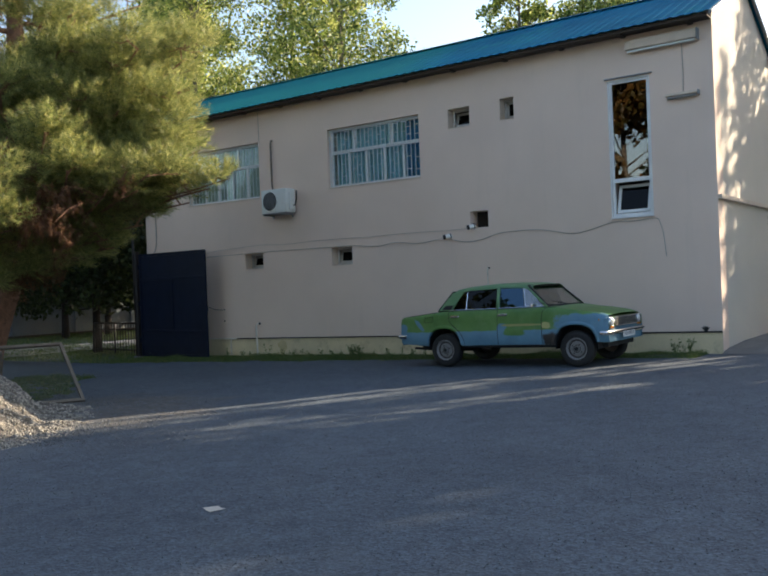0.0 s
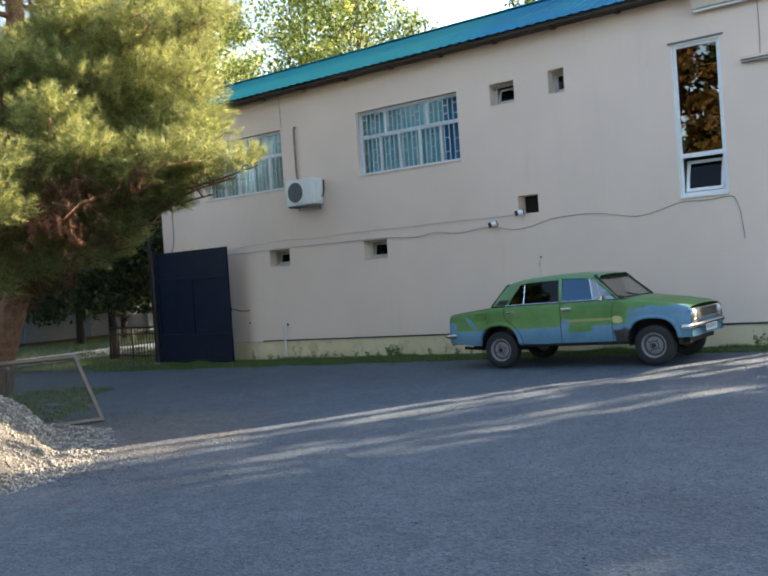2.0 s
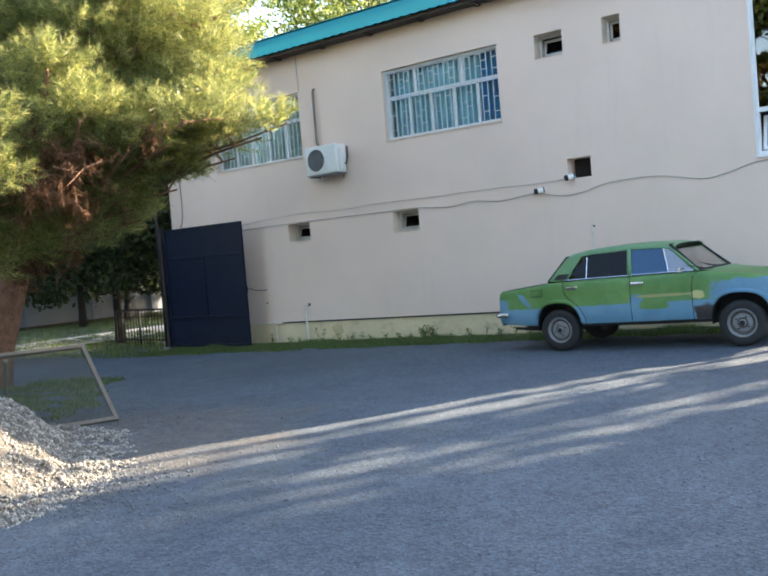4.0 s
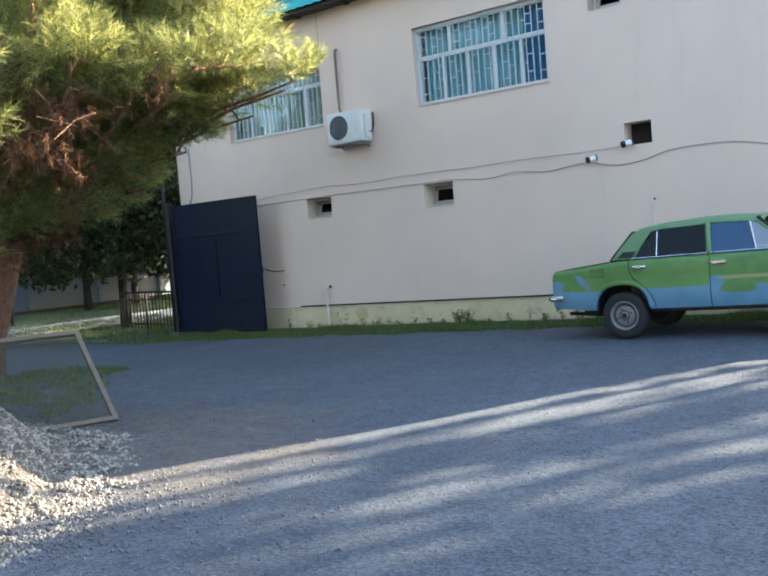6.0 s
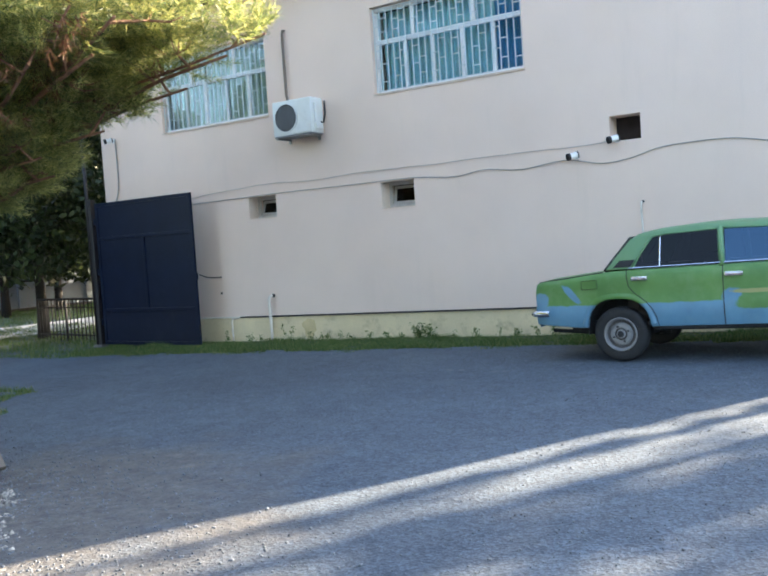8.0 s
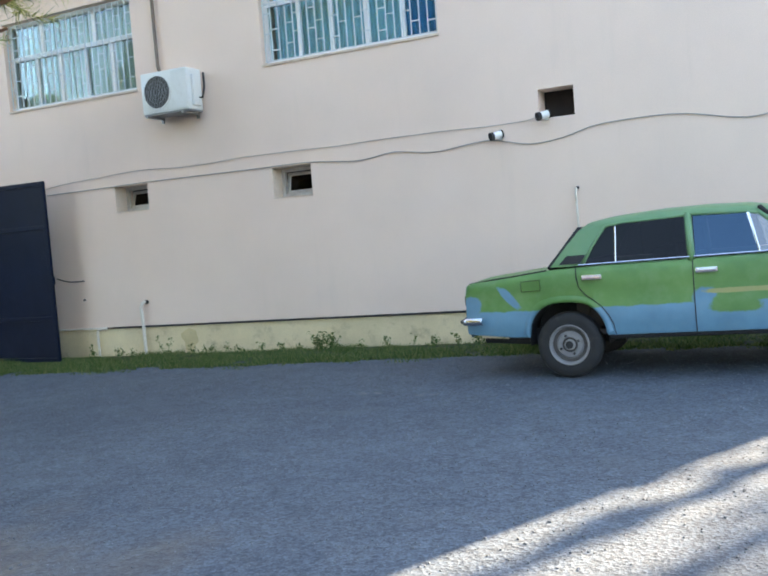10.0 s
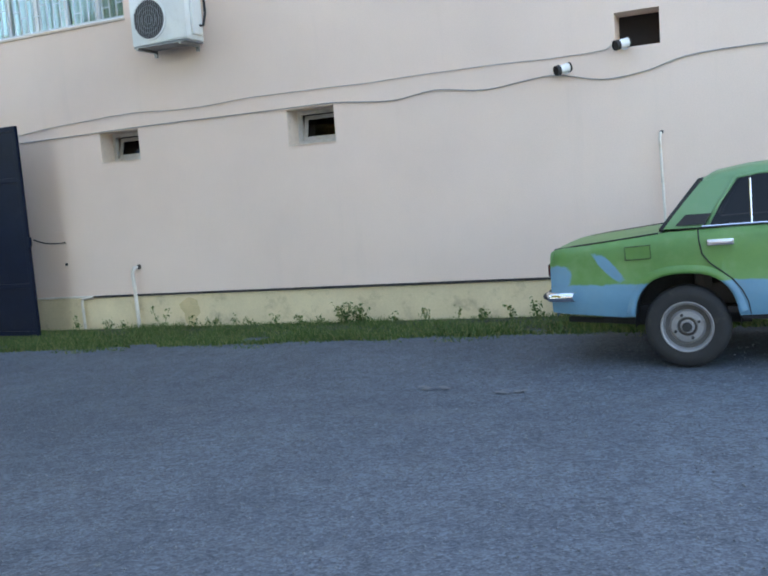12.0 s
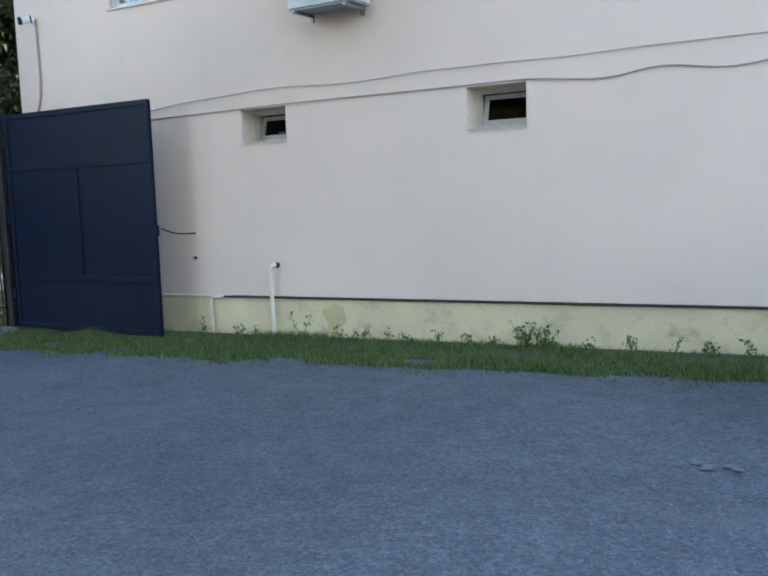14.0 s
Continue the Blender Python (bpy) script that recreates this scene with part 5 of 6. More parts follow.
        for y in (-0.45, 0.45):
            part("bumper_iron", Geo().box(min(x, x - s * 0.14), max(x, x - s * 0.14), y - 0.02, y + 0.02, 0.515, 0.545), M_BLACK, car)
    gr = Geo().box(3.088, 3.10, -0.46, 0.46, 0.62, 0.81)
    part("grille", gr, M_BLACK, car, "dark radiator grille")
    for k in range(9):
        z = 0.632 + 0.0205 * k
        part("grille_slat", Geo().box(3.10, 3.112, -0.45, 0.45, z, z + 0.007), M_STEEL, car)
    part("grille_frame", Geo().tube([(3.108, -0.47, 0.62), (3.108, 0.47, 0.62), (3.108, 0.47, 0.815), (3.108, -0.47, 0.815), (3.108, -0.47, 0.62)], 0.010, 6), M_CHROME, car)
    for y in (-0.60, 0.60):
        h = part("headlamp", Geo().lathe([(0.001, 0.045), (0.05, 0.04), (0.082, 0.022), (0.088, 0.0)], (3.09, y, 0.725), (1, 0, 0), 28), M_LAMP, car, "round glass headlamp", smooth=True)
        part("bezel", Geo().lathe([(0.105, -0.03), (0.108, 0.016), (0.098, 0.028), (0.088, 0.012)], (3.09, y, 0.725), (1, 0, 0), 28), M_CHROME, h, "chrome ring", smooth=True)
        part("indicator", Geo().box(3.085, 3.112, y - 0.07, y + 0.07, 0.59, 0.62), M_AMBER, car, "amber indicator", bevel=0.006)
        part("tail_lamp", Geo().box(-0.965, -0.92, y - 0.06, y + 0.085, 0.68, 0.79), M_REDLENS, car, "red tail lamp", bevel=0.01)
        part("side_repeater", Geo().lathe([(0.022, 0.0), (0.018, 0.012), (0.001, 0.014)], (2.86, 0.787 * (1 if y > 0 else -1), 0.77), (0, 1 if y > 0 else -1, 0), 12), M_AMBER, car)
    pl = part("number_plate", Geo().box(3.165, 3.172, -0.26, 0.26, 0.43, 0.54), M_WHITE, car, "white number plate, its figures too blurred to read", bevel=0.003)
    for k in range(7):
        part("plate_mark", Geo().box(3.1725, 3.1735, -0.22 + 0.064 * k, -0.185 + 0.064 * k, 0.455, 0.515), M_GREYPLASTIC, pl)
    part("filler_flap", Geo().grid([[(-0.38 + 0.17 * i, -0.790 - 0.004, 0.79 + 0.10 * j) for i in (0, 1)] for j in (0, 1)]), M_CAR, car)
    part("flap_seam", Geo().tube([(-0.38, -0.7945, 0.79), (-0.21, -0.7955, 0.79), (-0.21, -0.7955, 0.89), (-0.38, -0.7945, 0.89), (-0.38, -0.7945, 0.79)], 0.003, 5), M_BLACK, car, "thin dark gap round the filler flap")
    part("underbody", Geo().box(-0.6, 2.95, -0.56, 0.56, 0.30, 0.42), M_BLACK, car)
    part("exhaust", Geo().tube([(-0.9, -0.35, 0.30), (-0.3, -0.35, 0.26), (0.4, -0.3, 0.26)], 0.022, 8), M_BLACK, car)
    part("sill_trim", Geo().tube([(0.36, -0.765, 0.350), (2.05, -0.765, 0.350)], 0.02, 6), M_BLACK, car)
    for c, r in ((0.0, 0.345), (base, 0.355)):
        for s in (-1, 1):
            ring = [(c + q, 0.285 + r * max(0.0, 1 - (abs(q) / r) ** 2.6) ** (1 / 2.6) * 1.10) for q in [r * math.cos(math.pi * k / 24) for k in range(25)]]
            lining = Geo().grid([[(x, s * 0.755, z) for x, z in ring], [(x, s * 0.45, z) for x, z in ring]])
            lining.add([(x, s * 0.45, z) for x, z in ring], [tuple(range(25))])
            part("wheel_arch", lining, M_BLACK, car)
    # wheels
    def wheel(x, y, s, turn):
        tyre_prof = [(0.175, -0.075), (0.215, -0.083), (0.262, -0.080), (0.282, -0.062), (0.287, -0.03), (0.288, 0.0), (0.287, 0.03), (0.282, 0.062), (0.262, 0.080), (0.215, 0.083), (0.175, 0.075)]
        w = new("wheel", mesh_of("tyre", Geo().lathe(tyre_prof, (0, 0, 0), (0, 1, 0), 40), M_BLACK, smooth=True))
        w.parent = car
        w.location = (x, y, 0.287)
        tagged(w, "worn black tyre on a silver steel wheel")
        rim = Geo().lathe([(0.178, 0.080), (0.172, 0.086), (0.160, 0.078), (0.150, 0.045), (0.120, 0.040), (0.105, 0.058), (0.070, 0.062), (0.055, 0.050), (0.048, 0.052), (0.045, 0.075), (0.02, 0.082), (0.001, 0.083)], (0, 0, 0), (0, s, 0), 40)
        part("rim", rim, M_RIM, w, "silver steel rim", smooth="edges")
        for k in range(4):
            a = k * math.pi / 2 + 0.4
            part("wheel_nut", Geo().lathe([(0.001, 0.014), (0.010, 0.012), (0.011, 0.0)], (0.085 * math.cos(a), s * 0.061, 0.085 * math.sin(a)), (0, s, 0), 8), M_BLACK, w)
        part("hub_ring", Geo().lathe([(0.064, 0.0625), (0.056, 0.054), (0.047, 0.056)], (0, 0, 0), (0, s, 0), 28), M_RIMDARK, w, "dark ring round the hub")
        part("hub", Geo().lathe([(0.034, 0.080), (0.030, 0.092), (0.012, 0.094), (0.001, 0.094)], (0, 0, 0), (0, s, 0), 20), M_BLACK, w, "black hub cap", smooth="edges")
        part("rim_dish", Geo().lathe([(0.151, 0.047), (0.121, 0.042)], (0, 0, 0), (0, s, 0), 40), M_RIMDARK, w, "dark ring in the wheel's dish")
        w.rotation_euler.y = turn
    for k, (x, s) in enumerate(((0, -1), (0, 1), (base, -1), (base, 1))):
        wheel(x, s * 0.685, s, 0.5 * k)
    shape_body(car, lambda ob: ob.name.split(".")[0] != "wheel")
    car.matrix_basis = Matrix.Translation((-6.38, 14.36, gz(-6.38) + 0.005)) @ Matrix.Rotation(-math.atan(0.02), 4, "Y")


make_car()


# ---- trees ----
def limb(g, a, b, r0, r1, bend, rnd, n=5, sides=7):
    a, b = Vector(a), Vector(b)
    pts, rad = [], []
    off = Vector((rnd.uniform(-1, 1), rnd.uniform(-1, 1), rnd.uniform(-0.6, 0.6))) * bend
    for i in range(n + 1):
        f = i / n
        pts.append(a.lerp(b, f) + off * math.sin(f * math.pi))
        rad.append(r0 + (r1 - r0) * f)
    g.tube(pts, rad, sides)
    return pts


def broadleaf(label, x, y, height, radius, low, count, leaf, material, seed, trunk_r=0.2, clumps=60, bark=None, tip=0.6, puff=1.0, forks=2, sway=0.4):
    """Trunk, limbs and a crown of small leaves gathered in uneven clumps. low: where the crown begins."""
    rnd = random.Random(seed)
    z0 = gz(x) - 0.1
    t = thing("tree", label, "tree")
    g = Geo()
    lean = (rnd.uniform(-sway, sway), rnd.uniform(-sway, sway))
    spine = [(x + lean[0] * f * f, y + lean[1] * f * f, z0 + (height * 0.93) * f) for f in [i / 8 for i in range(9)]]
    g.tube(spine, [trunk_r * (1.15 if i == 0 else 1 - 0.11 * i) for i in range(9)], 10)
    centres = []
    for k in range(clumps):
        f = rnd.random() ** 0.85
        z = low + (height - low) * f
        shape = math.sin(math.pi * min(1.0, (0.12 + 0.88 * f) ** tip)) ** 0.7
        a, r = rnd.uniform(0, 2 * math.pi), radius * shape * math.sqrt(rnd.uniform(0.05, 1.0)) * rnd.uniform(0.75, 1.15)
        c = Vector((x + lean[0] * f + r * math.cos(a), y + lean[1] * f + r * math.sin(a), z))
        centres.append((c, puff * radius * rnd.uniform(0.16, 0.34)))
        s = Vector((x + lean[0] * f * f * 0.8, y + lean[1] * f * f * 0.8, max(z0 + 1.0, low, z - 0.5 * r - 0.3)))
        if k % forks == 0:
            limb(g, s, c, max(0.02, trunk_r * 0.28 * (1 - 0.6 * f)), 0.012, 0.25, rnd)
    part("trunk", g, bark or M_BARK2, t, smooth=True)
    per, cs = count // clumps, []
    for c, r in centres:
        d = unit(per) * (RNG.random((per, 1)) ** 0.45) * r * np.array([1.0, 1.0, 0.8])
        cs.append(np.array(c) + d)
    cloud("crown", leaves(np.concatenate(cs), leaf), 4, material, t)
    return t


def pine():
    """Large pine beside the heap: leaning trunk, whorls of long limbs, dense needle tufts at their ends."""
    rnd = random.Random(11)
    bx, by = -15.2, 10.2
    t = thing("pine_tree", "large pine with a leaning reddish trunk and sunlit yellow-green needles", "tree")
    heights = [0, 0.6, 1.3, 2.2, 3.4, 5.0, 7.0, 9.0, 11.0, 13.0]
    axis = [(bx, by, gz(bx) - 0.15)] + [(bx + 0.8 * o, by + 0.55 * o, gz(bx) + h) for h, o in zip(heights[1:], (0.15, 0.40, 0.70, 0.86, 0.92, 0.94, 0.95, 0.95, 0.95))]
    g = Geo()
    g.tube(axis, [0.32, 0.265, 0.245, 0.23, 0.22, 0.20, 0.165, 0.125, 0.08, 0.03], 14)

    def spine(h):
        for a, b in zip(axis, axis[1:]):
            if h <= b[2]:
                f = (h - a[2]) / (b[2] - a[2])
                return Vector(a).lerp(Vector(b), f)
        return Vector(axis[-1])

    base, way, dead_b, dead_w = [], [], [], []
    twigs = Geo()

    def pad(c, rx, rz, shoots):
        """A puff of needle-covered shoots that point out and up from its middle."""
        if (Vector(c) - Vector((-10.2, 8.35, 2.65))).length < 0.7:
            return
        n = unit(shoots)
        n[:, 2] = np.where(n[:, 2] < -0.35, -n[:, 2], n[:, 2])
        p = np.array(c) + n * np.array([rx, rx, rz]) * (RNG.random((shoots, 1)) ** 0.35)
        d = n * np.array([1.0, 1.0, 0.8]) + np.array([0, 0, 0.35]) + RNG.normal(size=(shoots, 3)) * 0.3
        d /= np.linalg.norm(d, axis=1, keepdims=True)
        for q in (0.0, 0.25, 0.5, 0.75, 1.0):
            base.append(p + d * 0.20 * q)
            way.append(d * (0.5 + 0.5 * q))
        for k in range(5):
            e = p[k]
            twigs.tube([c, (Vector(c) + Vector(e)) / 2 + Vector((0, 0, -0.04)), e], [0.010, 0.007, 0.003], 4, cap=False)

    def bough(s, e, sag, r, puffs, size, shoots):
        s, e = Vector(s), Vector(e)
        pts = [s.lerp(e, u) + Vector((0, 0, -sag * math.sin(u * math.pi))) + Vector((rnd.uniform(-.08, .08), rnd.uniform(-.08, .08), rnd.uniform(-.04, .04))) * (1 if 0 < u < 1 else 0) for u in [i / 7 for i in range(8)]]
        g.tube(pts, [r * (1 - 0.88 * i / 7) + 0.006 for i in range(8)], 7)
        side = (e - s).cross(Vector((0, 0, 1))).normalized()
        for k in range(puffs):
            u = 0.36 + 0.64 * (k + rnd.random()) / puffs
            i = min(6, int(u * 7))
            o = pts[i].lerp(pts[i + 1], min(1.0, u * 7 - i))
            c = o + side * rnd.uniform(-1, 1) * (e - s).length * 0.17 * (1.3 - u) + Vector((0, 0, rnd.uniform(0.0, 0.25)))
            twigs.tube([o, c], [0.016, 0.010], 5, cap=False)
            pad(c, size * rnd.uniform(0.7, 1.15), size * rnd.uniform(0.42, 0.62), shoots)
        for k in range(7):
            u = rnd.uniform(0.12, 0.5)
            i = min(6, int(u * 7))
            o = pts[i]
            q2 = o + Vector((rnd.uniform(-1, 1), rnd.uniform(-1, 1), rnd.uniform(-0.9, 0.3))) * 0.55
            twigs.tube([o, (o + q2) / 2 + Vector((0, 0, 0.05)), q2], [0.010, 0.007, 0.003], 4, cap=False)
            q = np.linspace(0.3, 1.0, 14)[:, None]
            dead_b.append(np.array(o) * (1 - q) + np.array(q2) * q + RNG.normal(size=(14, 3)) * 0.06)
            dead_w.append(np.repeat([[0.0, 0.0, -0.7]], 14, 0))

    # the long low boughs over the yard: sunlit ones above the building's shade, dark ones within it
    for e, h in (((-8.7, 9.2, 3.25), 3.0), ((-9.1, 9.3, 3.05), 2.8), ((-9.5, 9.0, 3.0), 2.8), ((-8.9, 10.4, 3.75), 3.3), ((-9.9, 10.2, 4.15), 3.8), ((-9.9, 9.0, 3.55), 3.1), ((-10.3, 9.9, 3.6), 3.2), ((-9.4, 8.3, 3.3), 2.9), ((-9.3, 9.9, 3.5), 3.2), ((-9.6, 9.4, 3.25), 3.0), ((-9.6, 8.1, 3.85), 3.5),
                 ((-9.5, 6.9, 3.15), 2.9), ((-9.5, 6.5, 2.65), 2.5), ((-9.8, 6.5, 2.1), 2.3), ((-10.1, 6.3, 1.85), 2.2), ((-10.4, 9.4, 4.7), 4.2), ((-10.3, 10.6, 5.2), 4.8), ((-11.0, 8.2, 4.9), 4.4), ((-10.9, 9.6, 6.1), 5.6), ((-12.2, 6.6, 4.2), 3.7), ((-9.9, 11.1, 5.55), 4.9), ((-10.0, 10.3, 4.95), 4.2), ((-9.4, 10.5, 4.79), 4.1), ((-10.7, 10.4, 5.71), 5.0), ((-10.9, 9.6, 5.05), 4.3), ((-9.4, 10.2, 4.18), 3.5), ((-9.7, 9.9, 5.44), 4.7), ((-11.1, 9.4, 5.57), 4.9), ((-10.2, 11.5, 5.92), 5.2), ((-10.0, 9.7, 4.45), 3.7)):
        bough(spine(h), e, 0.25, 0.06, 6, 0.56, 88)
    for e, h in (((-8.6, 10.3, 3.10), 2.9), ((-9.3, 10.5, 2.95), 2.75), ((-10.0, 10.1, 2.62), 2.5), ((-10.4, 9.7, 2.40), 2.3), ((-10.9, 10.2, 2.30), 2.2), ((-11.7, 10.4, 2.25), 2.2), ((-10.7, 9.1, 2.15), 2.2), ((-11.8, 9.3, 2.2), 2.1)):
        bough(spine(h), e, 0.10, 0.045, 6, 0.42, 62)
    bough(spine(3.0), (-8.2, 10.35, 3.22), 0.12, 0.03, 4, 0.26, 34)
    h, k = 2.6, 0
    while h < 12.6:
        f = (h - 2.2) / 10.6
        a = k * 2.399 + rnd.uniform(-0.3, 0.3)
        reach = (4.7 - 3.6 * f) * rnd.uniform(0.75, 1.05)
        if h < 5.6:
            reach *= 0.62
        s = spine(h)
        high = h > 7.0
        bough(s, s + Vector((math.cos(a) * reach, math.sin(a) * reach, reach * (0.05 + 0.28 * f))), 0.3 * (1 - f), 0.05, 3 if high else 4, 0.62 if high else 0.58, 50 if high else 80)
        h += 0.40 if h < 4.4 else (0.22 if not high else 0.34)
        k += 1
    # dead inner growth: bare forked twigs hung with dry needles
    for k in range(58):
        o = Vector((-10.3, 8.4, 2.7)) + Vector((rnd.gauss(0, 0.65), rnd.gauss(0, 0.45), rnd.gauss(0, 0.28)))
        if k > 26:
            o = Vector((-11.2, 8.9, 3.3)) + Vector((rnd.gauss(0, 0.7), rnd.gauss(0, 0.6), rnd.gauss(0, 0.5)))
        w = Vector((rnd.uniform(-0.4, 1), rnd.uniform(-1, 0.5), rnd.uniform(-0.7, 0.2))) * 0.5
        twigs.tube([o - w, o + Vector((0, 0, 0.05)), o + w], [0.011, 0.008, 0.003], 4, cap=False)
        twigs.tube([o, o + w * 0.6 + Vector((rnd.uniform(-0.2, 0.2), rnd.uniform(-0.2, 0.2), 0.15))], [0.006, 0.003], 4, cap=False)
        q = np.linspace(-0.6, 1.0, 16)[:, None]
        dead_b.append(np.array(o) + np.array(w) * q + RNG.normal(size=(16, 3)) * 0.07)
        dead_w.append(np.repeat([[0.0, 0.0, -0.8]], 16, 0))
    part("trunk", g, M_BARK, t, "reddish scaly bark", smooth=True)
    part("twig_work", twigs, M_BARK, t)
    cloud("crown", needles(np.concatenate(base), np.concatenate(way), 0.145, 0.0031, 12), 3, M_NEEDLE, t, "yellow-green needles")
    cloud("dry_needles", needles(np.concatenate(dead_b), np.concatenate(dead_w), 0.13, 0.0048, 9), 3, M_DEADNEEDLE, t, "rust-brown dry needles")


pine()
# dark trees beyond the gate, tall trees behind the roof, unseen trees added to break the low sun
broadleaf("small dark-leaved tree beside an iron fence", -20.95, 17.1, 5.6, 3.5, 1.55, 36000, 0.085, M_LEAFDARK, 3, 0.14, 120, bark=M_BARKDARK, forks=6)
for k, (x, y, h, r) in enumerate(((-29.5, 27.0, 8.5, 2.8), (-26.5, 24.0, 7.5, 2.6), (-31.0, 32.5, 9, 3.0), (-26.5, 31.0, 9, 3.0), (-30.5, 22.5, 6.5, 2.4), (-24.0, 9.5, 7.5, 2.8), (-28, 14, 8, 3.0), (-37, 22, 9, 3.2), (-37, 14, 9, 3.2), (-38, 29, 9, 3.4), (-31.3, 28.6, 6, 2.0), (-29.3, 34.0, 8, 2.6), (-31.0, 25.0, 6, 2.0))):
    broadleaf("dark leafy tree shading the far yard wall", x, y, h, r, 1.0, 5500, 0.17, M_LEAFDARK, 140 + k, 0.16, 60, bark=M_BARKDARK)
for k, (x, y, h, r) in enumerate(((-31.5, 30, 19, 3.6), (-27.5, 27.5, 18.5, 3.3), (-24.0, 30, 19, 3.4), (-20.3, 28.5, 18, 3.1), (-36, 33, 18, 4.0), (-41, 30, 15, 4.0))):
    broadleaf("tall poplar with sunlit yellow-green leaves behind the roof", x, y, h, r, 3.5, 27000, 0.078, M_LEAF, 20 + k, 0.22, 190, tip=0.8, puff=0.95)
for k, (x, y, h, r) in enumerate(((-14.6, 33.5, 16.5, 2.2), (-12.2, 35, 16.5, 2.3), (-10.4, 36, 15.5, 2.0))):
    broadleaf("tall leafy tree standing behind the roof", x, y, h, r, 4, 20000, 0.082, M_LEAF, 40 + k, 0.2, 130, tip=0.8, puff=0.9)
for k, (x, y, h, r) in enumerate(((-18.6, 36, 11.6, 1.0), (-17.2, 38, 11.8, 1.1), (-16.0, 37, 12.6, 0.9))):
    broadleaf("slender tree top showing above the roof", x, y, h, r, 5, 2600, 0.12, M_LEAF, 50 + k, 0.12, 30, tip=0.8)
FINE = (0, 9, 10, 12, 13, 16, 20, 21, 22)     # those whose leaves dapple the side wall and the yard
# out-of-view trees, placed and thinned only to shape sun on wall and ground
for k, (x, y, h, r, n) in enumerate(((2.4, 27.3, 11.3, 1.25, 2600), (9.3, 24.2, 14, 3.4, 15000), (11.6, 27.0, 15, 3.6, 15000), (15.5, 24.0, 14, 3.6, 13000), (19.5, 27, 15, 4, 12000), (9.5, 20.0, 12, 2.8, 9000), (14.5, 19, 12, 3.2, 9000), (24, 24, 14, 4, 9000), (12.5, 22.5, 10, 2.6, 8000), (2.6, 31.5, 11, 2.3, 26000), (1.9, 35.5, 11, 2.1, 20000), (3.5, 39, 12, 2.4, 8000), (1.7, 27.6, 9.0, 1.3, 6500), (3.4, 29.2, 9.2, 1.5, 6000), (7.6, 24.4, 13, 2.0, 26000), (7.0, 25.7, 14, 1.55, 28000), (3.35, 27.75, 11, 0.75, 900), (2.6, 33.6, 12, 1.6, 15000), (2.8, 40.8, 12, 1.9, 14000), (3.0, 44.0, 12, 2.0, 12000), (7.6, 31.2, 17, 1.2, 1700), (9.0, 32.6, 17, 1.6, 2900), (6.2, 31.9, 13, 0.6, 650))):
    broadleaf("unseen broad-leaved tree added to break the low sun", x, y, h, r, 1.6 if k else 3.5, n if k in FINE else int(n * 0.45), 0.12 if k in FINE else 0.18, M_LEAF, 60 + k, 0.2, 130, puff=1.1 if k in (0, 12, 13, 16, 20, 21, 22) else (0.55 if k in (9, 10) else 1.0))
# unseen slender poplars added in a row: their narrow columns draw long stripes of shade, the broader ones close the
# light off
for k, (s, p, r, n, h) in enumerate(((9.0, 0.33, 0.17, 1900, 16.5), (8.2, 0.83, 0.10, 1100, 16.0), (9.6, 1.19, 0.13, 1500, 16.5), (8.6, 1.66, 0.15, 1700, 16.0), (10.4, 2.04, 0.08, 900, 16.0),
                                     (12.8, 2.50, 0.26, 3600, 15.5), (12.5, 2.95, 0.40, 5600, 14.5), (10.5, 3.45, 0.50, 6500, 14.5), (14.0, 4.0, 0.8, 8000, 14.5), (11.0, 4.7, 1.0, 9000, 14.5))):
    broadleaf("unseen slender poplar added to stripe the yard with shade", XR + s * 0.478 + p * 0.878, YF + s * 0.878 - p * 0.478, h, r, 1.4, n, 0.07, M_LEAF, 170 + k, 0.10 if r < 0.2 else 0.17, 80, tip=0.9, puff=1.3, sway=0.03)
for k, (x, y, h, r, m) in enumerate(((-13.0, -9.0, 15, 4.3, M_LEAFORANGE), (-5.0, -13.0, 15, 3.8, M_LEAFDARK), (-9.0, -11.5, 15, 3.4, M_LEAFDARK), (-20.0, -9.0, 17, 4.2, M_LEAFDARK), (3.5, -13, 11, 3.4, M_LEAFDARK), (12, -11, 11, 3.6, M_LEAFDARK), (-30, -4, 10, 3.4, M_LEAFDARK))):
    broadleaf("tall tree on the far side of the yard", x, y, h, r, 0.6, 17000 if k == 0 else 9000, 0.2, m, 80 + k, 0.24, 90)


def conifer():
    t = thing("spruce_tree", "dark narrow spruce at the far end of the yard", "tree")
    x, y, h = -0.6, 45.0, 11.5
    part("trunk", Geo().tube([(x, y, 0), (x, y, h)], [0.2, 0.02], 8), M_BARK2, t)
    n = 5200
    f = RNG.random(n) ** 0.7
    z, a = 0.8 + f * (h - 0.8), RNG.uniform(0, 6.283, n)
    r = (1.0 - f) * 2.0 * RNG.uniform(0.3, 1.0, n)
    p = np.stack([x + r * np.cos(a), y + r * np.sin(a), z - 0.25 * r], 1)
    w = np.stack([np.cos(a), np.sin(a), np.full(n, -0.2)], 1)
    cloud("crown", needles(p, w, 0.28, 0.02, 8), 3, M_LEAFDARK, t)


conifer()


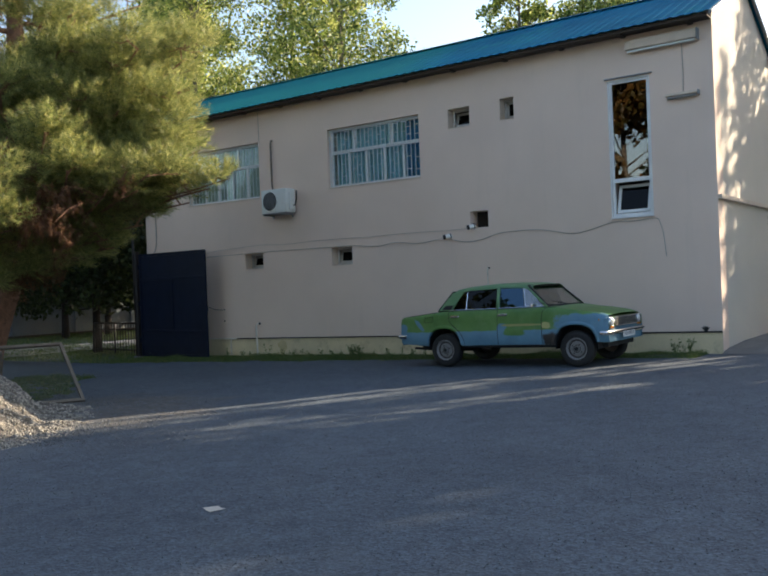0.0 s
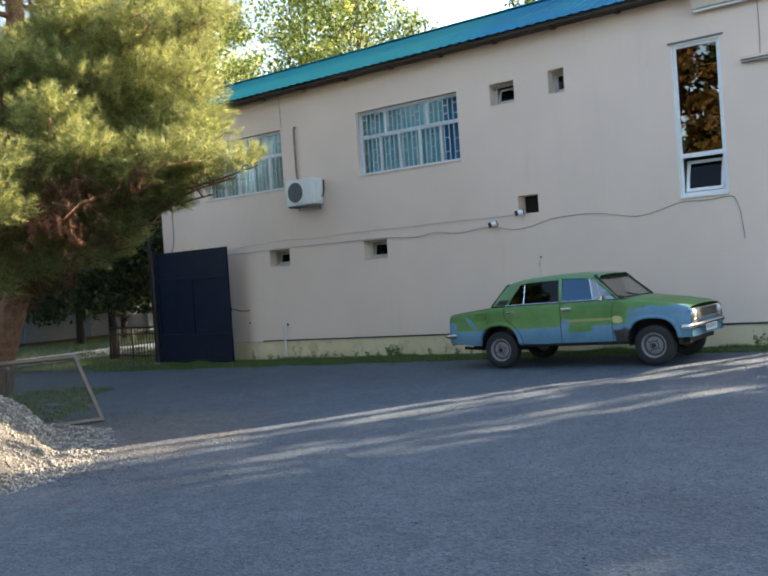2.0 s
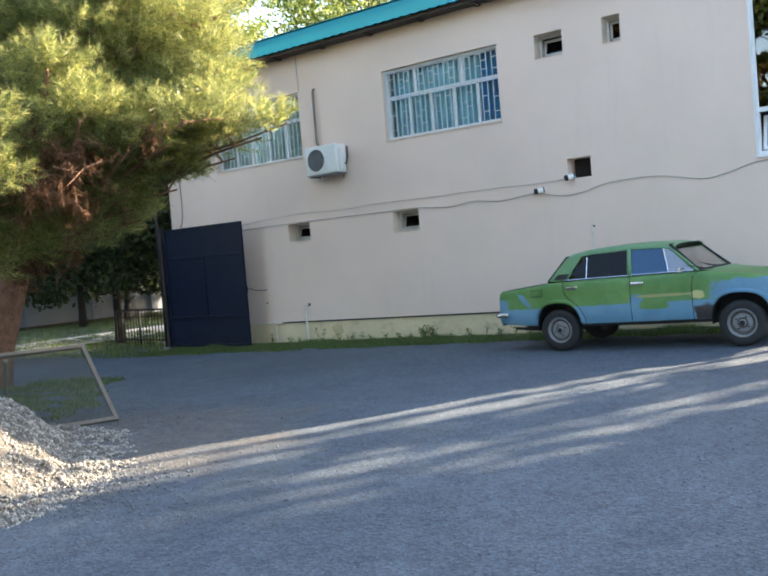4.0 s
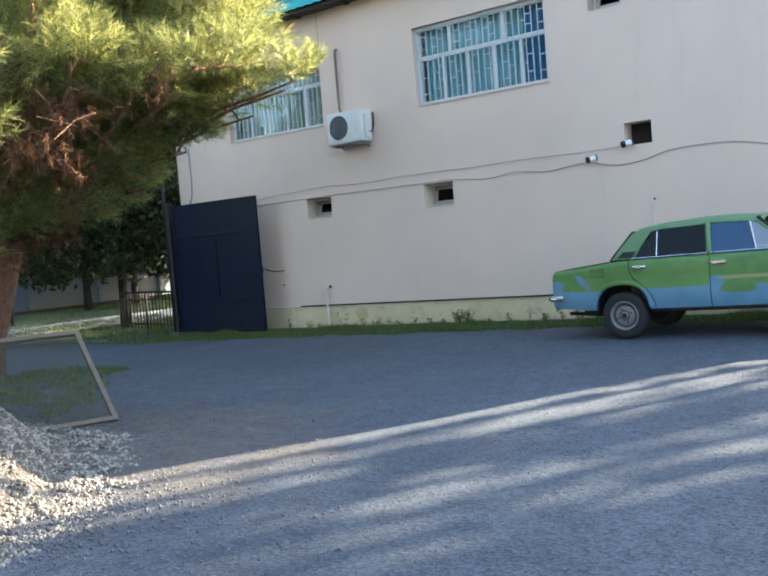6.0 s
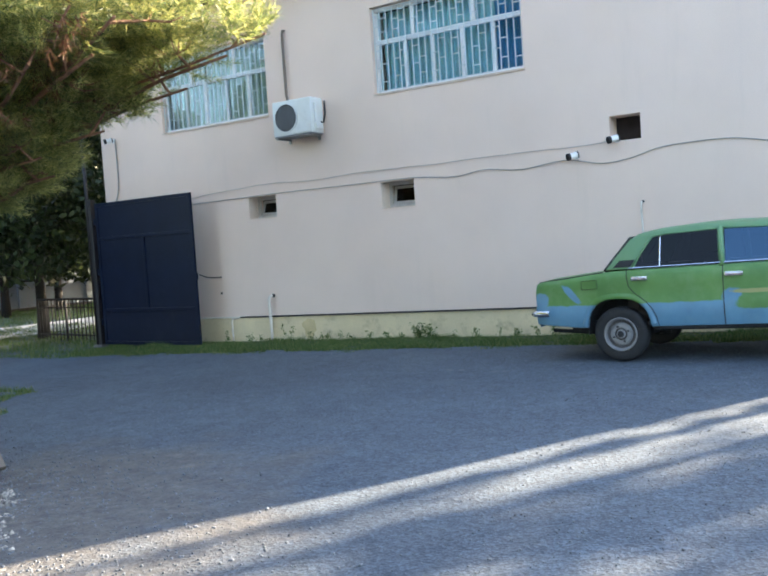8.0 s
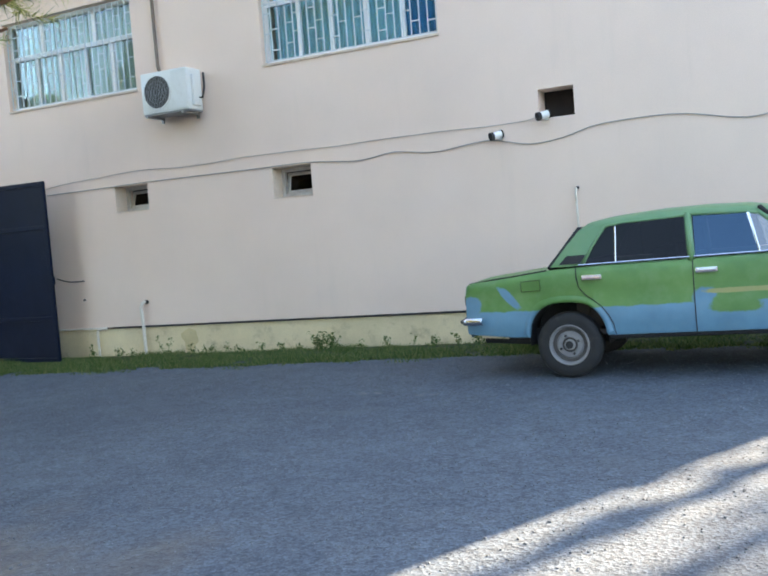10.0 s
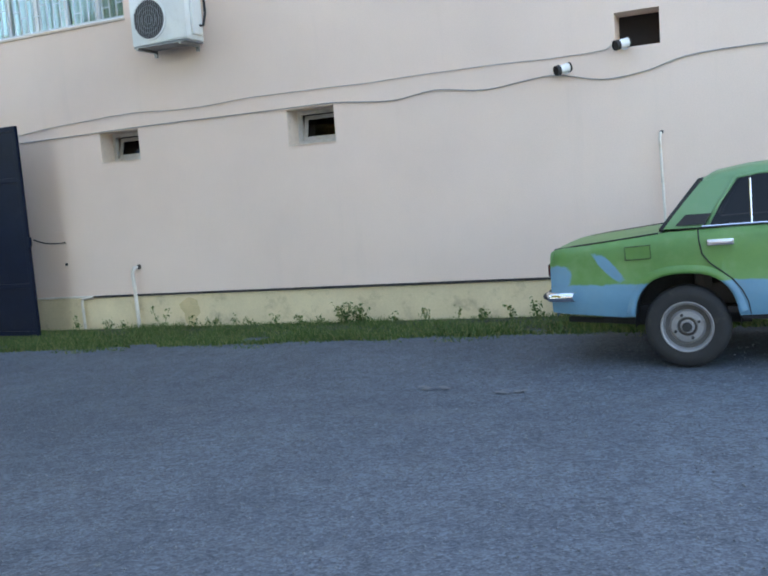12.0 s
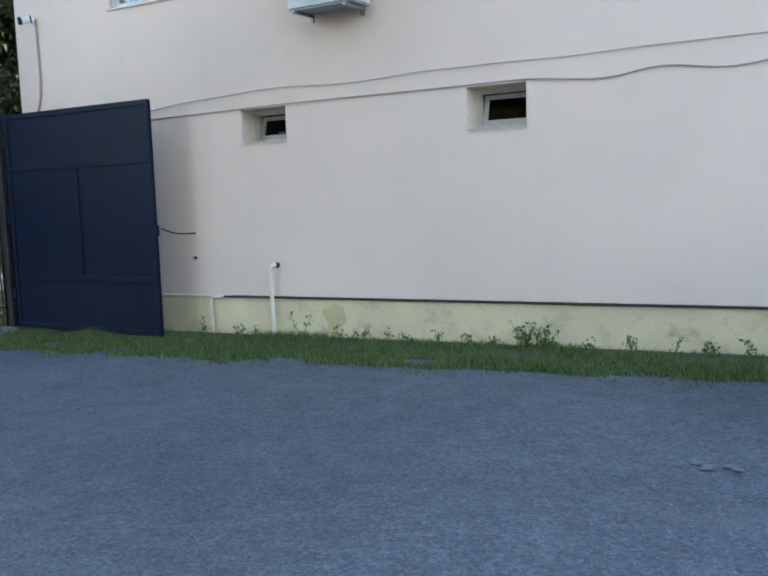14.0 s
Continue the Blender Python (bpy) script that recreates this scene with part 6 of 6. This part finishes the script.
def shrub(label, x, y, z, r, h, n, leaf, material, seed):
    rnd = random.Random(seed)
    s = thing("shrub", label, "shrub")
    g = Geo()
    cs = []
    for k in range(16):
        a, q = rnd.uniform(0, 6.28), r * math.sqrt(rnd.random())
        e = (x + q * math.cos(a), y + q * math.sin(a), z + h * rnd.uniform(0.35, 0.95))
        limb(g, (x + 0.2 * math.cos(a), y + 0.2 * math.sin(a), z - 0.05), e, 0.02, 0.006, 0.08, rnd, sides=5)
        m = n // 16
        cs.append(np.array(e) + unit(m) * (RNG.random((m, 1)) ** 0.5) * r * rnd.uniform(0.3, 0.5))
    part("stems", g, M_BARK2, s)
    c = np.concatenate(cs)
    c[:, 2] = np.maximum(c[:, 2], z + 0.03)
    cloud("crown", leaves(c, leaf), 4, material, s)


shrub("dark green bush behind a low planter wall", -0.05, 18.7, 0.3, 0.8, 1.35, 8000, 0.045, M_LEAFDARK, 1)
shrub("yellowing sunlit bush by the entrance", 0.75, 20.6, 0.3, 1.0, 2.3, 3600, 0.055, M_LEAF, 2)
shrub("yellowing sunlit bush by the entrance", 1.6, 18.0, 0.3, 1.2, 1.6, 3600, 0.055, M_LEAF, 3)


# ---- gravel heap and sieve ----
HX, HY, HR, HH = -9.6, 4.7, 2.8, 2.4


def heap_z(x, y):
    r = math.hypot(x - HX, (y - HY) * 0.97) / HR
    r += 0.07 * noise.noise(Vector((x * 0.9, y * 0.9, 5)))
    c = max(0.0, 1 - r)
    toe = max(0.0, 1 - r / 1.25)
    body = max(HH * (c if c < 0.6 else 0.6 + (c - 0.6) * 0.5), 0.36 * toe)
    return gz(x) - 0.03 + body + (0.09 * noise.noise(Vector((x * 2.4, y * 2.4, 1))) + 0.06 * noise.noise(Vector((x * 7, y * 7, 4)))) * min(1, toe * 5)


def stones(points, size, material=None):
    """Small rough stones, eight triangles each."""
    n = len(points)
    s = size * RNG.uniform(0.5, 1.5, (n, 1))
    ax = unit(n)
    bx = np.cross(ax, unit(n))
    bx /= np.linalg.norm(bx, axis=1, keepdims=True) + 1e-9
    cx = np.cross(ax, bx)
    p = points
    tips = [p + ax * s * 1.2, p - ax * s * 1.1, p + bx * s, p - bx * s * 0.9, p + cx * s * 0.7, p - cx * s * 0.8]
    tri = [(0, 2, 4), (2, 1, 4), (1, 3, 4), (3, 0, 4), (2, 0, 5), (1, 2, 5), (3, 1, 5), (0, 3, 5)]
    v = np.stack(tips, 1).reshape(-1, 3)
    f = (np.arange(n)[:, None, None] * 6 + np.array(tri)[None]).reshape(-1, 3)
    me = bpy.data.meshes.new("stones")
    me.vertices.add(len(v))
    me.vertices.foreach_set("co", v.astype(np.float32).ravel())
    me.loops.add(f.size)
    me.loops.foreach_set("vertex_index", f.astype(np.int32).ravel())
    me.polygons.add(len(f))
    me.polygons.foreach_set("loop_start", np.arange(0, f.size, 3, dtype=np.int32))
    me.update(calc_edges=True)
    me.materials.append(material or M_STONE)
    return me


def gravel_heap():
    h = thing("gravel_heap", "heap of pale grey crushed gravel on the yard", "gravel heap")
    n = 90
    rows = [[(HX - 3.7 + 7.4 * i / n, HY - 3.7 + 7.4 * j / n, heap_z(HX - 3.7 + 7.4 * i / n, HY - 3.7 + 7.4 * j / n)) for i in range(n + 1)] for j in range(n + 1)]
    part("core", Geo().grid(rows), M_FINES, h, smooth=True)
    m = 88000
    a, r = RNG.uniform(0, 6.283, m), HR * 1.22 * np.sqrt(RNG.random(m))
    x, y = HX + r * np.cos(a), HY + r * np.sin(a)
    keep = (x > HX - 1.2) & (y > HY - 2.3)
    x, y = x[keep], y[keep]
    z = np.array([heap_z(p, q) for p, q in zip(x, y)])
    ok = z > np.array([gz(p) for p in x]) - 0.02
    p = np.stack([x, y, z + 0.004], 1)[ok]
    for size, pick in ((0.0105, p[:-8000]), (0.0175, p[-8000:])):
        o = new("loose_stone", stones(pick, size))
        o.parent = h
        tagged(o, kind="stuff")
    # scattered stones round its foot and over the yard
    m = 4200
    a, r = RNG.uniform(0.25, 2.0, m), HR * (1.0 + np.abs(RNG.normal(size=m)) * 0.27)
    x, y = HX + r * np.cos(a), HY + r * np.sin(a)
    z = np.array([gz(q) for q in x]) + 0.008
    tagged(new("scattered_gravel", stones(np.stack([x, y, z], 1), 0.0088, M_CHIP)), "loose gravel scattered round the heap", "gravel", kind="stuff")
    m = 21000
    x, y = RNG.uniform(-14, 1.5, m), RNG.uniform(2.0, 15.0, m)
    z = np.array([gz(q) + 0.016 * noise.noise(Vector((q * 0.6, w * 0.6, 0))) for q, w in zip(x, y)]) + 0.002
    tagged(new("yard_chippings", stones(np.stack([x, y, z], 1), 0.0062, M_CHIP)), "small stone chips lying on the yard", "gravel", kind="stuff")


gravel_heap()


def sieve():
    """Timber-framed wire screen leaning back, its foot on the ground."""
    s = thing("gravel_sieve", "timber-framed wire sieve leaning beside the gravel heap", "sieve")
    a = Vector((-9.24, 8.34, gz(-9.24) + 0.02))
    along = Vector((-0.42, -0.90, 0.0)).normalized()
    back = Vector((-0.62, 0.29, 0.0)).normalized()
    up = (back * 0.62 + Vector((-0.13, -0.12, 0.75))).normalized()
    nrm = along.cross(up)
    L, H, w = 1.75, 1.12, 0.045
    m = Matrix(((along.x, up.x, nrm.x, a.x), (along.y, up.y, nrm.y, a.y), (along.z, up.z, nrm.z, a.z), (0, 0, 0, 1)))
    for u0, u1, v0, v1, n in ((0, w, 0, H, "side_board"), (L - w, L, 0, H, "side_board"), (w, L - w, 0, w, "bottom_board"), (w, L - w, H - w, H, "top_board")):
        part(n, Geo().box(u0, u1, v0, v1, -0.02, 0.025, m), M_TIMBER, s, bevel=0.004)
    part("netting", Geo().quad(*[m @ Vector((u, v, 0.0)) for u, v in ((w, w), (L - w, w), (L - w, H - w), (w, H - w))]), M_SCREEN, s, "fine grey wire netting")
    t = m @ Vector((L * 0.5, H * 0.9, -0.02))
    part("prop", Geo().tube([t, (t.x + back.x * 0.45, t.y + back.y * 0.45, gz(t.x) - 0.02)], 0.025, 6), M_TIMBER, s)


sieve()
paper = Geo().grid([[(-2.47 + 0.055 * u + 0.022 * v, 4.47 + 0.045 * v - 0.02 * u, gz(-2.6) + 0.012 + 0.006 * (0.3 * u * v + 0.8 * u * u)) for u in (-1, 0, 1)] for v in (-1, 0, 1)])
tagged(part("paper_scrap", paper, M_PAPER, smooth=True), "crumpled scrap of white paper on the yard", "paper")


M_RUBBLE = mat("worn_mortar", (0.13, 0.135, 0.14), 0.9, var=0.25, scale=20)


def litter(name, label, x, y, r, material, seed):
    rnd = random.Random(seed)
    g = Geo()
    for k in range(5):
        cx, cy = x + rnd.uniform(-r, r), y + rnd.uniform(-r * 0.5, r * 0.5)
        n = 7
        g.add([(cx + r * 0.45 * rnd.uniform(0.4, 1) * math.cos(6.283 * i / n), cy + r * 0.3 * rnd.uniform(0.4, 1) * math.sin(6.283 * i / n), gz(cx) + 0.007 + rnd.uniform(0, 0.006)) for i in range(n)], [tuple(range(n))])
    tagged(part(name, g, material), label, "rubble")


litter("pale_rubble", "pale broken mortar bits pressed into the yard", -8.05, 12.95, 0.12, M_RUBBLE, 1)
litter("pale_rubble", "pale broken mortar bits pressed into the yard", -7.45, 12.85, 0.10, M_RUBBLE, 2)


# ---- grass and weeds ----
def blades(x, y, z, h, w, lean):
    n = len(x)
    p = np.stack([x, y, z], 1)
    a = RNG.uniform(0, 6.283, n)
    d = np.stack([np.cos(a), np.sin(a), np.zeros(n)], 1) * w
    hh = h * RNG.uniform(0.4, 1.3, n)
    tip = p + np.stack([RNG.normal(size=n) * lean * hh, RNG.normal(size=n) * lean * hh, hh], 1)
    return np.stack([p - d, p + d, tip], 1).reshape(-1, 3)


def grass_patch(label, x0, x1, y0, y1, n, h, clump=0.9, edge=None, limit=None):
    x, y = RNG.uniform(x0, x1, n), RNG.uniform(y0, y1, n)
    f = np.array([noise.noise(Vector((p * 1.7, q * 3.0, 2.0))) for p, q in zip(x, y)])
    keep = f > -0.35 * clump
    if edge:
        e = np.array([edge(p) + 0.12 * noise.noise(Vector((p * 2.2, 0, 9))) for p in x])
        keep &= y > e
    if limit:
        keep &= y < np.array([limit(p) + 0.25 * noise.noise(Vector((p * 1.9, 0, 4))) for p in x])
    x, y, f = x[keep], y[keep], f[keep]
    z = np.array([yard_z(p, q) for p, q in zip(x, y)]) - 0.002
    cloud("grass", blades(x, y, z, h * (0.5 + 0.9 * np.clip(f + 0.15, 0, 1)), 0.007, 0.45), 3, M_GRASS, None, "", "stuff")
    ob = scene.collection.objects[-1]
    tagged(ob, label, "grass")


grass_fringe = lambda x: verge_edge(x) - 0.16 + 0.1 * math.sin(x * 3.1)
verge_edge = lambda x: 15.05 + 0.075 * (min(x, -8.0) + 8) + 0.04 * max(0.0, min(x, -3.5) + 8)
grass_patch("low green grass and weeds along the facade foot", -16.9, -2.6, 13.8, 15.97, 120000, 0.085, clump=1.2, edge=verge_edge)
grass_patch("thin short grass fraying out into the yard", -16.9, -2.6, 13.6, 15.6, 16000, 0.04, clump=0.5, edge=grass_fringe)
grass_patch("rough grass round the gate post and tree", -25, -16.4, 14.2, 20.0, 24000, 0.11)
grass_patch("sunlit grass in front of the far wall", -33.5, -25.5, 15.0, 30.0, 26000, 0.16)
grass_patch("short grass behind the sieve", -15.0, -12.9, 9.6, 11.2, 7000, 0.10, 0.3)
grass_patch("short grass behind the sieve", -13.4, -10.3, 8.25, 11.0, 10000, 0.07, 0.5, limit=lambda x: 8.7 - (x + 10.2) / 1.31)
grass_patch("grass tufts before the planter wall", -0.7, 3.0, 15.75, 16.3, 4000, 0.12)


def soil_strip():
    xs = [-16.9 + 0.3 * i for i in range(48)]
    rows = [[(x, y, gz(x) + 0.012 + h) for y, h in ((verge_edge(x) + 0.12 * noise.noise(Vector((x * 2.2, 0, 9))) + 0.05, -0.03), (15.45, 0.0), (15.97, 0.012))] for x in xs]
    m = mat("dark_soil", (0.05, 0.055, 0.038), 0.95, var=0.3, scale=5, bump=0.6, dist=0.01)
    tagged(part("verge", Geo().grid(rows), m), "dark soil strip under the grass along the facade", "ground", kind="structure")


soil_strip()


def weed(label, x, y, h, n, seed):
    rnd = random.Random(seed)
    w = thing("weed", label, "weed", group="weeds along the facade")
    g, cs = Geo(), []
    for k in range(n):
        e = Vector((x + rnd.uniform(-0.5, 0.5) * h, y + rnd.uniform(-0.35, 0.1) * h, gz(x) + h * rnd.uniform(0.6, 1.05)))
        pts = limb(g, (x + rnd.uniform(-0.03, 0.03), y, gz(x) - 0.01), e, 0.005, 0.002, 0.06 * h, rnd, sides=4)
        for p in pts[2:]:
            for _ in range(4):
                cs.append(np.array(p) + RNG.normal(size=3) * 0.022)
    part("stems", g, M_GRASS, w)
    cloud("leaves", leaves(np.array(cs), 0.019), 4, M_GRASS, w)


for k, (x, h, n) in enumerate(((-10.22, 0.26, 9), (-9.98, 0.24, 8), (-10.75, 0.16, 3), (-12.7, 0.30, 2), (-11.95, 0.15, 3), (-13.55, 0.16, 3), (-14.1, 0.2, 3), (-11.45, 0.12, 3), (-9.2, 0.14, 3), (-8.6, 0.13, 3), (-2.9, 0.28, 5), (-3.1, 0.22, 4), (-8.0, 0.2, 4), (-13.3, 0.12, 2), (-12.2, 0.18, 2), (-11.7, 0.22, 1), (-11.1, 0.17, 2), (-10.5, 0.12, 2), (-9.6, 0.13, 2), (-8.9, 0.19, 1), (-8.3, 0.17, 2), (-7.7, 0.2, 2), (-7.4, 0.14, 2))):
    weed("green weed stem growing at the facade foot", x, 15.86, h, n, 100 + k)


# ---- background beyond the gate ----
def far_yard():
    z = gz(-30) - 0.02
    w = thing("yard_wall", "grey-blue plastered yard wall with shallow piers", "wall", kind="structure")
    part("wall_body", Geo().box(-34.4, -34.1, 2.0, 60.0, z - 0.2, z + 2.35), M_BACKWALL, w)
    for k in range(18):
        y = 3.0 + 3.2 * k
        part("pier", Geo().box(-34.1, -33.98, y, y + 0.35, z - 0.2, z + 2.42), M_BACKWALL, w, bevel=0.01)
    part("coping", Geo().box(-34.45, -34.02, 2.0, 60.0, z + 2.43, z + 2.5), M_CONCRETE, w)
    k = Geo().box(-33.2, -33.0, 4.0, 55.0, z - 0.1, z + 0.16)
    tagged(part("kerb", k, M_SOFFIT, bevel=0.02), "dark kerb before the far wall", "kerb", kind="structure")
    p = Geo().grid([[(x, y, gz(x) + 0.018) for x in (-25.6, -23.8, -22.2)] for y in (4, 12, 18, 26, 40)])
    tagged(part("path", p, M_PALEPATH), "pale concrete path crossing beyond the gate", "pavement", kind="structure")
    # entrance pillars and gate
    e = thing("brown_gate", "dark brown boarded gate between a timber-brown post and a pale pillar", "gate")
    part("post", Geo().box(-21.95, -21.7, 12.72, 12.94, z - 0.1, 2.1), M_BROWNGATE, e, "brown post", bevel=0.01)
    for i in range(9):
        part("board", Geo().box(-21.86, -21.82, 10.88 + 0.2 * i, 11.07 + 0.2 * i, z + 0.08, 1.95), M_POST, e)
    for zr in (0.3, 1.5):
        part("rail", Geo().box(-21.82, -21.78, 10.88, 12.70, zr, zr + 0.1), M_BROWNGATE, e)
    tagged(part("gate_pillar", Geo().box(-22.1, -21.75, 12.99, 14.02, z - 0.1, 2.15).box(-22.14, -21.71, 12.95, 14.06, 2.15, 2.2), M_WALL2, bevel=0.012), "pale rendered pillar beside a brown gate", "pillar", kind="structure")
    f = thing("iron_fence", "low dark wrought-iron fence panel behind the gate", "fence")
    a, b = Vector((-20.75, 16.85, z)), Vector((-18.4, 16.55, z))
    part("top_rail", Geo().tube([a + Vector((0, 0, 0.92)), b + Vector((0, 0, 0.92))], 0.025, 6), M_POST, f)
    part("bottom_rail", Geo().tube([a + Vector((0, 0, 0.15)), b + Vector((0, 0, 0.15))], 0.018, 6), M_POST, f)
    part("middle_rail", Geo().tube([a + Vector((0, 0, 0.74)), b + Vector((0, 0, 0.74))], 0.014, 6), M_POST, f)
    for i in range(17):
        q = a.lerp(b, i / 16)
        part("post" if i % 8 == 0 else "picket", Geo().tube([q, q + Vector((0, 0, 0.92))], 0.03 if i % 8 == 0 else 0.012, 6), M_POST, f)
    l = thing("street_pole", "thin dark pole before the far wall", "pole")
    part("pole", Geo().tube([(-27.2, 17.6, z), (-27.2, 17.6, z + 4.6)], 0.06, 8), M_POST, l)
    part("box", Geo().box(-27.35, -27.05, 17.4, 17.5, z + 2.2, z + 2.6), M_GREYPLASTIC, l, bevel=0.01)
    # houses' walls that close the yard on the other sides
    tagged(part("wall_yard_south", Geo().box(-34, 30, -14.3, -14.0, -0.4, 2.6), M_BACKWALL), "plain yard wall closing the far side", "wall", kind="structure")
    tagged(part("wall_yard_east", Geo().box(30, 30.3, -14, 60, -0.4, 2.6), M_BACKWALL), "plain yard wall closing the east side", "wall", kind="structure")
    pl = thing("planter", "low rough stone planter wall by the entrance walk", "planter", kind="structure")
    rnd = random.Random(5)
    block = mesh_of("stone", Geo().box(-0.15, 0.15, -0.09, 0.09, -0.085, 0.085), M_CONCRETE, bevel=0.02)
    for r in range(2):
        for i in range(11):
            o = new("stone", block)
            o.location = (-0.62 + 0.32 * i + 0.16 * r, 16.45 + rnd.uniform(-0.02, 0.02), gz(0) + 0.06 + 0.165 * r)
            o.rotation_euler.z = rnd.uniform(-0.08, 0.08)
            o.parent = pl
    part("soil", Geo().box(-0.7, 3.6, 16.55, 24.0, gz(0) - 0.1, gz(0) + 0.24), M_CONCRETE, pl)


far_yard()
